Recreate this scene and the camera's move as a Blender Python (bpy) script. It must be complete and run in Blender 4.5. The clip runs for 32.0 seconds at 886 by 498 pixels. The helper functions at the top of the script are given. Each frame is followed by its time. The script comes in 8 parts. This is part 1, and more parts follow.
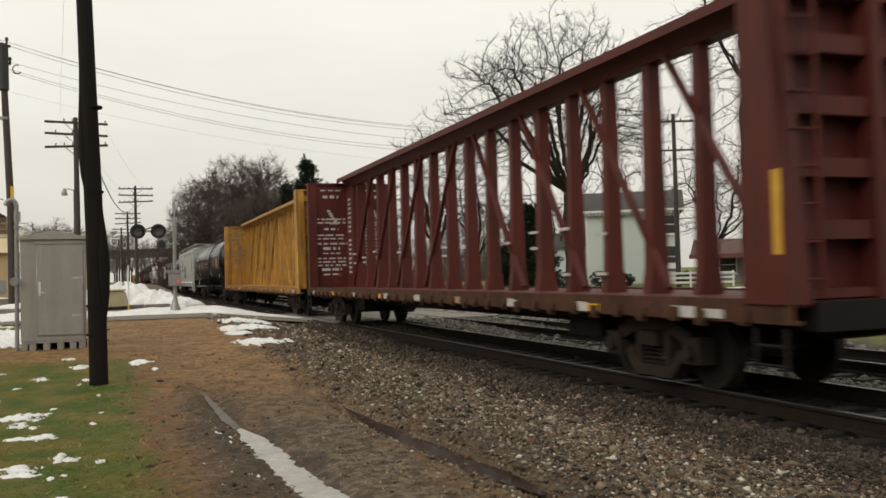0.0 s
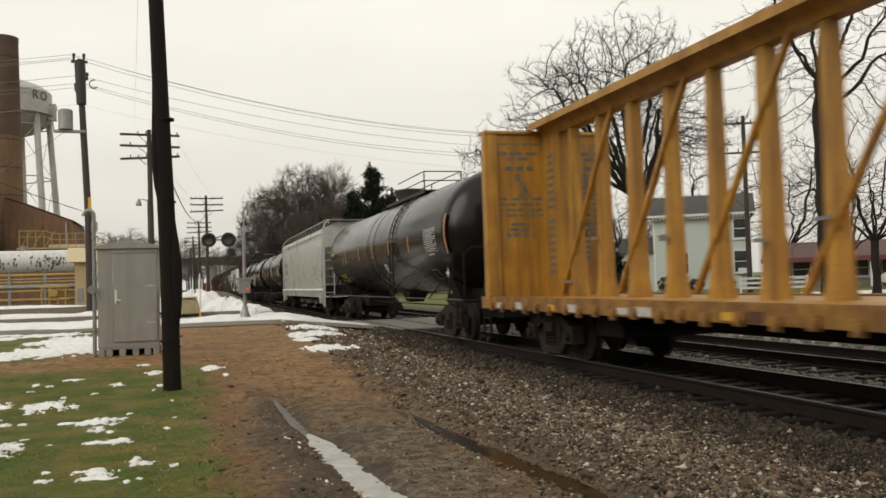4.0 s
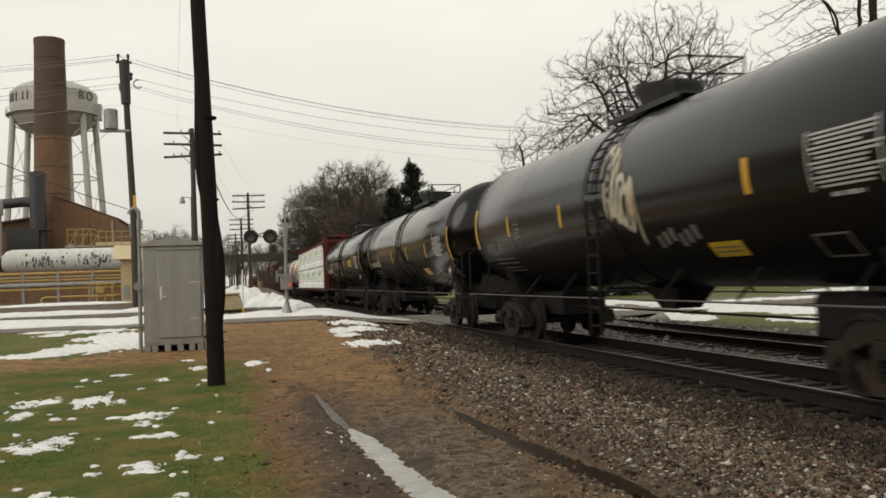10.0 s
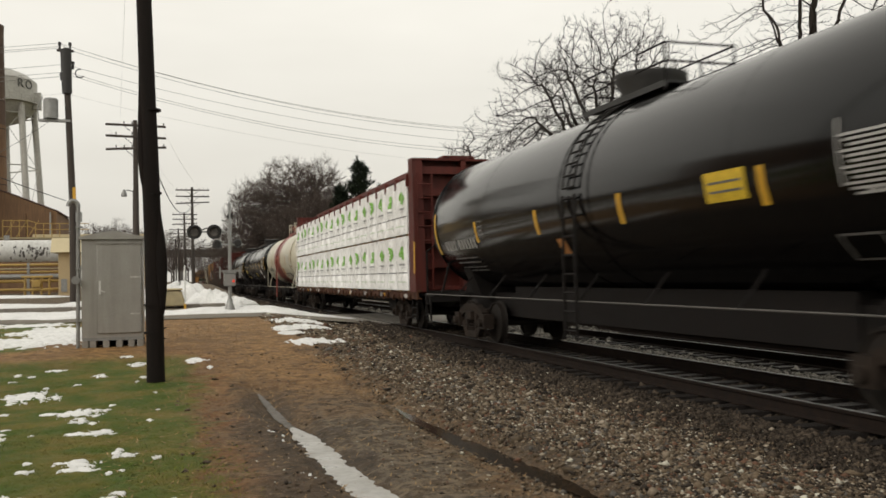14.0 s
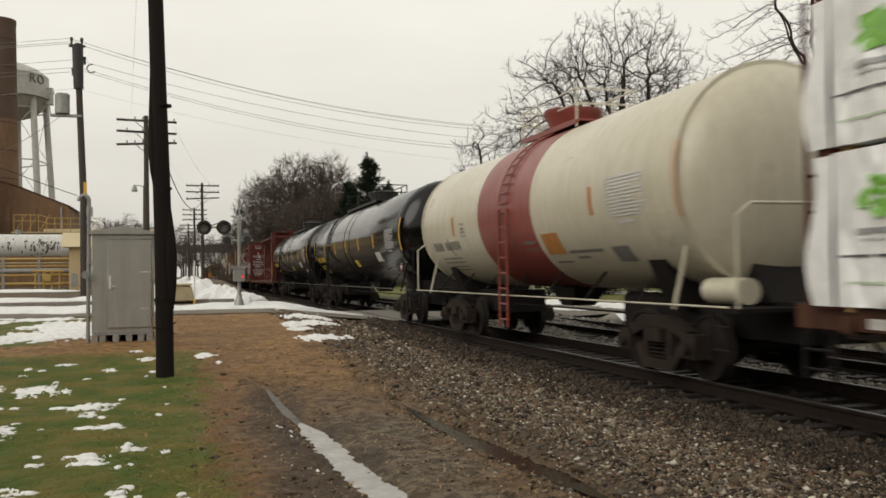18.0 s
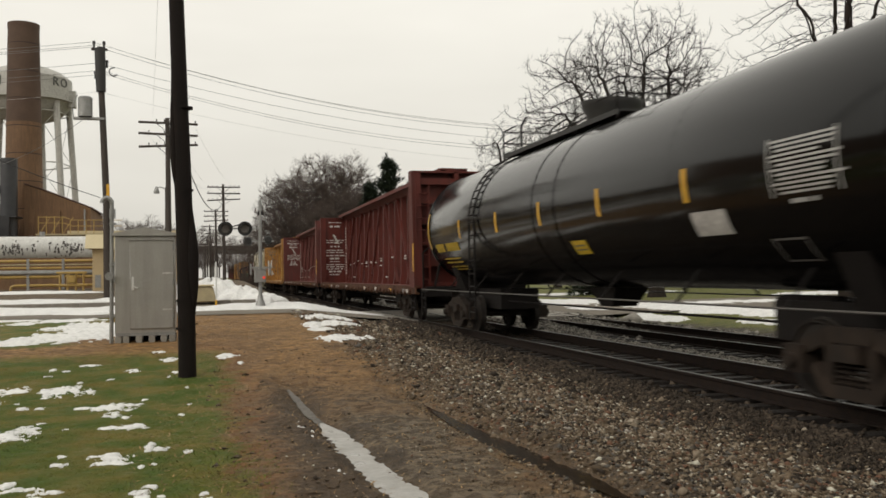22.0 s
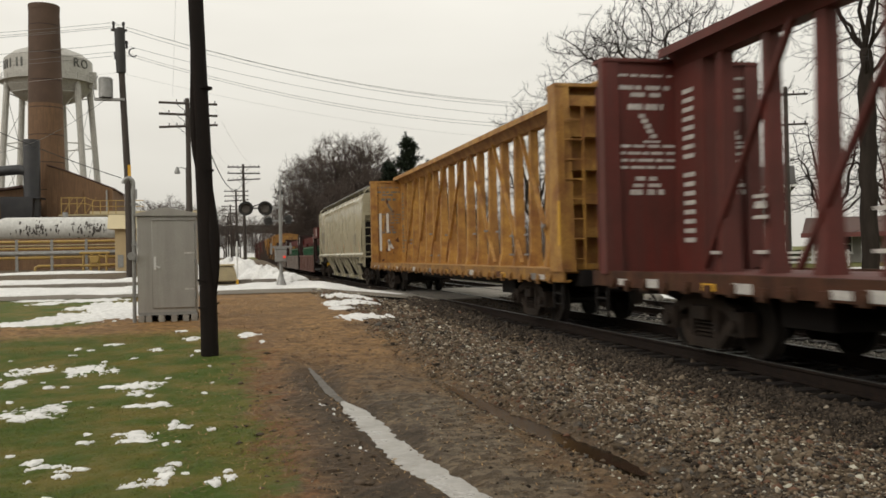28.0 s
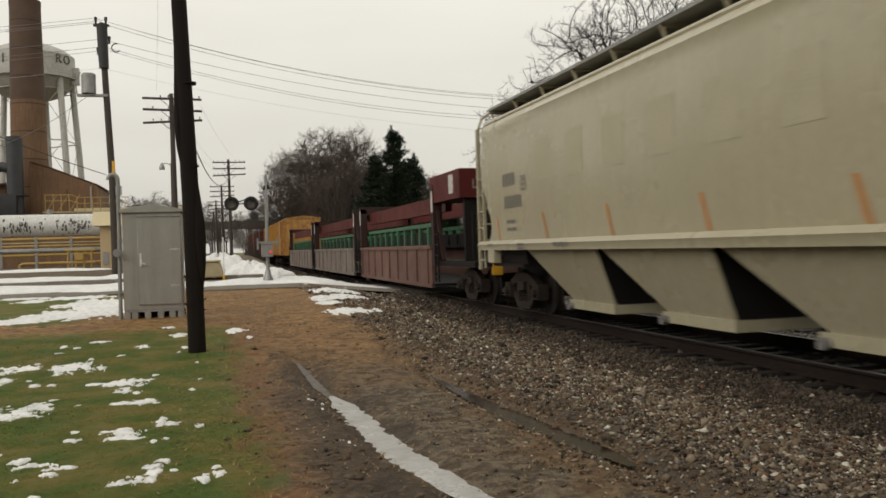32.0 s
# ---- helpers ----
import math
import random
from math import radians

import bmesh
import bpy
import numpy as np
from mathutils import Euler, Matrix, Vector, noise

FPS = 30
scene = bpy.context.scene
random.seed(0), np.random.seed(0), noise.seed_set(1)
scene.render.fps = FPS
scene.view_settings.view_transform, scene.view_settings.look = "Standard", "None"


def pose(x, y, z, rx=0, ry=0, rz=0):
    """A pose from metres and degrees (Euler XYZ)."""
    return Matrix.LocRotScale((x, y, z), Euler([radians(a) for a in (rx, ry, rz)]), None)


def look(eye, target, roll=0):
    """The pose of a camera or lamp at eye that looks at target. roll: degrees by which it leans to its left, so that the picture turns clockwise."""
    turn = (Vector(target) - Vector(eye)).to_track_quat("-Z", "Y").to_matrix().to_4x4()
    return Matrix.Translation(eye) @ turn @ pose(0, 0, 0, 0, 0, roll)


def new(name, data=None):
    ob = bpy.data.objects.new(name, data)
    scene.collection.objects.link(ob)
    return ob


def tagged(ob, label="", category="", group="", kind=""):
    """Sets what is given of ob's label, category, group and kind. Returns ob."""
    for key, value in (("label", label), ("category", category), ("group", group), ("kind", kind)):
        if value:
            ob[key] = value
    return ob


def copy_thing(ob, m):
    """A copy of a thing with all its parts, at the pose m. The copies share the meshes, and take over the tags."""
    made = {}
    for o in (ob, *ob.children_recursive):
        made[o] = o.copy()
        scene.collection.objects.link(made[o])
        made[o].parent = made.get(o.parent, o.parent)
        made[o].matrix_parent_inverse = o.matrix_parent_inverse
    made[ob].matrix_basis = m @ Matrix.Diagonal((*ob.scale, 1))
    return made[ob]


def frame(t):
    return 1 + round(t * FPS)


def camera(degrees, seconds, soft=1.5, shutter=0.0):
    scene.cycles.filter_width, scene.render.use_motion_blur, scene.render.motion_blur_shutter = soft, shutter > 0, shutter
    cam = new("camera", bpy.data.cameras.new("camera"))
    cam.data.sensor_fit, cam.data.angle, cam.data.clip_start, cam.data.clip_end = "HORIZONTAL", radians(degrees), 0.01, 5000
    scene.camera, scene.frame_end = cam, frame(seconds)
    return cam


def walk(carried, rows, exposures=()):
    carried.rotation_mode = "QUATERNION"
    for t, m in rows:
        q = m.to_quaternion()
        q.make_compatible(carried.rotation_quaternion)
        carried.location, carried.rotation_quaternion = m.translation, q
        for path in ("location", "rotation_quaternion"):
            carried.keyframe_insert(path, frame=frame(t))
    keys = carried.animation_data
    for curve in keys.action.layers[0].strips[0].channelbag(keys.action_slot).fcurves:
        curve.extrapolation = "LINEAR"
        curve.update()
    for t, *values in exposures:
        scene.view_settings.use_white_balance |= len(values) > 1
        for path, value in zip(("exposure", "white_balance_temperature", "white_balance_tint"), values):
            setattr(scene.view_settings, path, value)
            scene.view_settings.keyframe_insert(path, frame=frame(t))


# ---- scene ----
cam = camera(53, 32.0, soft=1.6, shutter=0.45)
EYE = 1.50
PATH = [
    (0, pose(0, 0, EYE, 91.58, 1.53, -20.04)),
    (0.5, pose(0, 0, EYE, 91.58, 1.52, -20.04)),
    (1, pose(0, 0, EYE, 91.10, 1.35, -19.78)),
    (1.5, pose(0, 0, EYE, 91.03, 1.21, -18.14)),
    (2, pose(0, 0, EYE, 91.48, 1.16, -16.23)),
    (2.5, pose(0, 0, EYE, 92.62, 0.76, -15.36)),
    (3, pose(0, 0, EYE, 92.96, 1.35, -15.31)),
    (3.5, pose(0, 0, EYE, 92.05, 1.80, -15.84)),
    (5.5, pose(0, 0, EYE, 92.48, 1.77, -15.75)),
    (6, pose(0, 0, EYE, 92.17, 1.81, -15.31)),
    (6.5, pose(0, 0, EYE, 91.96, 1.86, -15.09)),
    (7, pose(0, 0, EYE, 91.82, 2.12, -14.68)),
    (7.5, pose(0, 0, EYE, 91.73, 2.29, -14.58)),
    (8, pose(0, 0, EYE, 91.38, 2.22, -14.41)),
    (8.5, pose(0, 0, EYE, 91.28, 2.12, -14.32)),
    (9, pose(0, 0, EYE, 91.16, 2.10, -14.60)),
    (9.5, pose(0, 0, EYE, 91.03, 1.97, -14.13)),
    (10, pose(0, 0, EYE, 91.90, 2.07, -13.25)),
    (10.5, pose(0, 0, EYE, 92.15, 2.06, -13.30)),
    (11, pose(0, 0, EYE, 92.05, 1.95, -13.84)),
    (11.5, pose(0, 0, EYE, 91.53, 1.77, -14.42)),
    (12, pose(0, 0, EYE, 91.05, 1.75, -14.70)),
    (12.5, pose(0, 0, EYE, 91.10, 1.84, -14.93)),
    (13, pose(0, 0, EYE, 91.38, 1.69, -15.28)),
    (13.5, pose(0, 0, EYE, 91.76, 1.39, -15.84)),
    (14, pose(0, 0, EYE, 91.77, 1.11, -16.74)),
    (14.5, pose(0, 0, EYE, 91.60, 0.89, -17.06)),
    (15, pose(0, 0, EYE, 91.51, 0.80, -16.95)),
    (15.5, pose(0, 0, EYE, 91.27, 0.78, -16.64)),
    (17.5, pose(0, 0, EYE, 91.55, 0.82, -16.12)),
    (18, pose(0, 0, EYE, 91.60, 0.68, -16.17)),
    (18.5, pose(0, 0, EYE, 91.43, 0.69, -16.19)),
    (19, pose(0, 0, EYE, 91.31, 0.81, -16.10)),
    (19.5, pose(0, 0, EYE, 91.34, 0.81, -15.73)),
    (20, pose(0, 0, EYE, 91.32, 0.81, -15.43)),
    (20.5, pose(0, 0, EYE, 91.33, 0.92, -15.27)),
    (21, pose(0, 0, EYE, 91.39, 0.93, -15.17)),
    (21.5, pose(0, 0, EYE, 91.52, 0.89, -15.01)),
    (22, pose(0, 0, EYE, 91.62, 0.91, -14.87)),
    (22.5, pose(0, 0, EYE, 91.49, 0.93, -14.71)),
    (23, pose(0, 0, EYE, 91.21, 0.89, -14.42)),
    (23.5, pose(0, 0, EYE, 91.04, 0.87, -14.17)),
    (24, pose(0, 0, EYE, 90.93, 0.93, -13.87)),
    (24.5, pose(0, 0, EYE, 90.76, 0.94, -13.74)),
    (25, pose(0, 0, EYE, 90.42, 0.99, -13.92)),
    (25.5, pose(0, 0, EYE, 90.25, 0.96, -13.80)),
    (27.5, pose(0, 0, EYE, 90.06, 1.16, -13.62)),
    (28, pose(0, 0, EYE, 90.27, 1.14, -13.60)),
    (28.5, pose(0, 0, EYE, 90.11, 1.01, -13.54)),
    (29, pose(0, 0, EYE, 89.76, 1.31, -13.43)),
    (29.5, pose(0, 0, EYE, 89.61, 1.30, -13.42)),
    (30, pose(0, 0, EYE, 89.35, 1.31, -13.76)),
    (30.5, pose(0, 0, EYE, 89.48, 1.41, -13.89)),
    (31, pose(0, 0, EYE, 89.48, 1.50, -14.06)),
    (31.5, pose(0, 0, EYE, 89.62, 1.69, -14.20)),
    (32, pose(0, 0, EYE, 89.83, 1.73, -14.44)),
]
# the clip's camera opens up a little at times
walk(cam, PATH, exposures=((0, .05), (3, .07), (6.2, .1), (7, .07), (7.8, -.03), (9, -.07), (10, .02), (12, .02), (14, .04), (15, -.02), (18.5, -.02), (20, .04), (22, .02), (24, .05), (25.5, .03), (28, .02), (30, -.06), (32, -.05)))

# ---- light: a low bright overcast ----
world = bpy.data.worlds.new("overcast_sky")
scene.world = world
world.use_nodes = True
wn, wl = world.node_tree.nodes, world.node_tree.links
sky = wn.new("ShaderNodeTexSky")
sky.sky_type, sky.sun_disc = "NISHITA", False
sky.sun_elevation, sky.sun_rotation, sky.air_density, sky.dust_density = radians(32), radians(237), 1.5, 6.0
dim = wn.new("ShaderNodeVectorMath")
dim.operation = "SCALE"
dim.inputs["Scale"].default_value = 0.10
wl.new(sky.outputs[0], dim.inputs[0])
wtc = wn.new("ShaderNodeTexCoord")
wmap = wn.new("ShaderNodeMapping")
wmap.inputs["Scale"].default_value = (1.2, 1.2, 4.5)
wnoise = wn.new("ShaderNodeTexNoise")
wnoise.inputs["Scale"].default_value, wnoise.inputs["Detail"].default_value = 1.6, 4.0
wramp = wn.new("ShaderNodeValToRGB")
wramp.color_ramp.elements[0].position, wramp.color_ramp.elements[0].color = 0.25, (0.80, 0.765, 0.685, 1)
wramp.color_ramp.elements[1].position, wramp.color_ramp.elements[1].color = 0.75, (0.955, 0.92, 0.83, 1)
wl.new(wtc.outputs["Generated"], wmap.inputs[0])
wl.new(wmap.outputs[0], wnoise.inputs["Vector"])
wl.new(wnoise.outputs[0], wramp.inputs[0])
wmix = wn.new("ShaderNodeMix")
wmix.data_type = "RGBA"
wmix.inputs[0].default_value = 0.93
wl.new(dim.outputs[0], wmix.inputs[6])
wl.new(wramp.outputs[0], wmix.inputs[7])
# the cloud deck greys a little towards the horizon
wsep = wn.new("ShaderNodeSeparateXYZ")
wl.new(wtc.outputs["Generated"], wsep.inputs[0])
wgrade = wn.new("ShaderNodeMapRange")
wgrade.inputs[1].default_value, wgrade.inputs[2].default_value, wgrade.inputs[3].default_value, wgrade.inputs[4].default_value = 0.02, 0.28, 0.76, 1.04
wl.new(wsep.outputs[2], wgrade.inputs[0])
wdim = wn.new("ShaderNodeVectorMath")
wdim.operation = "SCALE"
wl.new(wmix.outputs[2], wdim.inputs[0])
wl.new(wgrade.outputs[0], wdim.inputs["Scale"])
wl.new(wdim.outputs[0], wn["Background"].inputs[0])
wn["Background"].inputs[1].default_value = 1.06
sun = new("sun", bpy.data.lights.new("sun", "SUN"))
sun.data.energy, sun.data.angle, sun.data.color = 1.05, radians(40), (1.0, 0.96, 0.9)
sun.matrix_world = look((-67, -43, 50), (0, 0, 0))


# ---- materials ----
def mk(name, c1, c2=None, scale=4.0, rough=0.6, metal=0.0, bump=0.15, streak=None, streak_amt=0.5, fine=40.0, spec=0.5, rough_var=0.15, glow=None, island=0.0, stretch=(1, 1, 1), speck=0.72):
    """A worn surface: two colours at two scales of noise, fine relief, and streaks of dirt running down."""
    m = bpy.data.materials.new(name)
    m.use_nodes = True
    n, l = m.node_tree.nodes, m.node_tree.links
    b = n["Principled BSDF"]
    c2 = c2 or tuple(min(1, c * 0.75) for c in c1)
    tc = n.new("ShaderNodeTexCoord")
    mp = n.new("ShaderNodeMapping")
    mp.inputs["Scale"].default_value = stretch
    l.new(tc.outputs["Object"], mp.inputs[0])

    def tex(s, detail=4.0, vec=None):
        t = n.new("ShaderNodeTexNoise")
        t.inputs["Scale"].default_value, t.inputs["Detail"].default_value, t.inputs["Roughness"].default_value = s, detail, 0.6
        l.new(vec or mp.outputs[0], t.inputs["Vector"])
        return t

    def ramp(src, lo, hi):
        r = n.new("ShaderNodeMapRange")
        r.inputs[1].default_value, r.inputs[2].default_value = lo, hi
        l.new(src, r.inputs[0])
        return r.outputs[0]

    def mix(fac, a, c):
        x = n.new("ShaderNodeMix")
        x.data_type = "RGBA"
        if isinstance(fac, float):
            x.inputs[0].default_value = fac
        else:
            l.new(fac, x.inputs[0])
        for i, s in ((6, a), (7, c)):
            if isinstance(s, tuple):
                x.inputs[i].default_value = (*s, 1)
            else:
                l.new(s, x.inputs[i])
        return x.outputs[2]
    big, small = tex(scale), tex(fine, 3.0)
    col = mix(ramp(big.outputs[0], 0.35, 0.68), c1, c2)
    col = mix(ramp(small.outputs[0], 0.4, 0.9), col, tuple(c * speck for c in c2))
    if island:
        geo = n.new("ShaderNodeNewGeometry")
        hs = n.new("ShaderNodeHueSaturation")
        r2 = n.new("ShaderNodeMapRange")
        r2.inputs[3].default_value, r2.inputs[4].default_value = 1 - island, 1 + island
        l.new(geo.outputs["Random Per Island"], r2.inputs[0])
        l.new(r2.outputs[0], hs.inputs["Value"])
        l.new(col, hs.inputs["Color"])
        col = hs.outputs[0]
    if streak:
        ms = n.new("ShaderNodeMapping")
        ms.inputs["Scale"].default_value = (3.0, 3.0, 0.22)
        l.new(tc.outputs["Object"], ms.inputs[0])
        st = tex(2.2, 5.0, ms.outputs[0])
        mul = n.new("ShaderNodeMath")
        mul.operation = "MULTIPLY"
        mul.inputs[1].default_value = streak_amt
        l.new(ramp(st.outputs[0], 0.42, 0.72), mul.inputs[0])
        col = mix(mul.outputs[0], col, streak)
    l.new(col, b.inputs["Base Color"])
    rr = n.new("ShaderNodeMapRange")
    rr.inputs[3].default_value, rr.inputs[4].default_value = max(0.02, rough - rough_var), min(1, rough + rough_var)
    l.new(big.outputs[0], rr.inputs[0])
    l.new(rr.outputs[0], b.inputs["Roughness"])
    b.inputs["Metallic"].default_value = metal
    b.inputs["Specular IOR Level"].default_value = spec
    if bump:
        bp = n.new("ShaderNodeBump")
        bp.inputs["Strength"].default_value, bp.inputs["Distance"].default_value = bump, 0.02
        l.new(small.outputs[0], bp.inputs["Height"])
        l.new(bp.outputs[0], b.inputs["Normal"])
    if glow:
        b.inputs["Emission Color"].default_value, b.inputs["Emission Strength"].default_value = (*glow[:3], 1), glow[3]
    return m


RUST = (0.10, 0.045, 0.025)
M = {
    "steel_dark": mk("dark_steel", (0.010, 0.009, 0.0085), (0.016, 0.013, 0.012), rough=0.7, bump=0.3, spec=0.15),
    "truck": mk("truck_casting", (0.017, 0.013, 0.0105), (0.042, 0.029, 0.021), 3.0, rough=0.8, bump=0.4, streak=(0.02, 0.018, 0.016), spec=0.2),
    "wheel": mk("wheel_steel", (0.012, 0.010, 0.009), (0.021, 0.016, 0.012), 5.0, rough=0.65, bump=0.2, spec=0.25),
    "rail": mk("rail_side_rust", (0.014, 0.011, 0.010), (0.026, 0.018, 0.014), 8.0, rough=0.85, spec=0.1),
    "railtop": mk("rail_head", (0.12, 0.115, 0.11), (0.08, 0.077, 0.074), 12.0, rough=0.35, metal=1.0, bump=0.03),
    "tie": mk("tarred_tie", (0.014, 0.012, 0.011), (0.032, 0.027, 0.024), 3.0, spec=0.25, rough=0.6, bump=0.5, stretch=(0.5, 5, 5)),
    "black_tank": mk("black_tank_paint", (0.0022, 0.0022, 0.0025), (0.0034, 0.0032, 0.0033), 0.9, rough=0.14, bump=0.012, streak=(0.010, 0.008, 0.007), streak_amt=0.12, fine=5.0, rough_var=0.06, spec=0.36),
    "black_tank_b": mk("worn_black_tank_paint", (0.0042, 0.0040, 0.0042), (0.0065, 0.006, 0.0058), 0.7, rough=0.22, bump=0.015, streak=(0.018, 0.015, 0.012), streak_amt=0.16, fine=5.0, rough_var=0.08, spec=0.34),
    "beige_tank": mk("cream_tank_paint", (0.56, 0.53, 0.415), (0.52, 0.485, 0.375), 0.5, speck=0.95, rough=0.32, bump=0.01, streak=(0.28, 0.22, 0.15), streak_amt=0.3, fine=10.0),
    "red_band": mk("red_band_paint", (0.27, 0.055, 0.04), (0.22, 0.047, 0.036), 0.7, speck=0.9, rough=0.36, bump=0.01, streak=(0.1, 0.03, 0.025), fine=10.0),
    "maroon": mk("oxide_red_car_paint", (0.080, 0.0135, 0.0095), (0.108, 0.020, 0.0135), 0.8, rough=0.6, spec=0.3, bump=0.06, streak=(0.035, 0.014, 0.011), streak_amt=0.55),
    "maroon_worn": mk("chalky_oxide_red_paint", (0.125, 0.021, 0.015), (0.09, 0.019, 0.013), 1.1, rough=0.65, bump=0.08, streak=(0.055, 0.028, 0.022), streak_amt=0.5),
    "yellow": mk("yellow_car_paint", (0.50, 0.265, 0.026), (0.36, 0.17, 0.025), 1.6, rough=0.5, bump=0.05, streak=(0.11, 0.05, 0.02), streak_amt=0.75),
    "yellow_old": mk("rust_blotched_yellow_paint", (0.50, 0.275, 0.055), (0.24, 0.10, 0.025), 2.6, rough=0.6, bump=0.08, streak=(0.16, 0.07, 0.025), streak_amt=0.6),
    "grey_hopper": mk("light_grey_car_paint", (0.445, 0.458, 0.43), (0.40, 0.412, 0.385), 0.4, speck=0.95, rough=0.3, bump=0.012, streak=(0.33, 0.31, 0.265), streak_amt=0.28, fine=8.0),
    "tan_hopper": mk("tan_grey_car_paint", (0.40, 0.365, 0.255), (0.36, 0.325, 0.222), 0.4, speck=0.94, rough=0.27, bump=0.012, streak=(0.31, 0.265, 0.185), streak_amt=0.3, fine=8.0),
    "stripe": mk("yellow_reflective_tape", (0.72, 0.41, 0.03), (0.6, 0.32, 0.03), 6.0, rough=0.45, bump=0.0),
    "stripe_orange": mk("faded_orange_tape", (0.50, 0.22, 0.06), (0.42, 0.18, 0.05), 6.0, rough=0.5, bump=0.0),
    "white_mark": mk("white_stencil_paint", (0.62, 0.60, 0.56), (0.4, 0.38, 0.36), 9.0, rough=0.6, bump=0.0),
    "grey_mark": mk("faded_grey_stencil_paint", (0.22, 0.21, 0.20), (0.14, 0.135, 0.13), 9.0, rough=0.6, bump=0.0),
    "dark_mark": mk("dark_stencil_paint", (0.10, 0.095, 0.085), (0.18, 0.17, 0.15), 9.0, rough=0.6, bump=0.0),
    "yellow_mark": mk("yellow_stencil_paint", (0.72, 0.50, 0.03), (0.55, 0.36, 0.025), 9.0, rough=0.6, bump=0.0),
    "graffiti": mk("pale_graffiti_paint", (0.55, 0.50, 0.38), (0.4, 0.36, 0.26), 5.0, rough=0.5, bump=0.0),
    "red_mark": mk("red_placard", (0.45, 0.06, 0.05), (0.5, 0.2, 0.18), 6.0, rough=0.5, bump=0.0),
    "wrap": mk("white_lumber_wrap", (0.84, 0.84, 0.825), (0.76, 0.76, 0.745), 1.6, speck=0.9, rough=0.3, bump=0.5, fine=7.0),
    "wrap_green": mk("green_print_on_wrap", (0.17, 0.42, 0.05), (0.24, 0.5, 0.1), 4.0, rough=0.4, bump=0.05),
    "wrap_grey": mk("grey_print_on_wrap", (0.25, 0.26, 0.25), (0.4, 0.4, 0.4), 8.0, rough=0.4, bump=0.0),
    "wrap_pale": mk("pale_grey_print_on_wrap", (0.55, 0.55, 0.54), (0.62, 0.62, 0.61), 8.0, rough=0.4, bump=0.0),
    "wrap_dark": mk("black_print_on_wrap", (0.05, 0.05, 0.05), (0.12, 0.12, 0.12), 8.0, rough=0.4, bump=0.0),
    "wrap_green_pale": mk("pale_green_print_on_wrap", (0.45, 0.58, 0.38), (0.55, 0.63, 0.5), 8.0, rough=0.4, bump=0.0),
    "wood": mk("raw_lumber", (0.38, 0.24, 0.11), (0.3, 0.18, 0.08), 5.0, rough=0.8, bump=0.3),
    "well_white": mk("dirty_white_well_paint", (0.27, 0.245, 0.22), (0.17, 0.14, 0.12), 1.0, rough=0.6, streak=(0.13, 0.06, 0.04), streak_amt=0.75),
    "well_pink": mk("rusted_pink_well_paint", (0.165, 0.088, 0.068), (0.105, 0.05, 0.038), 1.0, rough=0.65, streak=(0.12, 0.05, 0.035), streak_amt=0.8),
    "well_green": mk("green_rack_paint", (0.02, 0.15, 0.065), (0.03, 0.10, 0.05), 2.0, rough=0.5, streak=(0.05, 0.06, 0.04)),
    "well_frame": mk("grimy_maroon_frame_paint", (0.045, 0.018, 0.015), (0.028, 0.016, 0.014), 1.5, spec=0.2, rough=0.6, streak=(0.02, 0.015, 0.014)),
    "well_red": mk("dark_red_frame_paint", (0.115, 0.012, 0.010), (0.07, 0.012, 0.010), 1.5, spec=0.2, rough=0.6, streak=(0.04, 0.018, 0.016)),
    "pole_wood": mk("creosoted_pole", (0.010, 0.008, 0.007), (0.018, 0.013, 0.011), 2.0, rough=0.8, spec=0.15, bump=0.6, stretch=(6, 6, 0.5)),
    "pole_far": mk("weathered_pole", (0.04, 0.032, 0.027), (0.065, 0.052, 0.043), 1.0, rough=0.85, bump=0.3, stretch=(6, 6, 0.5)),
    "wire": mk("weathered_wire", (0.14, 0.14, 0.135), (0.2, 0.2, 0.19), rough=0.6, bump=0.0),
    "wire_thin": mk("pale_wire", (0.5, 0.5, 0.48), (0.55, 0.55, 0.53), rough=0.6, bump=0.0),
    "alu": mk("dull_aluminium", (0.40, 0.39, 0.36), (0.34, 0.33, 0.305), 1.2, speck=0.94, rough=0.4, metal=0.4, bump=0.03, streak=(0.18, 0.17, 0.15), streak_amt=0.3),
    "galv": mk("galvanised_steel", (0.33, 0.33, 0.32), (0.26, 0.26, 0.25), 4.0, rough=0.5, metal=0.5, bump=0.05),
    "concrete": mk("old_concrete", (0.30, 0.28, 0.24), (0.22, 0.20, 0.175), 2.0, rough=0.9, bump=0.4),
    "lamp_black": mk("black_signal_paint", (0.014, 0.014, 0.014), (0.03, 0.028, 0.026), 4.0, rough=0.6, bump=0.1),
    "lens_grey": mk("dull_lens_face", (0.14, 0.13, 0.12), (0.09, 0.085, 0.08), 5.0, rough=0.25, bump=0.1),
    "red_glow": mk("lit_red_lamp", (0.6, 0.03, 0.02), glow=(1.0, 0.10, 0.05, 0.45)),
    "brick": mk("sooty_brown_brick", (0.21, 0.122, 0.063), (0.15, 0.087, 0.048), 0.35, rough=0.9, bump=0.3, fine=12.0, streak=(0.06, 0.035, 0.023), streak_amt=0.5),
    "brick_top": mk("dark_sooty_brick", (0.105, 0.064, 0.043), (0.078, 0.049, 0.035), 0.35, rough=0.9, bump=0.3, fine=12.0),
    "mortar": mk("brick_course_shadow", (0.05, 0.03, 0.023), (0.04, 0.026, 0.02), 2.0, rough=0.95),
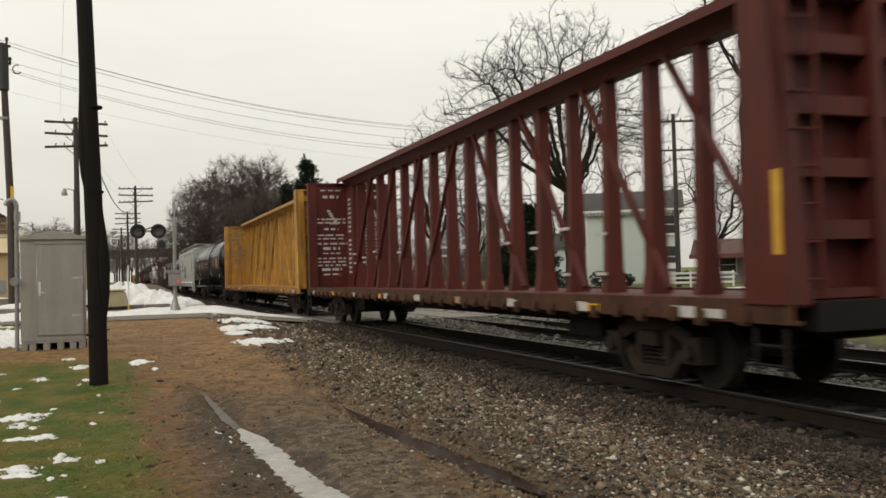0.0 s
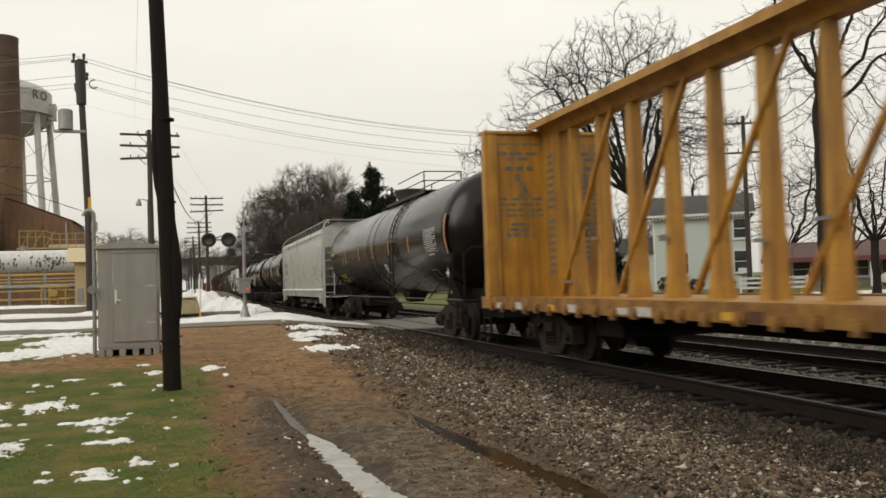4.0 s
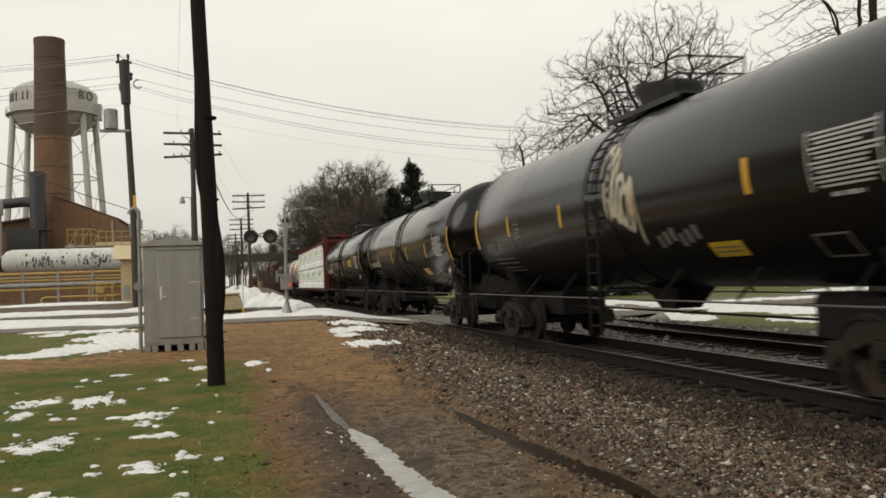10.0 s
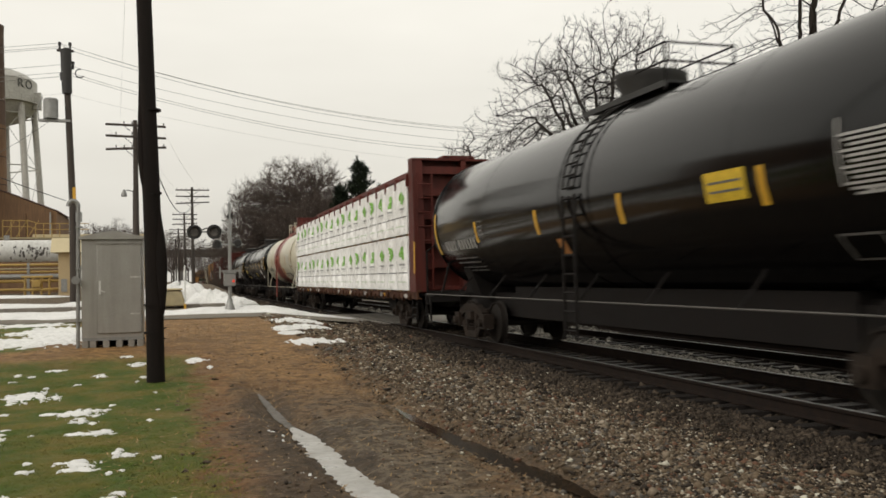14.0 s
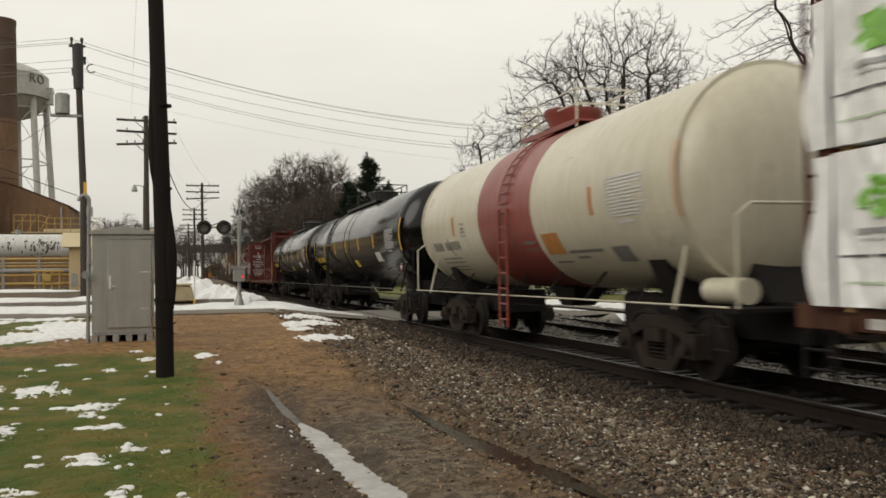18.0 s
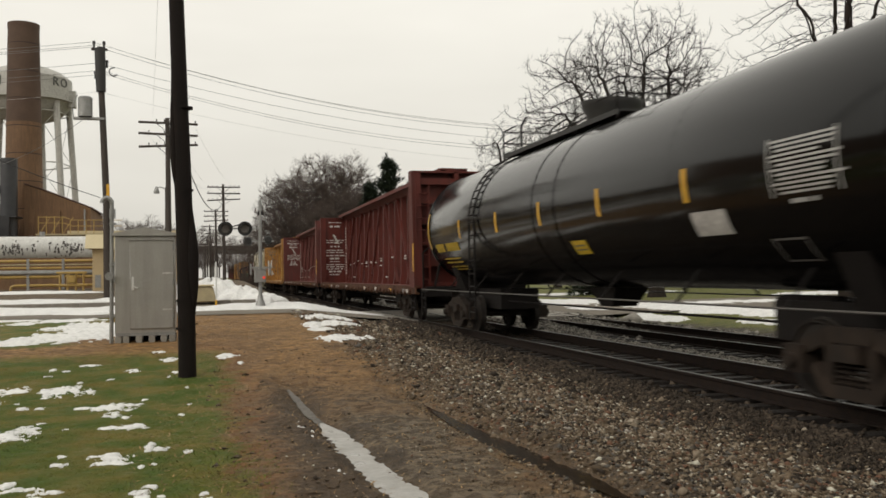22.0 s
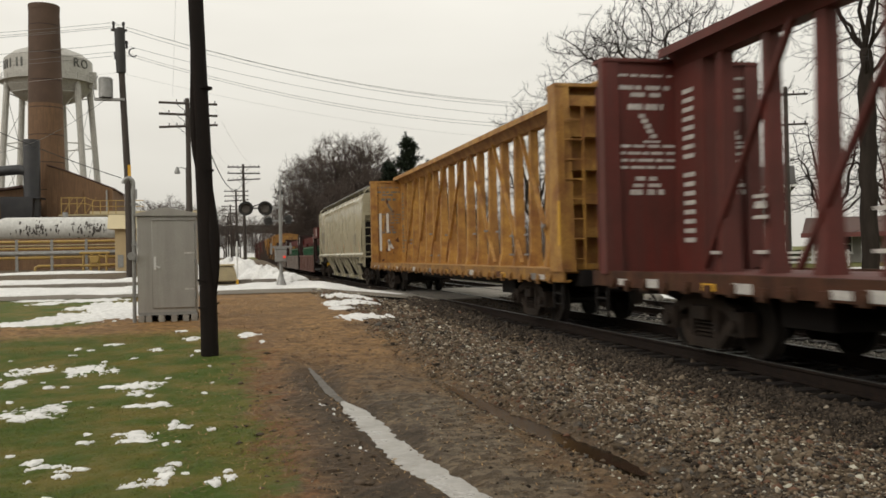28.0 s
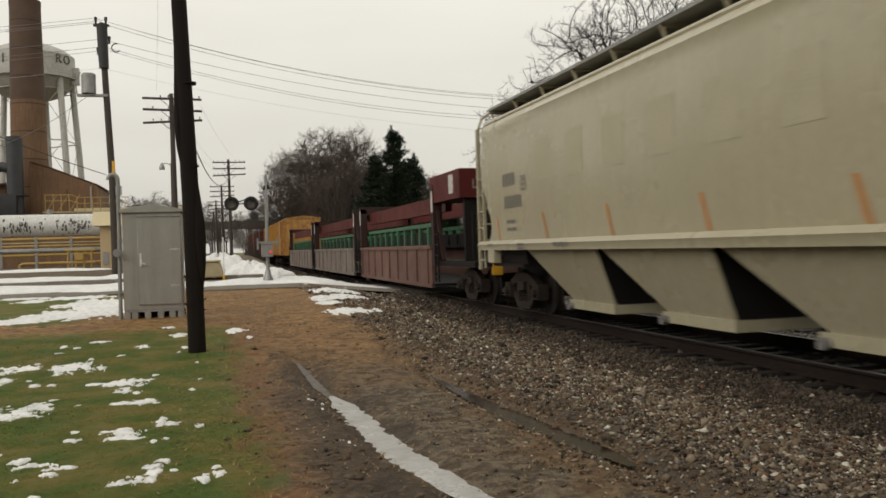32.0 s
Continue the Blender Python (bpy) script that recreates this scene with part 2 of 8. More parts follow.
    "tower": mk("pale_tower_paint", (0.47, 0.46, 0.42), (0.38, 0.37, 0.34), 0.12, rough=0.5, bump=0.02, fine=2.0, streak=(0.28, 0.26, 0.23), streak_amt=0.4),
    "tower_letter": mk("faded_black_letters", (0.08, 0.08, 0.075), (0.13, 0.13, 0.12), 1.0, rough=0.7, bump=0.0),
    "silver_tank": mk("weathered_white_tank_paint", (0.66, 0.66, 0.63), (0.56, 0.56, 0.53), 0.4, rough=0.5, bump=0.03, fine=4.0, streak=(0.42, 0.41, 0.38), streak_amt=0.4),
    "tank_flake": mk("blackened_flaked_paint", (0.06, 0.055, 0.05), (0.12, 0.11, 0.1), 3.0, rough=0.8),
    "duct": mk("dark_blue_black_duct", (0.022, 0.023, 0.028), (0.04, 0.04, 0.042), 1.0, rough=0.5),
    "duct_light": mk("pale_grey_duct", (0.30, 0.29, 0.26), (0.22, 0.21, 0.19), 1.0, rough=0.6),
    "pipe_yellow": mk("mustard_pipe_paint", (0.42, 0.27, 0.06), (0.34, 0.23, 0.075), 3.0, rough=0.5, bump=0.02),
    "pipe_pale": mk("pale_tan_rail_paint", (0.42, 0.35, 0.20), (0.33, 0.28, 0.17), 3.0, rough=0.5, bump=0.02),
    "tan_wall": mk("tan_rendered_wall", (0.50, 0.38, 0.21), (0.43, 0.33, 0.19), 0.6, rough=0.85, bump=0.2),
    "cream_roof": mk("cream_metal_roof", (0.62, 0.53, 0.33), (0.55, 0.47, 0.3), 0.6, rough=0.6, bump=0.05),
    "grass": mk("short_lawn_soil", (0.055, 0.075, 0.014), (0.09, 0.085, 0.024), 0.8, rough=0.95, bump=0.8, fine=60.0),
    "blade": mk("grass_blades", (0.070, 0.116, 0.010), (0.190, 0.156, 0.034), 1.5, spec=0.2, rough=0.8, bump=0.0, fine=3.0, island=0.25),
    "snow": mk("old_snow", (0.80, 0.80, 0.78), (0.68, 0.68, 0.67), 2.0, rough=0.6, bump=0.5, fine=14.0),
    "ice": mk("slushy_rut_ice", (0.40, 0.39, 0.365), (0.27, 0.255, 0.23), 2.6, rough=0.3, bump=0.25, fine=14.0, spec=0.5),
    "water": mk("muddy_water", (0.026, 0.017, 0.010), (0.018, 0.012, 0.007), 1.0, rough=0.16, rough_var=0.06, bump=0.1, fine=9.0, spec=0.08),
    "rust": mk("dark_rust_stain", (0.12, 0.045, 0.02), (0.07, 0.028, 0.014), 9.0, rough=0.8),
    "grating": mk("dull_walkway_grating", (0.24, 0.24, 0.225), (0.18, 0.18, 0.17), 4.0, rough=0.7, bump=0.3),
    "panel_mark": mk("white_data_stencil", (0.46, 0.45, 0.43), (0.34, 0.33, 0.32), 9.0, rough=0.6, bump=0.0),
    "dull_rail": mk("dull_handrail", (0.07, 0.066, 0.06), (0.11, 0.10, 0.09), 5.0, rough=0.6, bump=0.0),
    "ghost": mk("ghost_of_old_lettering", (0.418, 0.382, 0.266), (0.375, 0.34, 0.233), 2.5, rough=0.5, bump=0.02),
    "sill_yellow": mk("grimy_yellow_sill", (0.40, 0.205, 0.028), (0.17, 0.075, 0.022), 3.2, rough=0.65, bump=0.2, streak=(0.09, 0.04, 0.018), streak_amt=0.75),
    # ballast stone with the train's shade put into its colour
    "stone_shaded": mk("shade_darkened_ballast", (0.030, 0.023, 0.017), (0.075, 0.058, 0.043), 3.0, spec=0.2, rough=0.85, bump=0.4, fine=50.0, island=0.7),
    "slush_wet": mk("grey_melting_slush", (0.07, 0.062, 0.053), (0.20, 0.185, 0.165), 9.0, rough=0.5, bump=0.4, fine=25.0, spec=0.04),
    "sill_rust": mk("rusty_scuffed_sill", (0.085, 0.032, 0.019), (0.040, 0.022, 0.015), 3.0, rough=0.8, bump=0.3, spec=0.2, streak=(0.13, 0.065, 0.03), streak_amt=0.5),
    "asphalt": mk("wet_salted_asphalt", (0.15, 0.135, 0.112), (0.21, 0.185, 0.15), 0.5, spec=0.12, rough=0.85, bump=0.4, fine=50.0),
    "bark": mk("dark_bark", (0.022, 0.018, 0.015), (0.038, 0.031, 0.026), 1.5, rough=0.95, bump=0.6, spec=0.05, stretch=(3, 3, 0.6)),
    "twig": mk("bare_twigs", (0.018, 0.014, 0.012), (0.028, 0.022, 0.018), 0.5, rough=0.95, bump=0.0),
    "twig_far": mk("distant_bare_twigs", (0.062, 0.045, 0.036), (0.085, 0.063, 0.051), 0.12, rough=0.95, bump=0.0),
    "needle": mk("pine_needles", (0.012, 0.024, 0.011), (0.024, 0.036, 0.017), 0.8, rough=0.8, bump=0.0, island=0.4),
    "siding": mk("pale_green_siding", (0.50, 0.555, 0.505), (0.45, 0.5, 0.46), 0.5, rough=0.6, bump=0.05),
    "trim_white": mk("white_trim", (0.70, 0.70, 0.67), (0.6, 0.6, 0.58), 2.0, rough=0.6, bump=0.02),
    "roof_dark": mk("charcoal_shingles", (0.045, 0.043, 0.043), (0.07, 0.064, 0.06), 0.8, rough=0.9, bump=0.4, fine=20.0),
    "roof_brown": mk("red_brown_shingles", (0.085, 0.045, 0.038), (0.12, 0.07, 0.058), 0.8, rough=0.9, bump=0.4, fine=20.0),
    "porch_red": mk("dull_red_fascia", (0.16, 0.045, 0.038), (0.12, 0.04, 0.035), 1.0, rough=0.7),
    "glass": mk("dark_window_glass", (0.03, 0.033, 0.035), (0.05, 0.053, 0.055), 1.0, rough=0.08, bump=0.0),
    "car_white": mk("white_car_paint", (0.62, 0.62, 0.60), (0.55, 0.55, 0.53), 1.0, rough=0.25, bump=0.0),
    "rubber": mk("tyre_rubber", (0.02, 0.02, 0.02), (0.03, 0.03, 0.03), rough=0.85),
    "bridge": mk("stained_bridge_concrete", (0.13, 0.125, 0.115), (0.09, 0.086, 0.08), 0.1, rough=0.9, bump=0.1),
}


# ---- builders ----
class Geo:
    """Collects vertices and faces of one mesh."""

    def __init__(self):
        self.v, self.f, self.weld = [], [], False

    def add(self, vs, fs):
        k = len(self.v)
        self.v += [tuple(p) for p in vs]
        self.f += [tuple(i + k for i in q) for q in fs]
        return self

    def box(self, x0, y0, z0, x1, y1, z1):
        return self.add([(x0, y0, z0), (x1, y0, z0), (x1, y1, z0), (x0, y1, z0), (x0, y0, z1), (x1, y0, z1), (x1, y1, z1), (x0, y1, z1)],
                        [(0, 3, 2, 1), (4, 5, 6, 7), (0, 1, 5, 4), (1, 2, 6, 5), (2, 3, 7, 6), (3, 0, 4, 7)])

    def beam(self, p, q, w, h, up=(0, 0, 1)):
        """A square bar from p to q, w across and h along up."""
        p, q, up = Vector(p), Vector(q), Vector(up)
        d = (q - p).normalized()
        s = d.cross(up).normalized() * (w / 2)
        u = s.cross(d).normalized() * (h / 2)
        vs = [e + a * s + b * u for e in (p, q) for a, b in ((-1, -1), (1, -1), (1, 1), (-1, 1))]
        return self.add(vs, [(0, 1, 2, 3), (7, 6, 5, 4), (0, 4, 5, 1), (1, 5, 6, 2), (2, 6, 7, 3), (3, 7, 4, 0)])

    def cyl(self, p, q, r0, r1=None, n=12, caps=True):
        p, q = Vector(p), Vector(q)
        r1 = r0 if r1 is None else r1
        d = (q - p).normalized()
        a = d.orthogonal().normalized()
        b = d.cross(a)
        vs = [e + r * (math.cos(t) * a + math.sin(t) * b) for e, r in ((p, r0), (q, r1)) for t in [2 * math.pi * i / n for i in range(n)]]
        fs = [(i, (i + 1) % n, n + (i + 1) % n, n + i) for i in range(n)]
        if caps:
            fs += [tuple(range(n - 1, -1, -1)), tuple(range(n, 2 * n))]
        return self.add(vs, fs)

    def tube(self, pts, r, n=8):
        """A round bar bent through the points."""
        pts = [Vector(p) for p in pts]
        side, rings = None, []
        for i, p in enumerate(pts):
            d = (pts[min(i + 1, len(pts) - 1)] - pts[max(i - 1, 0)]).normalized()
            side = d.orthogonal().normalized() if side is None else (side - side.dot(d) * d).normalized()
            up = d.cross(side)
            rings.append([p + r * (math.cos(t) * side + math.sin(t) * up) for t in [2 * math.pi * k / n for k in range(n)]])
        return self.loft(rings)

    def loft(self, rings, closed=True, caps=True):
        """Skin over rings of equal length."""
        n = len(rings[0])
        vs = [p for r in rings for p in r]
        fs = []
        for j in range(len(rings) - 1):
            for i in range(n if closed else n - 1):
                k = (i + 1) % n
                fs.append((j * n + i, j * n + k, (j + 1) * n + k, (j + 1) * n + i))
        if caps and closed:
            fs += [tuple(range(n - 1, -1, -1)), tuple(range((len(rings) - 1) * n, len(rings) * n))]
        return self.add(vs, fs)

    def prism(self, outline, axis, a, b):
        """Extrude a closed 2D outline along x, y or z from a to b."""
        put = {"x": lambda c, p: (c, p[0], p[1]), "y": lambda c, p: (p[0], c, p[1]), "z": lambda c, p: (p[0], p[1], c)}[axis]
        return self.loft([[put(a, p) for p in outline], [put(b, p) for p in outline]])

    def lathe_y(self, prof, x, z, n=40):
        """Turn (y, radius) rows about a line along y."""
        return self.loft([[(x + r * math.cos(t), y, z + r * math.sin(t)) for t in [2 * math.pi * i / n for i in range(n)]] for y, r in prof])

    def mesh(self, name, smooth=35):
        me = bpy.data.meshes.new(name)
        me.from_pydata(self.v, [], self.f)
        bm = bmesh.new()
        bm.from_mesh(me)
        if self.weld:
            bmesh.ops.remove_doubles(bm, verts=bm.verts, dist=.0005)
        bmesh.ops.recalc_face_normals(bm, faces=bm.faces)
        bm.to_mesh(me)
        bm.free()
        if smooth:
            me.polygons.foreach_set("use_smooth", [True] * len(me.polygons))
            me.set_sharp_from_angle(angle=radians(smooth))
        return me


def part(name, g, material, parent=None, label="", smooth=35, bevel=0.0, at=None):
    """Link a mesh as one object, under a thing or a part."""
    me = g if isinstance(g, bpy.types.Mesh) else g.mesh(name, smooth)
    if bevel:
        bm = bmesh.new()
        bm.from_mesh(me)
        sharp = [e for e in bm.edges if len(e.link_faces) == 2 and e.calc_face_angle(0) > 0.6]
        bmesh.ops.bevel(bm, geom=sharp, offset=bevel, segments=2, affect="EDGES", clamp_overlap=True)
        bm.to_mesh(me)
        bm.free()
    if not me.materials:
        me.materials.append(M[material] if isinstance(material, str) else material)
    ob = new(name, me)
    ob.parent = parent
    if at is not None:
        ob.matrix_basis = at
    if label:
        ob["label"] = label
    return ob


def thing(name, m, label, category, group="", kind=""):
    ob = new(name)
    ob.matrix_basis = m
    return tagged(ob, label, category, group, kind)


def smooth01(a, b, x):
    t = np.clip((np.asarray(x, float) - a) / (b - a), 0, 1)
    return t * t * (3 - 2 * t)


TRACK, TRACK2 = 7.6, 11.3   # centre lines, running along y
RISE_Y, RISE_Z = [0, 12, 18, 32, 50, 62, 85, 200, 3000], [0, .02, .26, .35, .5, .85, 1.2, 1.3, 1.3]


def rut_west(y):
    return np.interp(y, [4, 5.7, 6.2, 6.5, 6.9, 7.4, 8, 8.6, 9.2, 10, 12.2], [1.62, 1.40, 1.33, 1.285, 1.245, 1.225, 1.21, 1.18, 1.14, 1.08, 1.05])


def rut_east(y):
    return np.interp(y, [4, 5.2, 5.8, 6.4, 6.8, 7.5, 8.1, 9, 10.3], [2.80, 2.74, 2.71, 2.66, 2.60, 2.555, 2.50, 2.455, 2.455])


def ground_z(x, y):
    x, y = np.asarray(x, float), np.asarray(y, float)
    left = np.interp(y, RISE_Y, RISE_Z)
    right = np.interp(x, [12.6, 14.5, 25, 60, 3000], [-.24, .03, .12, .4, .6])
    bed = -0.24 + 0.2 * smooth01(20, 28.6, y) * (1 - smooth01(37, 42, y))
    wl = smooth01(5.6, 3.0, x)
    wr = smooth01(12.4, 13.6, x)
    z = left * wl + bed * (1 - wl) * (1 - wr) + right * wr
    # the two wheel ruts of the dirt lane
    near = 1 - smooth01(11.5, 14, y)
    a, b = x - rut_west(y), x - rut_east(y)
    z = z - 0.07 * near * np.exp(-(a / 0.17) ** 2) - 0.085 * near * np.exp(-(b / 0.17) ** 2) + 0.03 * near * np.exp(-((b - .36) / 0.16) ** 2) + 0.02 * near * np.exp(-((a + .3) / 0.12) ** 2)
    return z


def gz(x, y):
    return float(ground_z(x, y))


# ---- ground ----
def ground_material():
    """Lawn, mud, dead grass and gravel, laid out along the lane and the track, with ragged borders."""
    m = bpy.data.materials.new("wet_winter_ground")
    m.use_nodes = True
    n, l = m.node_tree.nodes, m.node_tree.links
    b = n["Principled BSDF"]
    tc = n.new("ShaderNodeTexCoord")
    sep = n.new("ShaderNodeSeparateXYZ")
    l.new(tc.outputs["Object"], sep.inputs[0])

    def noise_tex(scale, detail=5.0, rough=0.6):
        t = n.new("ShaderNodeTexNoise")
        t.inputs["Scale"].default_value, t.inputs["Detail"].default_value, t.inputs["Roughness"].default_value = scale, detail, rough
        l.new(tc.outputs["Object"], t.inputs["Vector"])
        return t.outputs[0]

    def math_node(op, a, c=None):
        x = n.new("ShaderNodeMath")
        x.operation = op
        for i, s in enumerate((a, c)):
            if s is None:
                continue
            if isinstance(s, (int, float)):
                x.inputs[i].default_value = s
            else:
                l.new(s, x.inputs[i])
        return x.outputs[0]

    def step(src, lo, hi):
        r = n.new("ShaderNodeMapRange")
        r.interpolation_type = "SMOOTHSTEP"
        r.inputs[1].default_value, r.inputs[2].default_value = lo, hi
        l.new(src, r.inputs[0])
        return r.outputs[0]

    def mix(fac, a, c):
        x = n.new("ShaderNodeMix")
        x.data_type = "RGBA"
        l.new(fac, x.inputs[0])
        for i, s in ((6, a), (7, c)):
            if isinstance(s, tuple):
                x.inputs[i].default_value = (*s, 1)
            else:
                l.new(s, x.inputs[i])
        return x.outputs[2]
    n1, n2, n3, n4 = noise_tex(0.9), noise_tex(3.5), noise_tex(22), noise_tex(90, 3)
    wob = math_node("ADD", math_node("MULTIPLY", math_node("SUBTRACT", n1, 0.5), 1.6), math_node("MULTIPLY", math_node("SUBTRACT", n2, 0.5), 0.7))
    X = math_node("ADD", sep.outputs[0], wob)
    Y = math_node("ADD", sep.outputs[1], math_node("MULTIPLY", wob, 2.0))
    n5 = noise_tex(7.5, 6.0, 0.7)
    mud = mix(step(n5, 0.4, 0.62), (0.046, 0.033, 0.022), (0.15, 0.107, 0.068))
    mud = mix(step(n3, 0.5, 0.75), mud, (0.055, 0.042, 0.030))
    mud = mix(step(n4, 0.56, 0.74), mud, (0.26, 0.205, 0.145))
    dead = mix(step(n5, 0.38, 0.62), (0.15, 0.078, 0.030), (0.36, 0.205, 0.080))
    dead = mix(step(n3, 0.5, 0.72), dead, (0.43, 0.28, 0.125))
    dead = mix(step(n2, 0.52, 0.66), dead, (0.13, 0.078, 0.038))
    dead = mix(math_node("MULTIPLY", step(n1, 0.46, 0.62), 0.6), dead, (0.15, 0.085, 0.040))
    red = mix(step(n3, 0.3, 0.7), (0.12, 0.054, 0.022), (0.27, 0.13, 0.052))
    lawn = mix(step(noise_tex(1.5, 4.0, 0.6), 0.35, 0.68), (0.062, 0.102, 0.009), (0.168, 0.137, 0.030))
    lawn = mix(math_node("MULTIPLY", step(n3, 0.5, 0.75), 0.35), lawn, (0.045, 0.070, 0.010))
    gravel = mix(step(n4, 0.35, 0.7), (0.030, 0.025, 0.019), (0.11, 0.092, 0.073))
    field = mix(step(n2, 0.3, 0.7), (0.095, 0.115, 0.022), (0.16, 0.15, 0.05))
    # lane: mud close by, straw further on
    far_lane = step(Y, 9.0, 14.0)
    col = mix(far_lane, mud, dead)
    mid = math_node("MULTIPLY", step(n1, 0.42, 0.58), math_node("SUBTRACT", 1.0, far_lane))
    col = mix(math_node("MULTIPLY", mid, 0.5), col, dead)
    wet = math_node("MULTIPLY", math_node("MULTIPLY", step(X, 1.1, 1.45), math_node("SUBTRACT", 1.0, step(X, 2.1, 2.6))), math_node("SUBTRACT", 1.0, step(Y, 8.5, 11.0)))
    slushy = mix(step(n5, 0.42, 0.6), (0.080, 0.060, 0.038), (0.20, 0.160, 0.112))
    col = mix(math_node("MULTIPLY", wet, 0.75), col, mix(step(n3, 0.55, 0.75), slushy, (0.05, 0.04, 0.03)))
    trail = math_node("MULTIPLY", math_node("MULTIPLY", step(X, 0.5, 0.85), math_node("SUBTRACT", 1.0, step(X, 1.2, 1.5))), math_node("SUBTRACT", 1.0, step(Y, 11.0, 14.5)))
    col = mix(math_node("MULTIPLY", trail, 0.7), col, mix(step(n3, 0.45, 0.7), (0.040, 0.030, 0.021), (0.095, 0.07, 0.046)))
    strawm = math_node("MULTIPLY", math_node("MULTIPLY", step(X, 2.0, 2.4), math_node("SUBTRACT", 1.0, step(X, 3.0, 3.6))), step(n2, 0.38, 0.6))
    col = mix(math_node("MULTIPLY", strawm, 0.55), col, dead)
    rmask = math_node("MULTIPLY", math_node("MULTIPLY", step(X, -0.5, 0.1), math_node("SUBTRACT", 1.0, step(X, 0.45, 0.75))), math_node("SUBTRACT", 1.0, step(Y, 15, 19)))
    col = mix(math_node("MULTIPLY", math_node("MULTIPLY", rmask, step(n2, 0.35, 0.6)), 0.85), col, red)
    gmask = step(math_node("ADD", X, math_node("MULTIPLY", math_node("SUBTRACT", n3, 0.5), 1.5)), 2.0, 3.5)
    col = mix(gmask, col, gravel)
    # gravel by the near track painted darker, as shade from the train
    train_shade = math_node("MULTIPLY", step(X, 4.6, 5.9), math_node("SUBTRACT", 1.0, step(X, 8.8, 9.3)))
    col = mix(math_node("MULTIPLY", train_shade, 0.85), col, (0.020, 0.016, 0.012))
    between = math_node("MULTIPLY", step(sep.outputs[0], 8.95, 9.3), math_node("SUBTRACT", 1.0, step(sep.outputs[0], 10.0, 10.3)))
    col = mix(between, col, mix(step(n4, 0.35, 0.7), (0.10, 0.092, 0.08), (0.24, 0.22, 0.19)))
    yard = math_node("MULTIPLY", step(Y, 36.0, 39.0), math_node("SUBTRACT", 1.0, step(X, 3.0, 4.5)))
    col = mix(yard, col, mix(step(n2, 0.35, 0.65), (0.085, 0.062, 0.040), (0.15, 0.115, 0.075)))
    lmask = math_node("MULTIPLY", math_node("SUBTRACT", 1.0, step(X, 0.05, 0.45)), math_node("SUBTRACT", 1.0, step(Y, 15.0, 17.0)))
    lmask2 = math_node("MULTIPLY", math_node("MULTIPLY", math_node("SUBTRACT", 1.0, step(X, -2.9, -2.3)), step(Y, 17.5, 18.5)), math_node("SUBTRACT", 1.0, step(Y, 34.0, 38.0)))
    col = mix(math_node("MAXIMUM", lmask, lmask2), col, lawn)
    col = mix(step(X, 13.4, 14.2), col, field)
    l.new(col, b.inputs["Base Color"])
    b.inputs["Specular IOR Level"].default_value = 0.2
    rr = n.new("ShaderNodeMapRange")
    rr.inputs[3].default_value, rr.inputs[4].default_value = 0.5, 0.95
    l.new(n2, rr.inputs[0])
    l.new(rr.outputs[0], b.inputs["Roughness"])
    h = math_node("ADD", math_node("MULTIPLY", n3, 1.0), math_node("MULTIPLY", n4, 0.45))
    bp = n.new("ShaderNodeBump")
    bp.inputs["Strength"].default_value, bp.inputs["Distance"].default_value = 0.9, 0.05
    l.new(h, bp.inputs["Height"])
    l.new(bp.outputs[0], b.inputs["Normal"])
    return m


def build_ground():
    def lines(*spans):
        out = []
        for a, b, s in spans:
            out += list(np.arange(a, b, s))
        return np.array(out)
    xs = lines((-2500, -400, 300), (-400, -60, 40), (-60, -12, 4), (-12, -4, 0.5), (-4, 7, 0.07), (7, 15, 0.25), (15, 60, 3), (60, 400, 40), (400, 2501, 300))
    ys = lines((-900, -100, 200), (-100, -10, 15), (-10, 3, 1), (3, 14, 0.08), (14, 32, 0.25), (32, 110, 3), (110, 600, 35), (600, 3500, 300))
    gx, gy = np.meshgrid(xs, ys)
    z = ground_z(gx, gy)
    rng = np.random.default_rng(4)
    near = (1 - smooth01(14, 22, gy)) * smooth01(-6, -4, gx) * (1 - smooth01(6, 8, gx))
    z = z + near * rng.normal(0, 0.006, z.shape)
    for _ in range(60):   # footprints and clods
        cx, cy, r, d = rng.uniform(0.2, 2.6), rng.uniform(4, 13), rng.uniform(0.07, 0.2), rng.uniform(-0.03, 0.025)
        z += d * np.exp(-(((gx - cx) / r) ** 2 + ((gy - cy) / (r * 1.6)) ** 2))
    h, w = z.shape
    verts = np.stack([gx, gy, z], -1).reshape(-1, 3)
    i = np.arange(h * w).reshape(h, w)
    quads = np.stack([i[:-1, :-1], i[:-1, 1:], i[1:, 1:], i[1:, :-1]], -1).reshape(-1, 4)
    me = bpy.data.meshes.new("ground")
    me.vertices.add(len(verts))
    me.vertices.foreach_set("co", verts.ravel())
    me.loops.add(quads.size)
    me.loops.foreach_set("vertex_index", quads.ravel())
    me.polygons.add(len(quads))
    me.polygons.foreach_set("loop_start", np.arange(0, quads.size, 4))
    me.polygons.foreach_set("use_smooth", np.ones(len(quads), bool))
    me.update(calc_edges=True)
    me.materials.append(ground_material())
    tagged(new("ground", me), "wet winter ground of lawn, mud, straw and gravel", "ground", kind="structure")


build_ground()


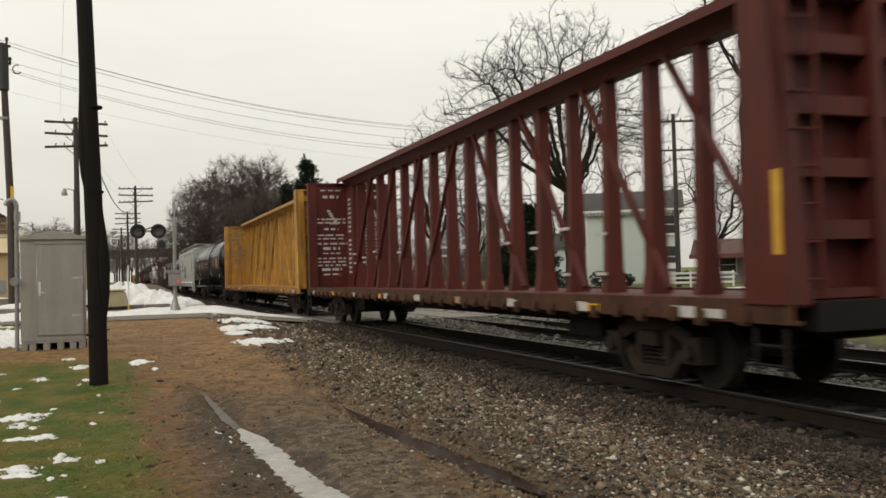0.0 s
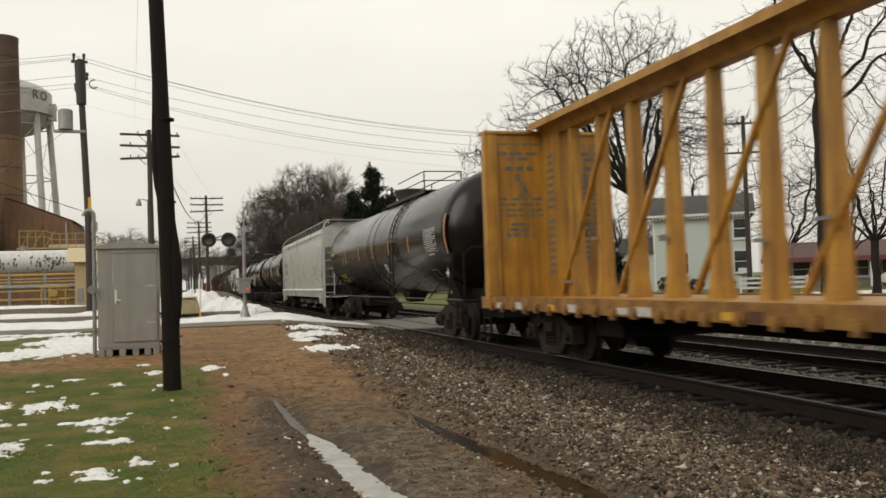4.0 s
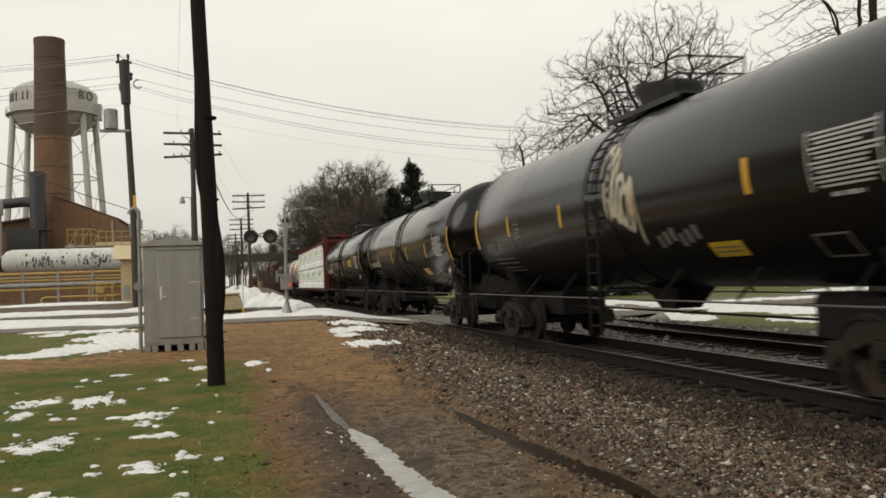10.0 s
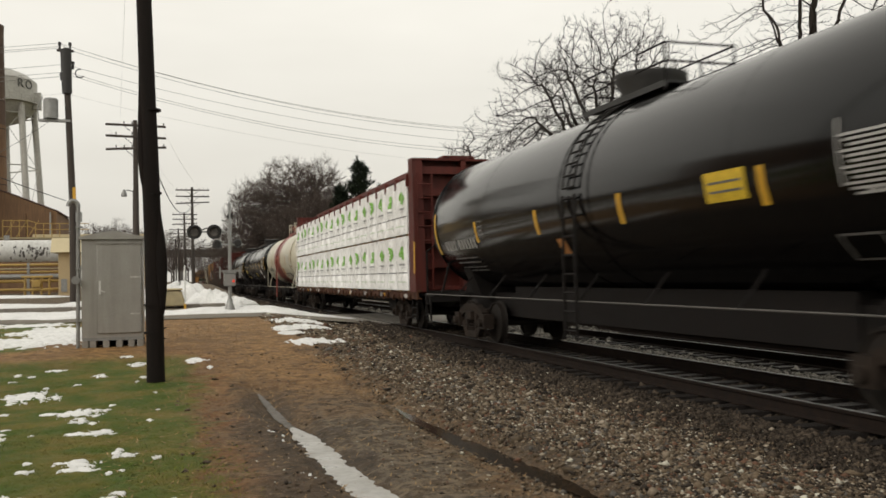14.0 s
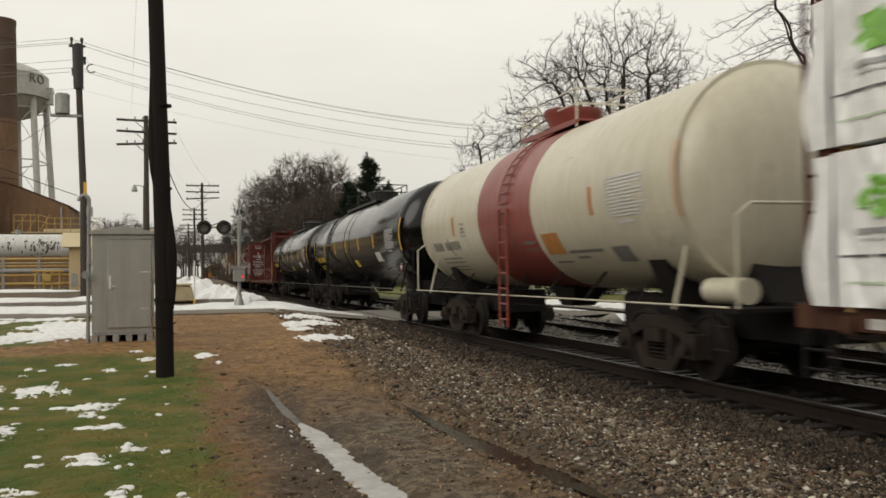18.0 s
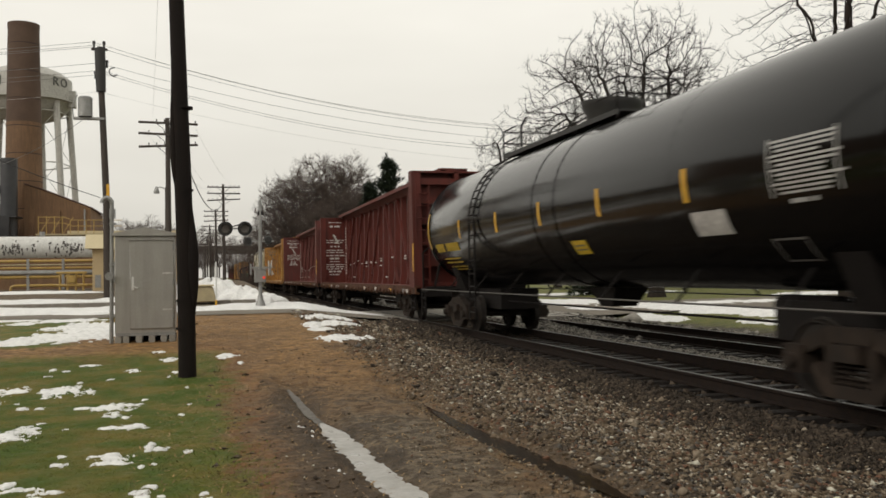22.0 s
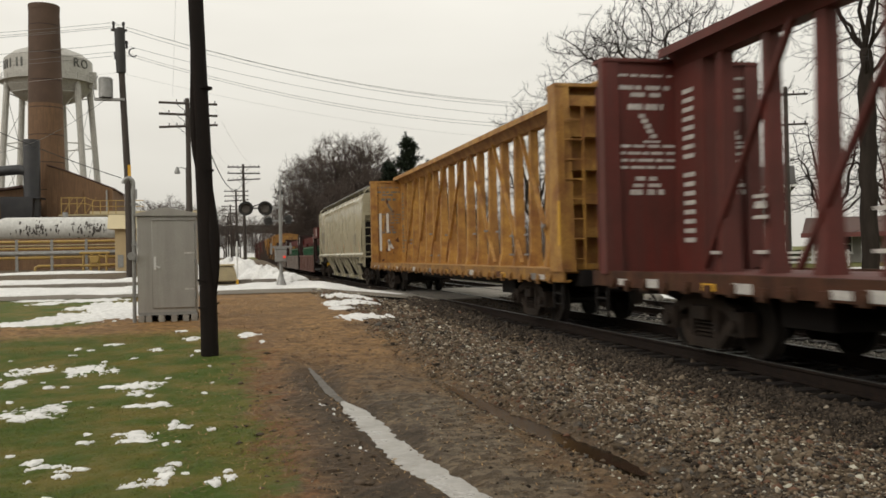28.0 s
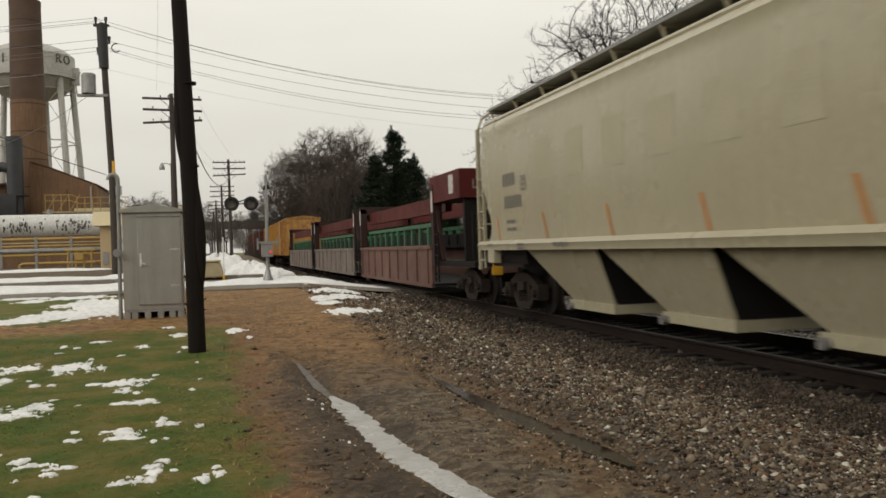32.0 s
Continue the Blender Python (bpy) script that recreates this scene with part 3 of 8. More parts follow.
def scatter_mesh(name, base_v, base_f, places, material):
    """Many small pieces in one mesh. places: rows of x, y, z, sx, sy, sz, turn, tilt."""
    p = np.asarray(places, float)
    bv, bf = np.asarray(base_v, float), np.asarray(base_f, int)
    k, nv = len(p), len(bv)
    v = bv[None] * p[:, None, 3:6]
    jit = np.random.default_rng(k).normal(0, 0.16, (k, nv, 3)) * p[:, None, 3:6]
    v = v + jit if name != "grass" else v
    ct, st = np.cos(p[:, 7])[:, None], np.sin(p[:, 7])[:, None]
    y2, z2 = v[..., 1] * ct - v[..., 2] * st, v[..., 1] * st + v[..., 2] * ct
    ca, sa = np.cos(p[:, 6])[:, None], np.sin(p[:, 6])[:, None]
    x3, y3 = v[..., 0] * ca - y2 * sa, v[..., 0] * sa + y2 * ca
    v = np.stack([x3, y3, z2], -1) + p[:, None, :3]
    f = bf[None] + (np.arange(k) * nv)[:, None, None]
    me = bpy.data.meshes.new(name)
    me.vertices.add(k * nv)
    me.vertices.foreach_set("co", v.ravel())
    me.loops.add(f.size)
    me.loops.foreach_set("vertex_index", f.ravel())
    me.polygons.add(k * len(bf))
    me.polygons.foreach_set("loop_start", np.arange(0, f.size, bf.shape[1]))
    me.update(calc_edges=True)
    me.materials.append(M[material])
    return new(name, me)


STONE_V = [(1, 0, 0), (-1, 0, 0), (0, 1, 0), (0, -1, 0), (.2, .1, 1), (0, 0, -1)]
STONE_F = [(0, 2, 4), (2, 1, 4), (1, 3, 4), (3, 0, 4), (2, 0, 5), (1, 2, 5), (3, 1, 5), (0, 3, 5)]
OCTA_V = [(1, 0, 0), (-1, 0, 0), (0, 1, 0), (0, -1, 0), (0, 0, 1), (0, 0, -1), (.62, .62, .3), (-.62, -.62, .35)]
OCTA_F = [(0, 6, 4), (6, 2, 4), (2, 1, 4), (1, 7, 4), (7, 3, 4), (3, 0, 4), (6, 0, 5), (2, 6, 5), (1, 2, 5), (7, 1, 5), (3, 7, 5), (0, 3, 5)]


def stone_material(name, tones, rough=.85):
    """Crushed stone of mixed colours, each piece with its own."""
    m = bpy.data.materials.new(name)
    m.use_nodes = True
    n, l = m.node_tree.nodes, m.node_tree.links
    b = n["Principled BSDF"]
    geo, ramp, tex, mul = n.new("ShaderNodeNewGeometry"), n.new("ShaderNodeValToRGB"), n.new("ShaderNodeTexNoise"), n.new("ShaderNodeMix")
    ramp.color_ramp.interpolation = "CONSTANT"
    while len(ramp.color_ramp.elements) < len(tones):
        ramp.color_ramp.elements.new(.5)
    at = 0.0
    for e, (share, c) in zip(ramp.color_ramp.elements, tones):
        e.position, e.color = at, (*c, 1)
        at += share
    l.new(geo.outputs["Random Per Island"], ramp.inputs[0])
    tc = n.new("ShaderNodeTexCoord")
    l.new(tc.outputs["Object"], tex.inputs["Vector"])
    tex.inputs["Scale"].default_value, tex.inputs["Detail"].default_value = 45, 4
    mul.data_type, mul.blend_type = "RGBA", "MULTIPLY"
    mul.inputs[0].default_value = .6
    l.new(ramp.outputs[0], mul.inputs[6])
    l.new(tex.outputs[0], mul.inputs[7])
    l.new(mul.outputs[2], b.inputs["Base Color"])
    bp = n.new("ShaderNodeBump")
    bp.inputs["Strength"].default_value, bp.inputs["Distance"].default_value = .4, .01
    l.new(tex.outputs[0], bp.inputs["Height"])
    l.new(bp.outputs[0], b.inputs["Normal"])
    b.inputs["Roughness"].default_value, b.inputs["Specular IOR Level"].default_value = rough, .25
    return m


def build_ballast():
    M["stone"] = stone_material("mixed_ballast_stone", ((.17, (.040, .029, .020)), (.22, (.116, .085, .054)), (.22, (.195, .144, .094)), (.08, (.195, .104, .065)), (.15, (.295, .236, .168)), (.07, (.136, .125, .109)), (.065, (.472, .407, .313)), (.025, (.700, .673, .555))))
    M["stone_grey"] = stone_material("grey_ballast_stone", ((.2, (.08, .075, .066)), (.3, (.17, .155, .135)), (.3, (.26, .24, .205)), (.2, (.36, .335, .29))))
    rng = np.random.default_rng(11)
    rows = []
    for x0, x1, y0, y1, k, s in ((2.3, 6.3, 3.5, 9, 76000, .0105), (2.3, 6.3, 9, 16, 56000, .0130), (2.5, 6.3, 16, 30, 30000, .020), (4.6, 6.3, 38, 90, 4000, .06),
                                 (1.55, 2.6, 3.5, 9.5, 2200, .006), (.5, 1.1, 3.5, 9, 700, .006), (8.9, 10.2, 8, 30, 30000, .018), (8.9, 10.2, 38, 70, 1500, .06), (12.3, 13.4, 10, 40, 2500, .05), (6.2, 9.0, 4, 28, 12000, .022), (10.2, 12.4, 8, 28, 7000, .024)):
        x, y = rng.uniform(x0, x1, k), rng.uniform(y0, y1, k)
        thin = (smooth01(2.0, 4.2, x + rng.normal(0, .25, k)) > rng.uniform(0, 1, k)) | (s < .01)
        x, y = x[thin], y[thin]
        sz = s * rng.lognormal(0, .5, len(x))
        z = ground_z(x, y) + sz * .25 + .05 * smooth01(5.0, 6.2, x) * (x < 6.4)
        rows.append(np.stack([x, y, z, sz * rng.uniform(.8, 1.3, len(x)), sz * rng.uniform(.7, 1.1, len(x)), sz * rng.uniform(.45, .8, len(x)), rng.uniform(0, 6.3, len(x)), rng.normal(0, .4, len(x))], -1))
    rows = np.concatenate(rows)
    # stones near and between the rails take the colour darkened for train shade
    shaded = (rows[:, 0] + rng.normal(0, .38, len(rows)) > 5.25) & (rows[:, 0] < 8.95)
    ob = scatter_mesh("shaded_ballast", STONE_V, STONE_F, rows[shaded], "stone_shaded")
    tagged(ob, "ballast coloured dark for the train's shade, along and between the rails", "ballast", kind="stuff")
    mid = rows[:, 0] > 8.8
    ob = scatter_mesh("grey_ballast", STONE_V, STONE_F, rows[~shaded & mid], "stone_grey")
    tagged(ob, "pale grey ballast between and beyond the tracks", "ballast", kind="stuff")
    ob = scatter_mesh("ballast", STONE_V, STONE_F, rows[~shaded & ~mid], "stone")
    tagged(ob, "loose grey and brown crushed stone track ballast", "ballast", kind="stuff")
    k = 420
    x, y = rng.uniform(2.9, 6.2, k), rng.uniform(3.6, 18, k)
    sz = .013 * rng.lognormal(0, .35, k) * (1 + y * .03)
    M["pale_stone"] = mk("pale_limestone", (0.34, 0.31, 0.27), (0.24, 0.21, 0.175), 6.0, rough=0.85, island=0.4)
    ob = scatter_mesh("pale_stones", OCTA_V, OCTA_F, np.stack([x, y, ground_z(x, y) + sz * .4, sz * 1.2, sz * .9, sz * .6, rng.uniform(0, 6.3, k), rng.normal(0, .3, k)], -1), "pale_stone")
    tagged(ob, "scattered pale limestone chips among the ballast", "ballast", kind="stuff")
    M["clod"] = mk("mud_clods", (0.075, 0.052, 0.033), (0.12, 0.085, 0.055), 4.0, rough=0.9, island=0.4)
    # clods and straw crumbs on the lane
    k = 1500
    x, y = rng.uniform(0.0, 2.6, k), 3.5 + 14 * rng.uniform(0, 1, k) ** 1.5
    s = .010 * rng.lognormal(0, .5, k)
    ob = scatter_mesh("clods", OCTA_V, OCTA_F, np.stack([x, y, ground_z(x, y), s * 1.5, s, s * .6, rng.uniform(0, 6.3, k), rng.normal(0, .3, k)], -1), "clod")
    tagged(ob, "small brown mud clods and crumbs on the lane", "mud", kind="stuff")


build_ballast()


def build_grass():
    rng = np.random.default_rng(5)
    k = 300000
    y = 3.2 + 15 * rng.uniform(0, 1, k) ** 1.6
    x = -6.5 + 7.1 * rng.uniform(0, 1, k)
    edge = 0.18 + 0.22 * np.sin(y * 1.1) + rng.normal(0, 0.22, k)
    keep = (x < edge) & (y < 16.3 + rng.normal(0, .4, k)) & (x > -0.47 * y - 1)
    x, y = x[keep], y[keep]
    k = len(x)
    hgt = rng.uniform(.008, .021, k) * (0.7 + 0.5 * np.sin(x * 2.1 + np.cos(y * 1.7)))
    w = 0.0022 + 0.00025 * y
    z = ground_z(x, y)
    places = np.stack([x, y, z, w, hgt, np.where(y > 10, .003, np.maximum(hgt * .5, .006)), rng.uniform(0, 6.3, k), rng.normal(0, .2, k)], -1)
    ob = scatter_mesh("grass", [(-1, 0, 0), (1, 0, 0), (.25, 1.7, 1)], [(0, 1, 2)], places, "blade")
    tagged(ob, "short patchy green and straw winter lawn", "grass", kind="stuff")
    k = 9000   # straw on the lane
    y = 4 + 22 * rng.uniform(0, 1, k) ** .8
    x = rng.uniform(-.6, 3.0, k)
    w = np.full(k, .004) + .0002 * y
    places = np.stack([x, y, ground_z(x, y) + .004, w, rng.uniform(.03, .09, k), rng.uniform(.004, .02, k), rng.uniform(0, 6.3, k), rng.normal(0, .1, k)], -1)
    straw = mk("dead_grass_straw", (0.36, 0.24, 0.115), (0.22, 0.135, 0.06), 1.0, rough=0.9, bump=0.0, island=0.5)
    M["straw"] = straw
    ob = scatter_mesh("grass", [(-1, 0, 0), (1, 0, 0), (.25, 1.0, 1)], [(0, 1, 2)], places, "straw")
    ob.name = "dead_grass"
    tagged(ob, "flattened straw coloured dead grass on the lane", "dead grass", kind="stuff")


build_grass()


def patch(name, cx, cy, rx, ry, h, material, seed, label, category, group="", n=34, rough_edge=.28, rings=5):
    """A lump with a ragged outline, thickest in its middle, lying on the ground."""
    rnd = random.Random(seed)
    ph = [rnd.uniform(0, 6.3) for _ in range(8)]
    rows = []
    for j in range(rings, -1, -1):
        f = j / rings
        ring = []
        for i in range(n):
            a = 2 * math.pi * i / n
            e = 1 + rough_edge * (0.5 * math.sin(2 * a + ph[0]) + 0.45 * math.sin(3 * a + ph[1]) + 0.5 * math.sin(5 * a + ph[2]) + 0.35 * math.sin(9 * a + ph[3]) + 0.3 * math.sin(14 * a + ph[4]))
            x, y = cx + rx * e * f * math.cos(a), cy + ry * e * f * math.sin(a)
            bumpy = 0.55 + 0.45 * math.sin(5.1 * a + 7 * f + ph[5]) * math.sin(8 * f + ph[6])
            z = gz(x, y) - 0.012 + (h + 0.012) * (1 - f ** 3) * (0.6 + 0.4 * bumpy) + (0.012 * (1 - f ** 6))
            ring.append((x, y, z))
        rows.append(ring)
    g = Geo().loft(rows, caps=True)
    ob = part(name, g, material, smooth=180)
    return tagged(ob, label, category, group)


def snow_sheet(name, cx, cy, rx, ry, h, seed, label, group, category="snow patch", res=.016, grain=.11, ragged=1.0, turn=0.0):
    """Old snow thinning to ragged holes and crumbs at its rim; one mesh on the ground."""
    rng = np.random.default_rng(seed)
    kx, ky = int(max(8, 3.0 * rx / res)), int(max(8, 3.0 * ry / res))
    u, v = np.meshgrid(np.linspace(-1.5, 1.5, kx), np.linspace(-1.5, 1.5, ky))
    x0, y0 = u * rx, v * ry
    f = 1 - u * u - v * v
    for scale, amp in ((1.1, .5), (.5, .5), (.22, .46), (.11, .3)):
        wave = np.zeros_like(u)
        for _ in range(7):
            a, ph = rng.uniform(0, 6.3), rng.uniform(0, 6.3)
            k = rng.uniform(.7, 1.4) * 2 * math.pi / (grain * 3.2 * scale)
            wave += np.sin(k * (x0 * math.cos(a) + .6 * y0 * math.sin(a)) + ph)
        f = f + ragged * amp * wave / 2.2
    f[0], f[-1], f[:, 0], f[:, -1] = -1, -1, -1, -1
    ct, st = math.cos(turn), math.sin(turn)
    x, y = cx + x0 * ct - y0 * st, cy + x0 * st + y0 * ct
    z = ground_z(x, y) + np.where(f > 0, h * np.clip(f, 0, 1.2) ** .6 + .003, -.015)
    keep = f > 0
    cell = keep[:-1, :-1] | keep[1:, :-1] | keep[:-1, 1:] | keep[1:, 1:]
    if cell.sum() < 3:
        return
    i = np.arange(kx * ky).reshape(ky, kx)
    quads = np.stack([i[:-1, :-1], i[:-1, 1:], i[1:, 1:], i[1:, :-1]], -1)[cell]
    used, back = np.unique(quads, return_inverse=True)
    g = Geo().add(np.stack([x, y, z], -1).reshape(-1, 3)[used], back.reshape(-1, 4))
    tagged(part(name, g, "snow", smooth=180), label, category, group)


def build_snow():
    lab, grp = "thin melting patch of old snow on the grass", "snow patches on the lawn"
    for k, (x, y, rx, ry) in enumerate(((-2.57, 12.7, .25, .29), (-1.82, 12.56, .3, .38), (-2.54, 11.69, .1, .34), (-2.07, 11.21, .06, .1), (-1.86, 11.13, .05, .1), (-1.01, 10.93, .22, .3), (-1.01, 10.4, .08, .2), (-.85, 10.15, .04, .1),
                                        (-1.39, 10.98, .13, .08), (-.82, 9.49, .24, .16), (-1.87, 9.36, .26, .38), (-.79, 7.91, .14, .16), (-.74, 7.66, .15, .07), (-1.16, 7.73, .07, .07), (-.5, 8.3, .04, .18), (-.39, 8.16, .06, .1), (-.18, 7.98, .04, .08), (-1.43, 7.09, .06, .08),
                                        (-1.39, 6.88, .06, .06), (-1.22, 6.88, .1, .06), (-1.09, 6.76, .1, .05), (-1.14, 6.58, .07, .05), (-.41, 6.71, .06, .05), (-.47, 6.56, .06, .09), (-.45, 6.4, .05, .13), (-.57, 6.21, .12, .1), (-.11, 6.11, .06, .09), (-.01, 6.18, .04, .08), (-.03, 6.38, .03, .05),
                                        (-.32, 6.4, .03, .04), (-.51, 7.44, .03, .06), (-.47, 13.91, .05, .12), (-.61, 15.36, .13, .22), (-1.08, 14.24, .11, .14), (-.83, 16.51, .09, .13), (-2.28, 14.68, .05, .13), (-2.25, 10.18, .05, .07), (-1.81, 15.02, .15, .1), (-2.06, 14.43, .08, .08), (-.96, 5.4, .2, .1), (-.3, 5.2, .15, .1), (-1.9, 6.3, .2, .12), (-3.6, 10.6, .3, .3), (-3.2, 8.6, .25, .2), (-2.6, 7.4, .2, .14))):
        snow_sheet("snow_patch", x, y, rx * .95, ry * .95, .010, k, lab, grp, grain=max(.05, min(.13, rx * .55)), res=.010 if y < 9 else .014)
    rnd = random.Random(99)
    for j in range(26):
        y = rnd.uniform(5.5, 15.5)
        snow_sheet("snow_patch", rnd.uniform(-.24 * y, -.05), y, rnd.uniform(.02, .05), rnd.uniform(.03, .06), .010, 900 + j, lab, grp, grain=.05, res=.012)
    for j in range(8):   # crumbs beside the frozen rut
        y = rnd.uniform(5.6, 9.6)
        snow_sheet("snow_patch", float(rut_west(y)) - rnd.uniform(.2, .36), y, rnd.uniform(.008, .02), rnd.uniform(.01, .03), .006, 950 + j, "crumb of ice beside the wheel rut", "ice crumbs by the rut", grain=.05, res=.01)
    lab, grp = "bright patch of old snow on the brown ground", "snow patches by the lane"
    for i, (x, y, rx, ry, h) in enumerate(((.32, 15.57, .16, .32, .03), (3.05, 22.4, .62, .75, .06), (3.5, 25.8, .75, 1.0, .06), (2.55, 20.4, .3, .35, .04), (2.65, 17.7, .46, .42, .05), (.5, 14.67, .05, .1, .015), (2.5, 21.6, .2, .4, .03))):
        snow_sheet("snow_patch", x, y, rx, ry, h, 60 + i, lab, grp, res=.03, grain=.2, ragged=.7)
    lab, grp = "broad thawing sheet of snow on the grass verge", "snow sheets on the verge"
    for i, (x, y, rx, ry, h) in enumerate(((-2.55, 21.4, .85, 2.0, .04), (-3.35, 20.0, .65, 1.2, .035), (-3.95, 19.0, .6, .7, .03), (-2.9, 24.4, .8, 1.6, .035), (-3.9, 27.6, .9, .8, .025), (-5.4, 28.4, .7, .6, .02), (-5.2, 18.4, .8, .4, .02), (-4.9, 26.4, .4, .7, .02))):
        snow_sheet("snow_patch", x, y, rx, ry, h, 80 + i, lab, grp, res=.04, grain=.34, ragged=.7)
    # plough banks along the road
    for i, (x, y, rx, ry, h) in enumerate(((-11, 33.2, 9.5, 2.3, .24), (-2.6, 32.8, 3.4, 2.1, .2), (2.3, 33.2, 2.9, 2.1, .22), (4.4, 33.6, 2.1, 2.0, .2), (-24, 36.5, 9, 1.6, .2), (-9, 44, 6, 1.2, .2), (-3.6, 46, 2.0, 1.0, .2), (-10, 57.5, 4, .9, .16), (-18, 57, 5, .9, .16))):
        patch("snow_bank", x, y, rx, ry, h, "snow", 100 + i, "low ploughed bank of snow along the road", "snow bank", "snow banks along the road", n=64, rough_edge=.16, rings=7)
    for i, (x, y, rx, ry, h) in enumerate(((.2, 41.0, 1.5, 1.3, 1.12), (1.5, 40.2, 1.1, 1.1, .75), (-.7, 41.6, 1.4, 1.2, .95), (2.3, 39.4, 1.1, .9, .42))):
        patch("snow_mound", x, y, rx, ry, h, "snow", 120 + i, "heaped pile of ploughed snow beside the crossing", "snow pile", "snow pile at the crossing", n=48, rough_edge=.14, rings=9)
    for i, (x, y, rx, ry, h) in enumerate(((14.9, 20.2, .5, 2.4, .08), (14.1, 26.2, .38, 2.2, .06), (17.2, 30.0, 1.2, 6.5, .14), (18.8, 23.4, .9, 3.8, .12), (22.5, 21.5, 2.2, 2.4, .1), (14.2, 32.5, .8, 2.0, .08), (21.5, 33, 5, 1.6, .09), (28, 32.5, 5, 1.4, .09), (16.5, 40, 2.0, 4, .08), (33, 40, 4, 1.6, .12), (24, 52, 5, 1.5, .1))):
        snow_sheet("snow_patch", x, y, rx, ry, h, 140 + i, "melting strip of snow on the grass beyond the tracks", "snow beyond the tracks", res=.09, grain=.5, ragged=.45)


build_snow()


def strip(name, left, right, lift, material, label, category, drape=False):
    """A sheet between two edges given as rows of x, y; it lies level in its rut."""
    rows = []
    for (xa, ya), (xb, yb) in zip(left, right):
        rows.append([(xa + (xb - xa) * i / 6, ya + (yb - ya) * i / 6, lift + (gz(xa + (xb - xa) * i / 6, ya + (yb - ya) * i / 6) if drape else 0)) for i in range(7)])
    g = Geo().loft(rows, closed=False)
    return tagged(part(name, g, material, smooth=180), label, category)


def rut(centre, half, ya, yb, seed, taper):
    """Edges of a sheet lying along a rut; half: rows of y and half width."""
    rnd = random.Random(seed)
    left, right = [], []
    for i in range(61):
        f = i / 60
        y = ya + (yb - ya) * f
        w = float(np.interp(y, [p[0] for p in half], [p[1] for p in half])) * min(1, (1 - f) / taper + .04) ** .6
        x0 = float(centre(y))
        left.append((x0 - w * (1 + .09 * math.sin(11 * f + seed) + .05 * math.sin(31 * f)) - .02 * rnd.random(), y))
        right.append((x0 + w * (1 + .09 * math.sin(13 * f + 2 * seed) + .05 * math.sin(37 * f + 1)) + .02 * rnd.random(), y))
    return left, right


strip("slush_puddle", *rut(rut_west, ((3, .09), (5.7, .105), (6.2, .135), (6.9, .165), (7.5, .165), (8, .15), (8.6, .12), (9.1, .07), (9.3, .05)), 3.0, 9.3, 1, .1), -.030, "ice", "pale frozen slush lying in a wheel rut", "puddle")
strip("slush_trickle", *rut(rut_west, ((9, .03), (10.3, .045), (11.2, .035), (12.3, .02)), 9.15, 12.3, 5, .3), -.034, "slush_wet", "narrow grey trickle of slush at the end of the rut", "puddle")
strip("mud_puddle", *rut(rut_east, ((5.6, .03), (6, .09), (6.45, .14), (6.8, .16), (7.45, .12), (8.1, .09), (8.95, .06), (10.2, .02)), 5.55, 10.2, 3, .15), -.036, "water", "long narrow puddle of brown muddy water in a rut", "puddle")


# ---- tracks ----
def build_track(name, cx, y0, y1, near0, near1, label):
    t = thing(name, pose(cx, 0, 0), label, "railway track", kind="structure")
    for side in (-1, 1):
        x = side * .7525
        web = [(-.075, -.18), (.075, -.18), (.075, -.168), (.014, -.15), (.010, -.05), (.035, -.04), (.036, -.006), (-.036, -.006), (-.035, -.04), (-.010, -.05), (-.014, -.15), (-.075, -.168)]
        r = part("rail", Geo().prism([(x + a, b) for a, b in web], "y", y0, y1), "rail", t)
        part("rail_head", Geo().prism([(x - .032, -.006), (x + .032, -.006), (x + .030, 0), (x - .030, 0)], "y", y0, y1), "railtop", r, "bright worn running surface")
    tie = Geo().box(-1.3, -.11, -.34, 1.3, .11, -.185).mesh("tie", 0)
    tie.materials.append(M["tie"])
    plate = Geo().box(-.09, -.1, -.186, .09, .1, -.176).mesh("tie_plate", 0)
    plate.materials.append(M["rail"])
    rnd = random.Random(int(cx * 10))
    y = near0
    while y < near1:
        o = part("tie", tie, "tie", t, at=pose(rnd.uniform(-.04, .04), y, rnd.uniform(-.012, .004), 0, 0, rnd.uniform(-.8, .8)))
        if y < near0 + 22:
            for side in (-1, 1):
                part("tie_plate", plate, "rail", o, at=pose(side * .7525, 0, .004))
        y += .52
    g = Geo()
    y = near1
    while y < y1:
        g.box(-1.3, y - .11, -.34, 1.3, y + .11, -.185)
        y += .52
    far = part("far_ties", g, "tie", t, smooth=0)
    far["kind"] = "stuff"


build_track("near_track", TRACK, -40, 420, 4.0, 60, "main track with worn bright rails on dark wooden ties")
build_track("far_track", TRACK2, -40, 420, 8.0, 60, "second track with rails on dark wooden ties")


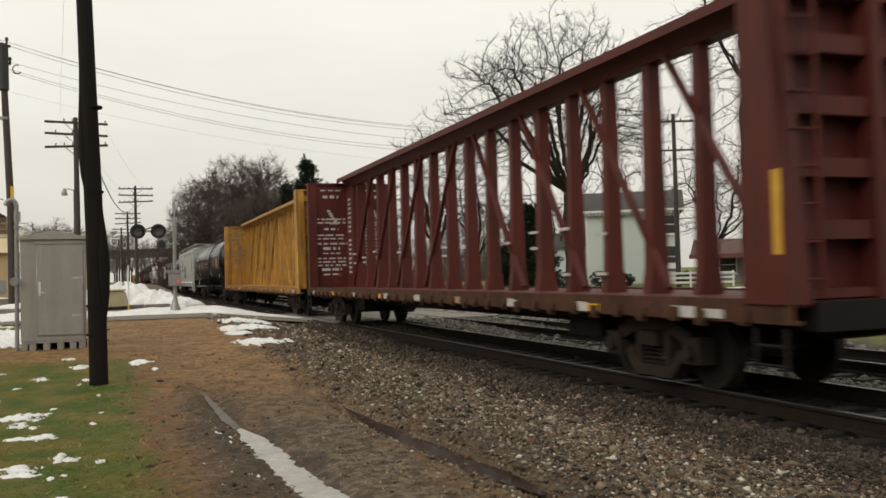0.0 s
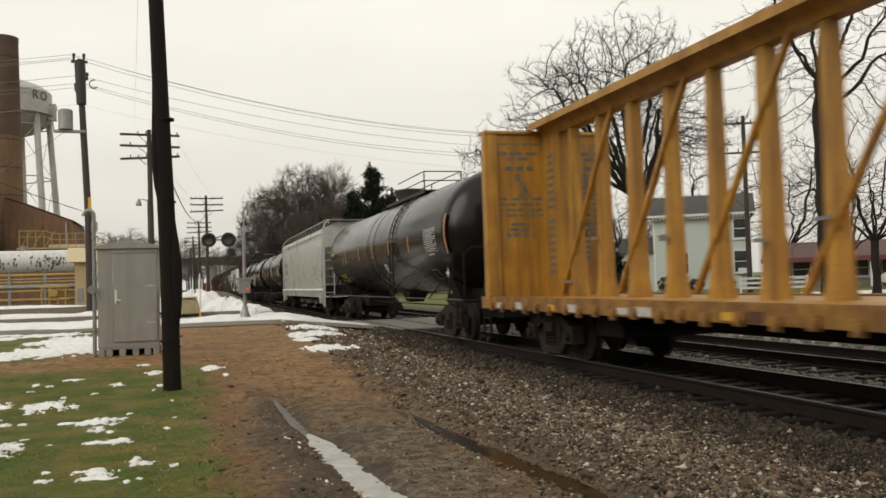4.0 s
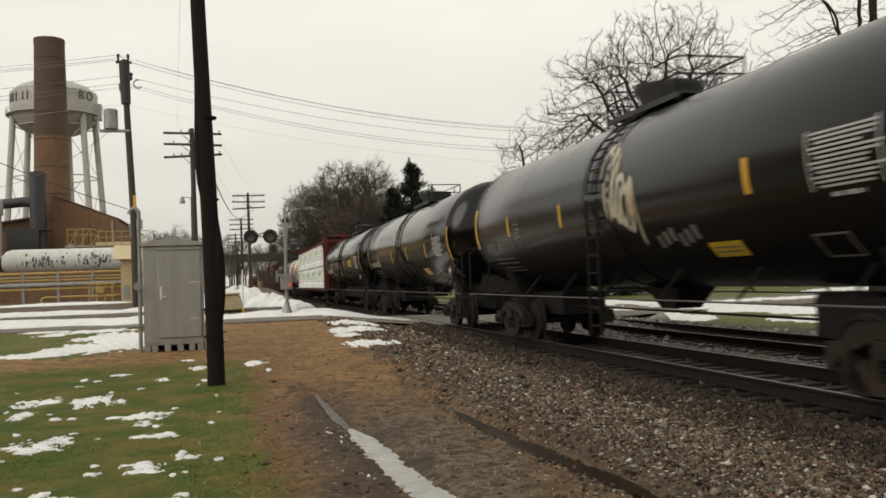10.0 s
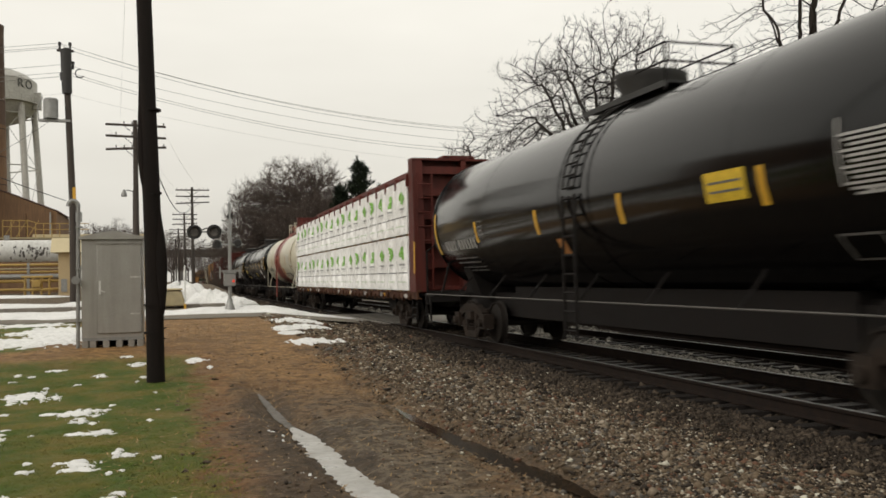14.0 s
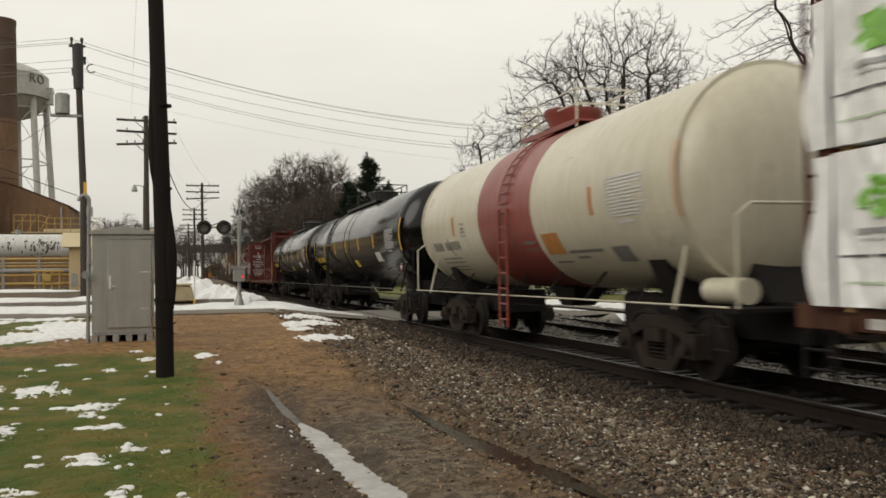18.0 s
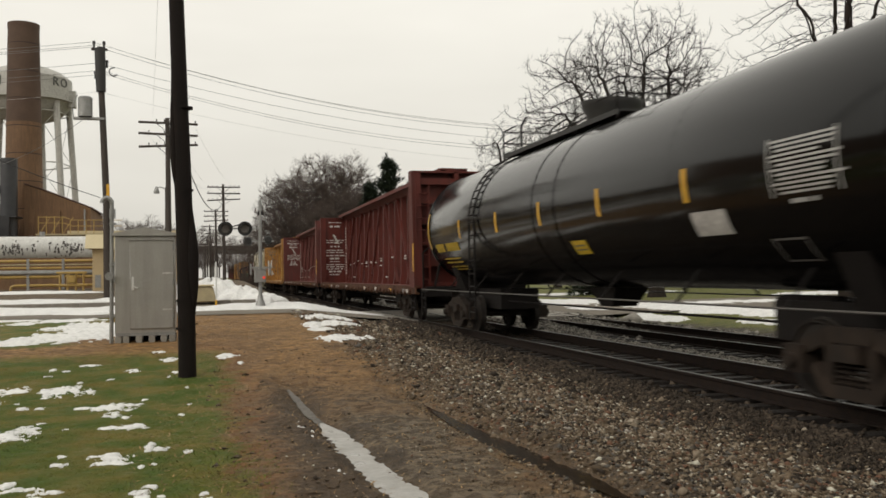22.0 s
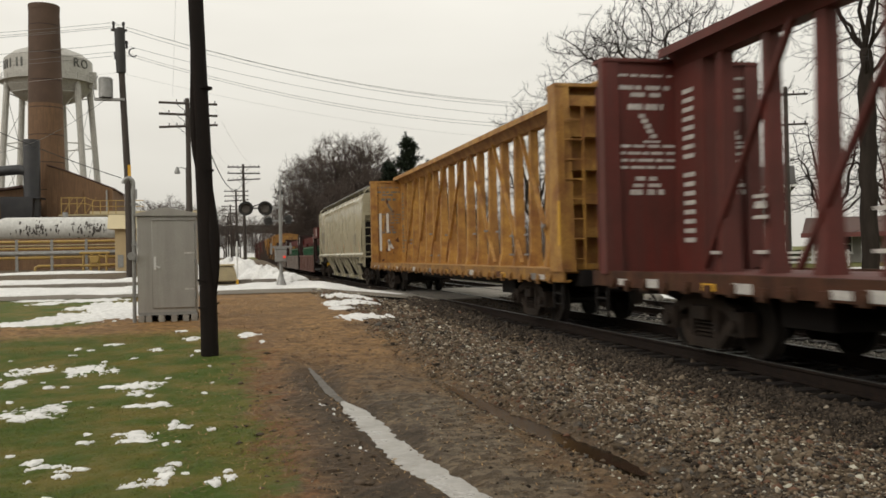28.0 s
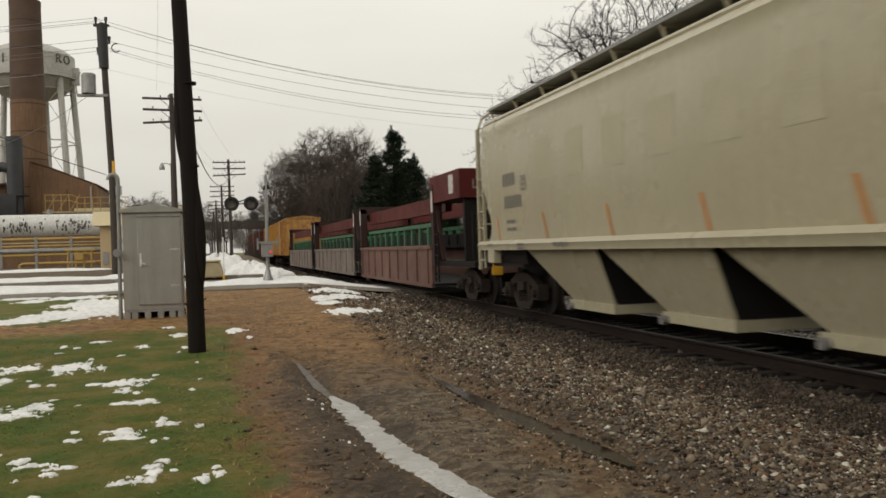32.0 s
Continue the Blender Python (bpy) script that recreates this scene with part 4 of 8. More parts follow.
# ---- road and crossing ----
def build_road():
    xs = [-400, -120, -60, -30, -12, -6, -2, 0, 2, 3, 3.8, 4.6, 5.4, 6.1]
    rows = []
    for y in (28.6, 29.4, 30.4, 31.6, 33, 35, 37):
        rows.append([(x, y + (.0 if y > 29 else .15 * math.sin(x * 1.3)), (gz(x, y) + .022) if x < 3.9 else gz(3.8, y) * (6.1 - x) / 2.3 + .0) for x in xs])
    tagged(part("road", Geo().loft(rows, closed=False), "asphalt", smooth=60), "wet worn asphalt road to the level crossing", "road", kind="structure")
    rows = []
    for y in (28.1, 31, 34, 37):
        rows.append([(x, y, z) for x, z in ((13.0, .0), (14.5, .06), (20, .14), (40, .3), (400, .6))])
    tagged(part("road", Geo().loft(rows, closed=False), "asphalt", smooth=60), "asphalt road beyond the level crossing", "road", kind="structure")
    slab = Geo().box(0, 0, -.2, 1, 1, -.006)
    me = slab.mesh("crossing_panel", 0)
    me.materials.append(M["concrete"])
    t = thing("level_crossing", pose(0, 0, 0), "concrete panelled level crossing across both tracks", "level crossing", kind="structure")
    for x0, x1 in ((6.12, 6.78), (6.95, 8.25), (8.42, 10.46), (10.62, 11.98), (12.13, 13.0)):
        for k in range(3):
            o = part("crossing_panel", me, "concrete", t)
            o.matrix_basis = Matrix.Translation((x0, 28.7 + k * 2.8, 0)) @ Matrix.Diagonal((x1 - x0, 2.77, 1, 1))
    # kerb of the lot behind the road
    g = Geo()
    for k in range(11):
        g.box(-9 + k * 1.0, 38.4, gz(-4, 38) - .1, -9 + k * 1.0 + .985, 38.65, gz(-4, 38) + .16)
    tagged(part("kerb", g, "concrete", bevel=.02), "dull tan concrete kerb behind the snow bank", "kerb", kind="structure")


build_road()


# ---- the lane side: pole, cabinet, signal ----
def build_near_pole():
    x, y = -.30, 13.4
    t = thing("utility_pole", pose(x, y, gz(x, y)), "near black creosoted pole with a bundled cable sleeve", "utility pole")
    rows = []
    rnd = random.Random(3)
    for z, r, ox in ((-.1, .128, .02), (.3, .122, .015), (.9, .121, .008), (1.5, .121, .0), (2.2, .12, -.01), (3.0, .119, -.03), (4.0, .113, -.06), (5.5, .104, -.10), (8.5, .095, -.17), (11, .085, -.22)):
        rows.append([(ox + r * (1 + rnd.uniform(-.03, .03)) * math.cos(a), r * math.sin(a), z) for a in [2 * math.pi * i / 20 for i in range(20)]])
    part("pole", Geo().loft(rows), "pole_wood", t)
    rows = []
    for z, r, ox, oy in ((.85, .02, .10, -.03), (1.05, .05, .105, -.04), (1.3, .075, .105, -.04), (1.6, .088, .10, -.05), (1.9, .08, .095, -.05), (2.15, .055, .09, -.05), (2.4, .03, .08, -.05), (2.9, .02, .06, -.05)):
        rows.append([(ox + r * math.cos(a), oy + r * math.sin(a), z) for a in [2 * math.pi * i / 14 for i in range(14)]])
    part("cable_sleeve", Geo().loft(rows), "pole_wood", t, "swollen black bundle of cable")
    rows = []
    for z, r in ((2.75, .012), (2.95, .045), (3.2, .062), (3.5, .058), (3.8, .045), (4.1, .028), (4.6, .01)):
        rows.append([(-.13 - .02 * (z - 2.7) + r * math.cos(a), -.02 + r * math.sin(a), z) for a in [2 * math.pi * i / 12 for i in range(12)]])
    part("cable_guard", Geo().loft(rows), "pole_wood", t, "split cable guard on its back")
    for z in (.7, 1.1, 2.7, 3.9):
        g = Geo().cyl((-.01, 0, z - .015), (-.01, 0, z + .015), .131, n=24)
        part("band", g, "pole_wood", t)
    for k in range(7):
        z = .45 + k * .15
        part("step_nail", Geo().cyl((.115, -.03, z), (.14 + .015 * (k % 3), -.05, z + .02), .01, .007, n=6), "steel_dark", t)


def build_cabinet():
    # front to the south-west, door on the broad face
    x0, x1, y0, y1 = -1.72, -.62, 18.3, 19.2
    zb = gz(-1.2, 18.4)
    t = thing("relay_cabinet", pose(-1.17, 18.75, zb), "dull aluminium trackside relay cabinet standing on timber blocks", "cabinet")
    hw, hd, h0, h1 = .56, .45, .15, 2.08
    part("body", Geo().box(-hw, -hd, h0, hw, hd, h1), "alu", t, bevel=.012)
    roof = Geo().prism([(-hw - .04, h1), (hw + .04, h1), (hw + .04, h1 + .05), (0, h1 + .17), (-hw - .04, h1 + .05)], "y", -hd - .05, hd + .05)
    part("roof", roof, "alu", t, "shallow gabled metal cap", smooth=0)
    part("plinth", Geo().box(-hw + .01, -hd - .006, h0 - .02, hw - .01, hd + .006, h0 + .04), "galv", t)
    d = part("door", Geo().box(-.28, -hd - .03, h0 + .12, hw - .035, -hd, h1 - .09), "alu", t, "flush door with a lever handle", bevel=.006)
    g = Geo().box(-.245, -hd - .045, 1.02, -.205, -hd - .03, 1.28).beam((-.225, -hd - .06, 1.1), (-.13, -hd - .06, 1.06), .025, .025)
    part("handle", g, "trim_white", d, "pale lever handle")
    for z in (.45, 1.1, 1.8):
        part("hinge", Geo().cyl((hw - .03, -hd - .035, z), (hw - .03, -hd - .035, z + .12), .014, n=8), "galv", d)
    part("drip_edge", Geo().box(-.30, -hd - .05, h1 - .085, hw - .02, -hd - .002, h1 - .065), "alu", d)
    part("notice", Geo().box(.33, -hd - .034, .62, .5, -hd - .03, .65), "white_mark", d, "small pale label strip")
    part("notice", Geo().box(.33, -hd - .034, 1.33, .52, -hd - .03, 1.36), "white_mark", d, "small pale label strip")
    for x in (-.5, -.36, -.12, .12, .34, .5):
        part("block", Geo().box(x - .06, -hd - .02, -.02, x + .06, -hd + .35, h0 - .022), "concrete", t, bevel=.01)
    part("skid", Geo().box(-hw, hd - .3, -.02, hw, hd - .1, h0 - .022), "pole_wood", t)
    c = thing("conduit_riser", pose(-1.80, 18.35, gz(-1.8, 18.3)), "galvanised service conduit with a hooked weatherhead", "conduit")
    part("pipe", Geo().cyl((0, 0, 0), (.02, 0, 2.72), .038, n=12), "galv", c)
    pts = [(.02 + .0 - .09 * (1 - math.cos(a)), 0, 2.72 + .11 * math.sin(a)) for a in [math.pi * i / 8 for i in range(9)]]
    part("weatherhead", Geo().tube(pts, .042, 10), "galv", c)
    part("meter", Geo().cyl((-.02, -.06, 1.30), (-.02, -.16, 1.30), .08, n=16), "galv", c, "round meter")
    for z in (.5, 1.5, 2.3):
        part("clamp", Geo().box(-.03, -.05, z, .1, .05, z + .04), "galv", c)


def lamp_unit(parent, x, y, z, face, r=.255):
    """One crossing light: a round backing plate, a lamp body and a hood. face: -1 looks along -y."""
    d = face
    b = part("lamp_backing", Geo().cyl((x, y, z), (x, y + .012 * d, z), r, n=28), "lamp_black", parent, "round black backing plate")
    part("lamp_body", Geo().cyl((x, y - .14 * d, z), (x, y, z), .12, .15, n=20), "lamp_black", b)
    part("lens", Geo().cyl((x, y + .012 * d, z), (x, y + .05 * d, z), .165, .15, n=24), "lens_grey", b, "unlit dark lens")
    g = Geo()
    n = 16
    for i in range(n):
        a0, a1 = math.pi * (i / n * 1.3 - .15), math.pi * ((i + 1) / n * 1.3 - .15)
        p = [(x + .17 * math.cos(a), y + .012 * d, z + .17 * math.sin(a)) for a in (a0, a1)]
        q = [(x + .175 * math.cos(a), y + .3 * d * (0.4 + .6 * max(0, math.sin(a))), z + .175 * math.sin(a)) for a in (a0, a1)]
        g.add([p[0], p[1], q[1], q[0]], [(0, 1, 2, 3)])
    part("hood", g, "lamp_black", b)


def build_signal():
    x, y = 1.83, 32.25
    zb = .36
    t = thing("crossing_signal", pose(x, y, zb), "grey crossing signal mast with unlit round lamps", "crossing signal")
    part("footing", Geo().loft([[(-.28, -.28, -.15), (.28, -.28, -.15), (.28, .28, -.15), (-.28, .28, -.15)], [(-.24, -.24, .06), (.24, -.24, .06), (.24, .24, .06), (-.24, .24, .06)]]), "concrete", t)
    part("base", Geo().loft([[(r * math.cos(a), r * math.sin(a), z) for a in [math.pi * i / 6 for i in range(12)]] for z, r in ((.06, .2), (.12, .19), (.35, .11), (.5, .085))]), "galv", t, "flared cast base")
    part("mast", Geo().cyl((0, 0, .4), (.02, 0, 3.85), .062, .058, n=14), "galv", t)
    part("finial", Geo().cyl((.02, 0, 3.85), (.02, 0, 3.92), .07, .02, n=12), "galv", t)
    part("lamp_arm", Geo().cyl((-1.2, -.02, 2.87), (.05, -.02, 2.87), .035, n=10), "galv", t)
    part("junction_box", Geo().box(-.62, -.1, 2.93, -.46, .06, 3.08), "lamp_black", t)
    part("conduit", Geo().tube([(-.54, 0, 3.0), (-.75, 0, 3.0), (-.95, 0, 2.93)], .02), "lamp_black", t)
    lamp_unit(t, -1.19, -.12, 2.86, -1)
    lamp_unit(t, -.52, -.12, 2.86, -1)
    part("lamp_arm", Geo().beam((-.45, .1, 2.42), (.5, .1, 2.42), .05, .05), "galv", t)
    lamp_unit(t, .30, .2, 2.46, 1, .16)
    lamp_unit(t, -.40, .2, 2.42, 1, .16)
    m = part("gate_mechanism", Geo().box(-.2, -.2, .95, .2, .2, 1.4), "galv", t, "grey gate motor case", bevel=.02)
    part("case_lid", Geo().box(-.22, -.22, 1.4, .22, .22, 1.44), "galv", m)
    part("counterweight_arm", Geo().box(-.36, -.06, 1.22, -.30, .0, 1.62), "galv", t)
    part("counterweight_arm", Geo().box(.32, -.06, 1.22, .38, .0, 1.62), "galv", t)
    part("arm_bar", Geo().beam((-.36, -.03, 1.48), (.4, -.03, 1.48), .05, .06), "galv", t)
    part("marker_lamp", Geo().cyl((.12, -.2, 1.12), (.12, -.27, 1.12), .05, .045, n=14), "red_glow", t, "small lit red lamp")
    part("bell", Geo().cyl((.02, -.05, 3.42), (.02, .02, 3.42), .1, .05, n=14), "lamp_black", t)
    part("stub", Geo().cyl((-.02, .0, 3.2), (-.25, .0, 3.28), .03, n=8), "galv", t)


build_near_pole()
build_cabinet()
build_signal()


# ---- poles and wires ----
def sag(p, q, d, n=18):
    return [(p[0] + (q[0] - p[0]) * i / n, p[1] + (q[1] - p[1]) * i / n, p[2] + (q[2] - p[2]) * i / n - d * 4 * (i / n) * (1 - i / n)) for i in range(n + 1)]


def wire(p, q, d, r, material, label, group):
    g = Geo().tube(sag(p, q, d), r, 5)
    tagged(part("wire", g, material, smooth=180), label, "wire", group)


def build_service_pole():
    x, y = -5.05, 49.7
    t = thing("service_pole", pose(x, y, gz(x, y)), "tall leaning utility pole with insulators and a transformer", "utility pole")
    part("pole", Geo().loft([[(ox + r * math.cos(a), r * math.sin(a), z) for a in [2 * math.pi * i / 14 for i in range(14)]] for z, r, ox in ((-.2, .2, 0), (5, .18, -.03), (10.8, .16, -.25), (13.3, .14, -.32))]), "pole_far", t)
    part("riser_sleeve", Geo().cyl((-.27, -.05, 10.9), (-.32, -.05, 13.2), .25, .28, n=14), "lamp_black", t, "thick black cable sleeve near the top")
    for dx, dz in ((-.62, 13.3), (-.12, 13.3), (-.5, 12.2), (.02, 12.3), (-.55, 11.7)):
        part("insulator", Geo().cyl((dx, 0, dz - .1), (dx, 0, dz + .15), .06, .05, n=10).cyl((dx, 0, dz + .15), (dx, 0, dz + .3), .09, .07, n=10), "lamp_black", t)
    part("top_arm", Geo().box(-.75, -.06, 13.1, .05, .06, 13.22), "pole_far", t)
    part("transformer", Geo().cyl((-1.05, -.1, 9.55), (-1.05, -.1, 10.5), .36, n=18).cyl((-1.05, -.1, 10.5), (-1.05, -.1, 10.6), .38, .3, n=18), "galv", t, "pale grey transformer can")
    part("transformer_arm", Geo().box(-1.6, -.2, 9.4, -.1, .1, 9.52), "galv", t)
    part("cutout", Geo().tube([(-1.62, 0, 9.4), (-1.7, 0, 10.1), (-1.45, 0, 10.7)], .03), "galv", t)
    g = Geo().tube([(.35 + .22 * math.cos(a), 0, 12.0 + .22 * math.sin(a)) for a in [math.pi * (.4 + i * .14) for i in range(11)]], .03)
    part("hook", g, "lamp_black", t)
    part("tag", Geo().box(-.02, -.21, 5.4, .14, -.19, 6.0), "stripe", t, "faded yellow pole tag")
    part("switch_box", Geo().box(.12, -.3, 4.2, .42, -.05, 4.7), "galv", t)


def build_line_pole(x, y, h, w, seed, label):
    rnd = random.Random(seed)
    t = thing("telegraph_pole", pose(x, y, gz(x, y)), label, "telegraph pole", "telegraph poles along the track")
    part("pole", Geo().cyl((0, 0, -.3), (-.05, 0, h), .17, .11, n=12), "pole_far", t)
    for k in range(3):
        z = h - .28 - k * .58
        tl = rnd.uniform(-.03, .03) if k < 2 else .05
        a = part("crossarm", Geo().beam((-w / 2, -.12, z - tl * w / 2), (w / 2, -.12, z + tl * w / 2), .09, .11), "pole_far", t)
        for i in range(8):
            if rnd.random() < .75:
                px = -w / 2 + .12 + (w - .24) * i / 7
                zz = z + tl * px
                part("insulator", Geo().cyl((px, -.12, zz + .05), (px, -.12, zz + .18), .022, .035, n=6), "pole_far", a)
        for s in (-1, 1):
            part("brace", Geo().beam((s * .55, -.08, z - .05), (0, -.08, z - .5), .02, .03), "pole_far", t)


build_service_pole()
build_line_pole(-1.85, 47.5, 9.25, 2.9, 1, "dark telegraph pole with three crossarms and pin insulators")
for i, (x, y, h) in enumerate(((1.55, 84, 8.9), (1.15, 114, 8.8), (.55, 150, 8.9), (.15, 190, 8.9), (-.3, 235, 8.9), (-.7, 285, 8.9))):
    build_line_pole(x, y, h, 2.95, 10 + i, "weathered telegraph pole with three crossarms in a receding row")


def build_street_lamp():
    t = thing("street_lamp", pose(-2.5, 60, gz(-2.5, 60)), "slender dark street lamp with a small bracket head", "street lamp")
    part("post", Geo().cyl((0, 0, -.2), (0, 0, 6.6), .11, .08, n=10), "pole_far", t)
    part("bracket", Geo().tube([(0, 0, 6.5), (-.35, 0, 6.62), (-.6, 0, 6.55)], .03), "galv", t)
    part("lamp_head", Geo().loft([[(-.6 + r * math.cos(a), r * math.sin(a), z) for a in [math.pi * i / 6 for i in range(12)]] for z, r in ((6.2, .17), (6.3, .19), (6.5, .12), (6.65, .05))]), "galv", t)


def build_right_pole():
    x, y = 34.5, 49.5
    t = thing("service_pole", pose(x, y, gz(x, y)), "far wooden pole with two crossarms among the trees", "utility pole")
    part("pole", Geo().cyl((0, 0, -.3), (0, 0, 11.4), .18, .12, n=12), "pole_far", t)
    for z in (10.9, 9.0):
        a = part("crossarm", Geo().beam((-1.5, -.1, z - .08), (1.5, -.1, z + .08), .1, .12), "pole_far", t)
        for px in (-1.3, -.5, .5, 1.3):
            part("insulator", Geo().cyl((px, -.1, z + .05), (px, -.1, z + .25), .03, .05, n=6), "pole_far", a)


build_street_lamp()
build_right_pole()


def build_wires():
    lab, grp = "sagging power line across the tracks", "power lines"
    a = (-5.4, 49.7)
    e = (34.5, 49.4)
    for dx, z0, z1, d, r in ((-.3, 14.03, 11.21, 2.24, .010), (.12, 13.91, 11.16, 2.26, .010), (-.1, 13.79, 11.04, 2.3, .011), (0, 12.93, 9.8, 1.78, .010), (.1, 12.54, 10.3, 2.36, .010), (.3, 12.35, 9.94, 2.28, .010), (0, 11.4, 8.23, 1.59, .006)):
        wire((a[0] + dx, a[1], z0), (e[0] + dx, e[1], z1), d, r, "wire" if r > .007 else "wire_thin", lab, grp)
        wire((a[0] + dx - .1, a[1], z0), (a[0] - 40, a[1] + 2, z0 - 1.7), .9, r, "wire" if r > .007 else "wire_thin", lab, grp)
    lab, grp = "thin drop cable between poles", "drop cables"
    wire((-5.4, 49.6, 5.8), (-17.5, 33.5, 11.2), .5, .02, "lamp_black", lab, grp)
    wire((-6.2, 49.6, 9.9), (-17, 58, 8.0), 1.2, .012, "wire", lab, grp)
    wire((-.95, 47.4, 7.4), (1.5, 84, 8.5), 1.5, .03, "wire", "slack grey telegraph cable between two poles", grp)
    wire((-.5, 13.4, 9.5), (-2.6, 47.3, 9.8), .3, .004, "wire_thin", lab, grp)
    wire((-.4, 13.4, 9.7), (-.9, 47.3, 9.85), .3, .004, "wire_thin", lab, grp)
    for k, x in enumerate((-3.1, -2.4, -1.2, -.5)):
        wire((x, 47.4, 9.2 - .58 * (k % 3)), (x + 3.4, 83.9, 9.5 - .58 * (k % 3)), .6, .005, "wire_thin", "thin pale telegraph wire overhead", "telegraph wires")


build_wires()


# ---- works on the far side of the road ----
def build_chimney():
    x, y = -19.78, 108.3
    t = thing("factory_chimney", pose(x, y, gz(x, y)), "tall tapering round brick chimney, sooty at the top", "chimney")
    rows = lambda zs: [[(r * math.cos(a), r * math.sin(a), z) for a in [2 * math.pi * i / 32 for i in range(32)]] for z, r in zs]
    part("shaft", Geo().loft(rows(((0, 2.12), (8, 1.98), (18, 1.82)))), "brick", t)
    part("upper_shaft", Geo().loft(rows(((18, 1.815), (24, 1.71), (28.6, 1.63)))), "brick_top", t, "darker upper brickwork")
    part("cap", Geo().loft(rows(((28.6, 1.66), (29.2, 1.67), (29.2, 1.3), (28.2, 1.3)))), "brick_top", t)
    for k in range(9):
        z = 2 + k * 3.1
        r = float(np.interp(z, [0, 8, 18, 28.6], [2.12, 1.98, 1.82, 1.63])) + .015
        part("iron_band", Geo().loft(rows(((z, r), (z + .09, r - .003)))), "mortar", t)
    b = thing("boiler_house", pose(0, 0, 0), "dark brown brick boiler house with a sloping roof", "factory building")
    z0 = gz(-17, 105) - .3
    part("wall", Geo().prism([(-19.2, z0), (-12.4, z0), (-12.4, 9.4), (-17.3, 11.4), (-19.2, 12.0)], "y", 105, 117), "brick", b)
    part("roof", Geo().prism([(-19.2, 12.05), (-17.3, 11.45), (-12.2, 9.4), (-12.2, 9.5), (-17.3, 11.55), (-19.2, 12.15)], "y", 104.9, 117.3), "roof_brown", b)
    for k in range(3):
        part("pilaster", Geo().box(-18.6 + k * 2.6, 104.8, z0, -18.1 + k * 2.6, 105.05, 9.2), "brick", b)
    part("downpipe", Geo().cyl((-13.0, 104.8, z0), (-13.0, 104.8, 9.3), .09, n=8), "galv", b)
    part("lower_wall", Geo().prism([(-36, z0), (-21.8, z0), (-21.8, 9.6), (-24.5, 9.2), (-36, 6.2)], "y", 106, 118), "brick", b)
    part("lower_roof", Geo().prism([(-21.8, 9.65), (-24.5, 9.25), (-36, 6.25), (-36, 6.5), (-24.5, 9.5), (-21.8, 9.9)], "y", 105.7, 118.3), "roof_brown", b)
    a = thing("works_annex", pose(0, 0, 0), "low tan rendered works building with a flat roof", "factory building")
    part("wall", Geo().box(-13.6, 98, z0, -2.5, 110, 6.2), "tan_wall", a)
    part("parapet", Geo().box(-13.8, 97.8, 6.2, -2.3, 110.2, 6.55), "cream_roof", a)
    part("door", Geo().box(-9.5, 97.93, z0, -8.3, 98.02, 3.4), "duct_light", a)
    d = thing("flue_duct", pose(0, 0, 0), "dark upright flue duct against the chimney", "duct")
    part("flue_pipe", Geo().cyl((-20.4, 103.5, 1.0), (-20.4, 103.5, 14.6), .85, n=18), "duct", d)
    part("elbow", Geo().tube([(-20.4, 103.5, 11), (-21.6, 103.5, 11.4), (-24, 103.7, 11.2), (-30, 104, 9.5)], .55, 12), "duct", d)
    part("hopper", Geo().loft([[(-21.6 + s * hw, 103.2 + q * hw, z) for s, q in ((-1, -1), (1, -1), (1, 1), (-1, 1))] for z, hw in ((3.0, .5), (5.2, 1.5), (8.2, 1.6))]), "duct", d)
    part("platform", Geo().box(-23.6, 101.6, 8.2, -19.3, 104.8, 8.35), "duct", d)
    v = thing("cyclone_vent", pose(-20.9, 88, 0), "pale grey capped vent stack", "vent")
    part("pipe", Geo().cyl((0, 0, 1), (0, 0, 9.0), .45, n=16), "duct_light", v)
    part("cowl", Geo().loft([[(r * math.cos(a), r * math.sin(a), z) for a in [2 * math.pi * i / 16 for i in range(16)]] for z, r in ((8.7, .6), (9.6, .62), (10.1, .5), (10.4, .2))]), "duct_light", v)
    part("branch", Geo().tube([(0, 0, 7.2), (-1.2, 0, 7.6), (-2.4, 0, 7.2)], .42, 12), "duct_light", v)


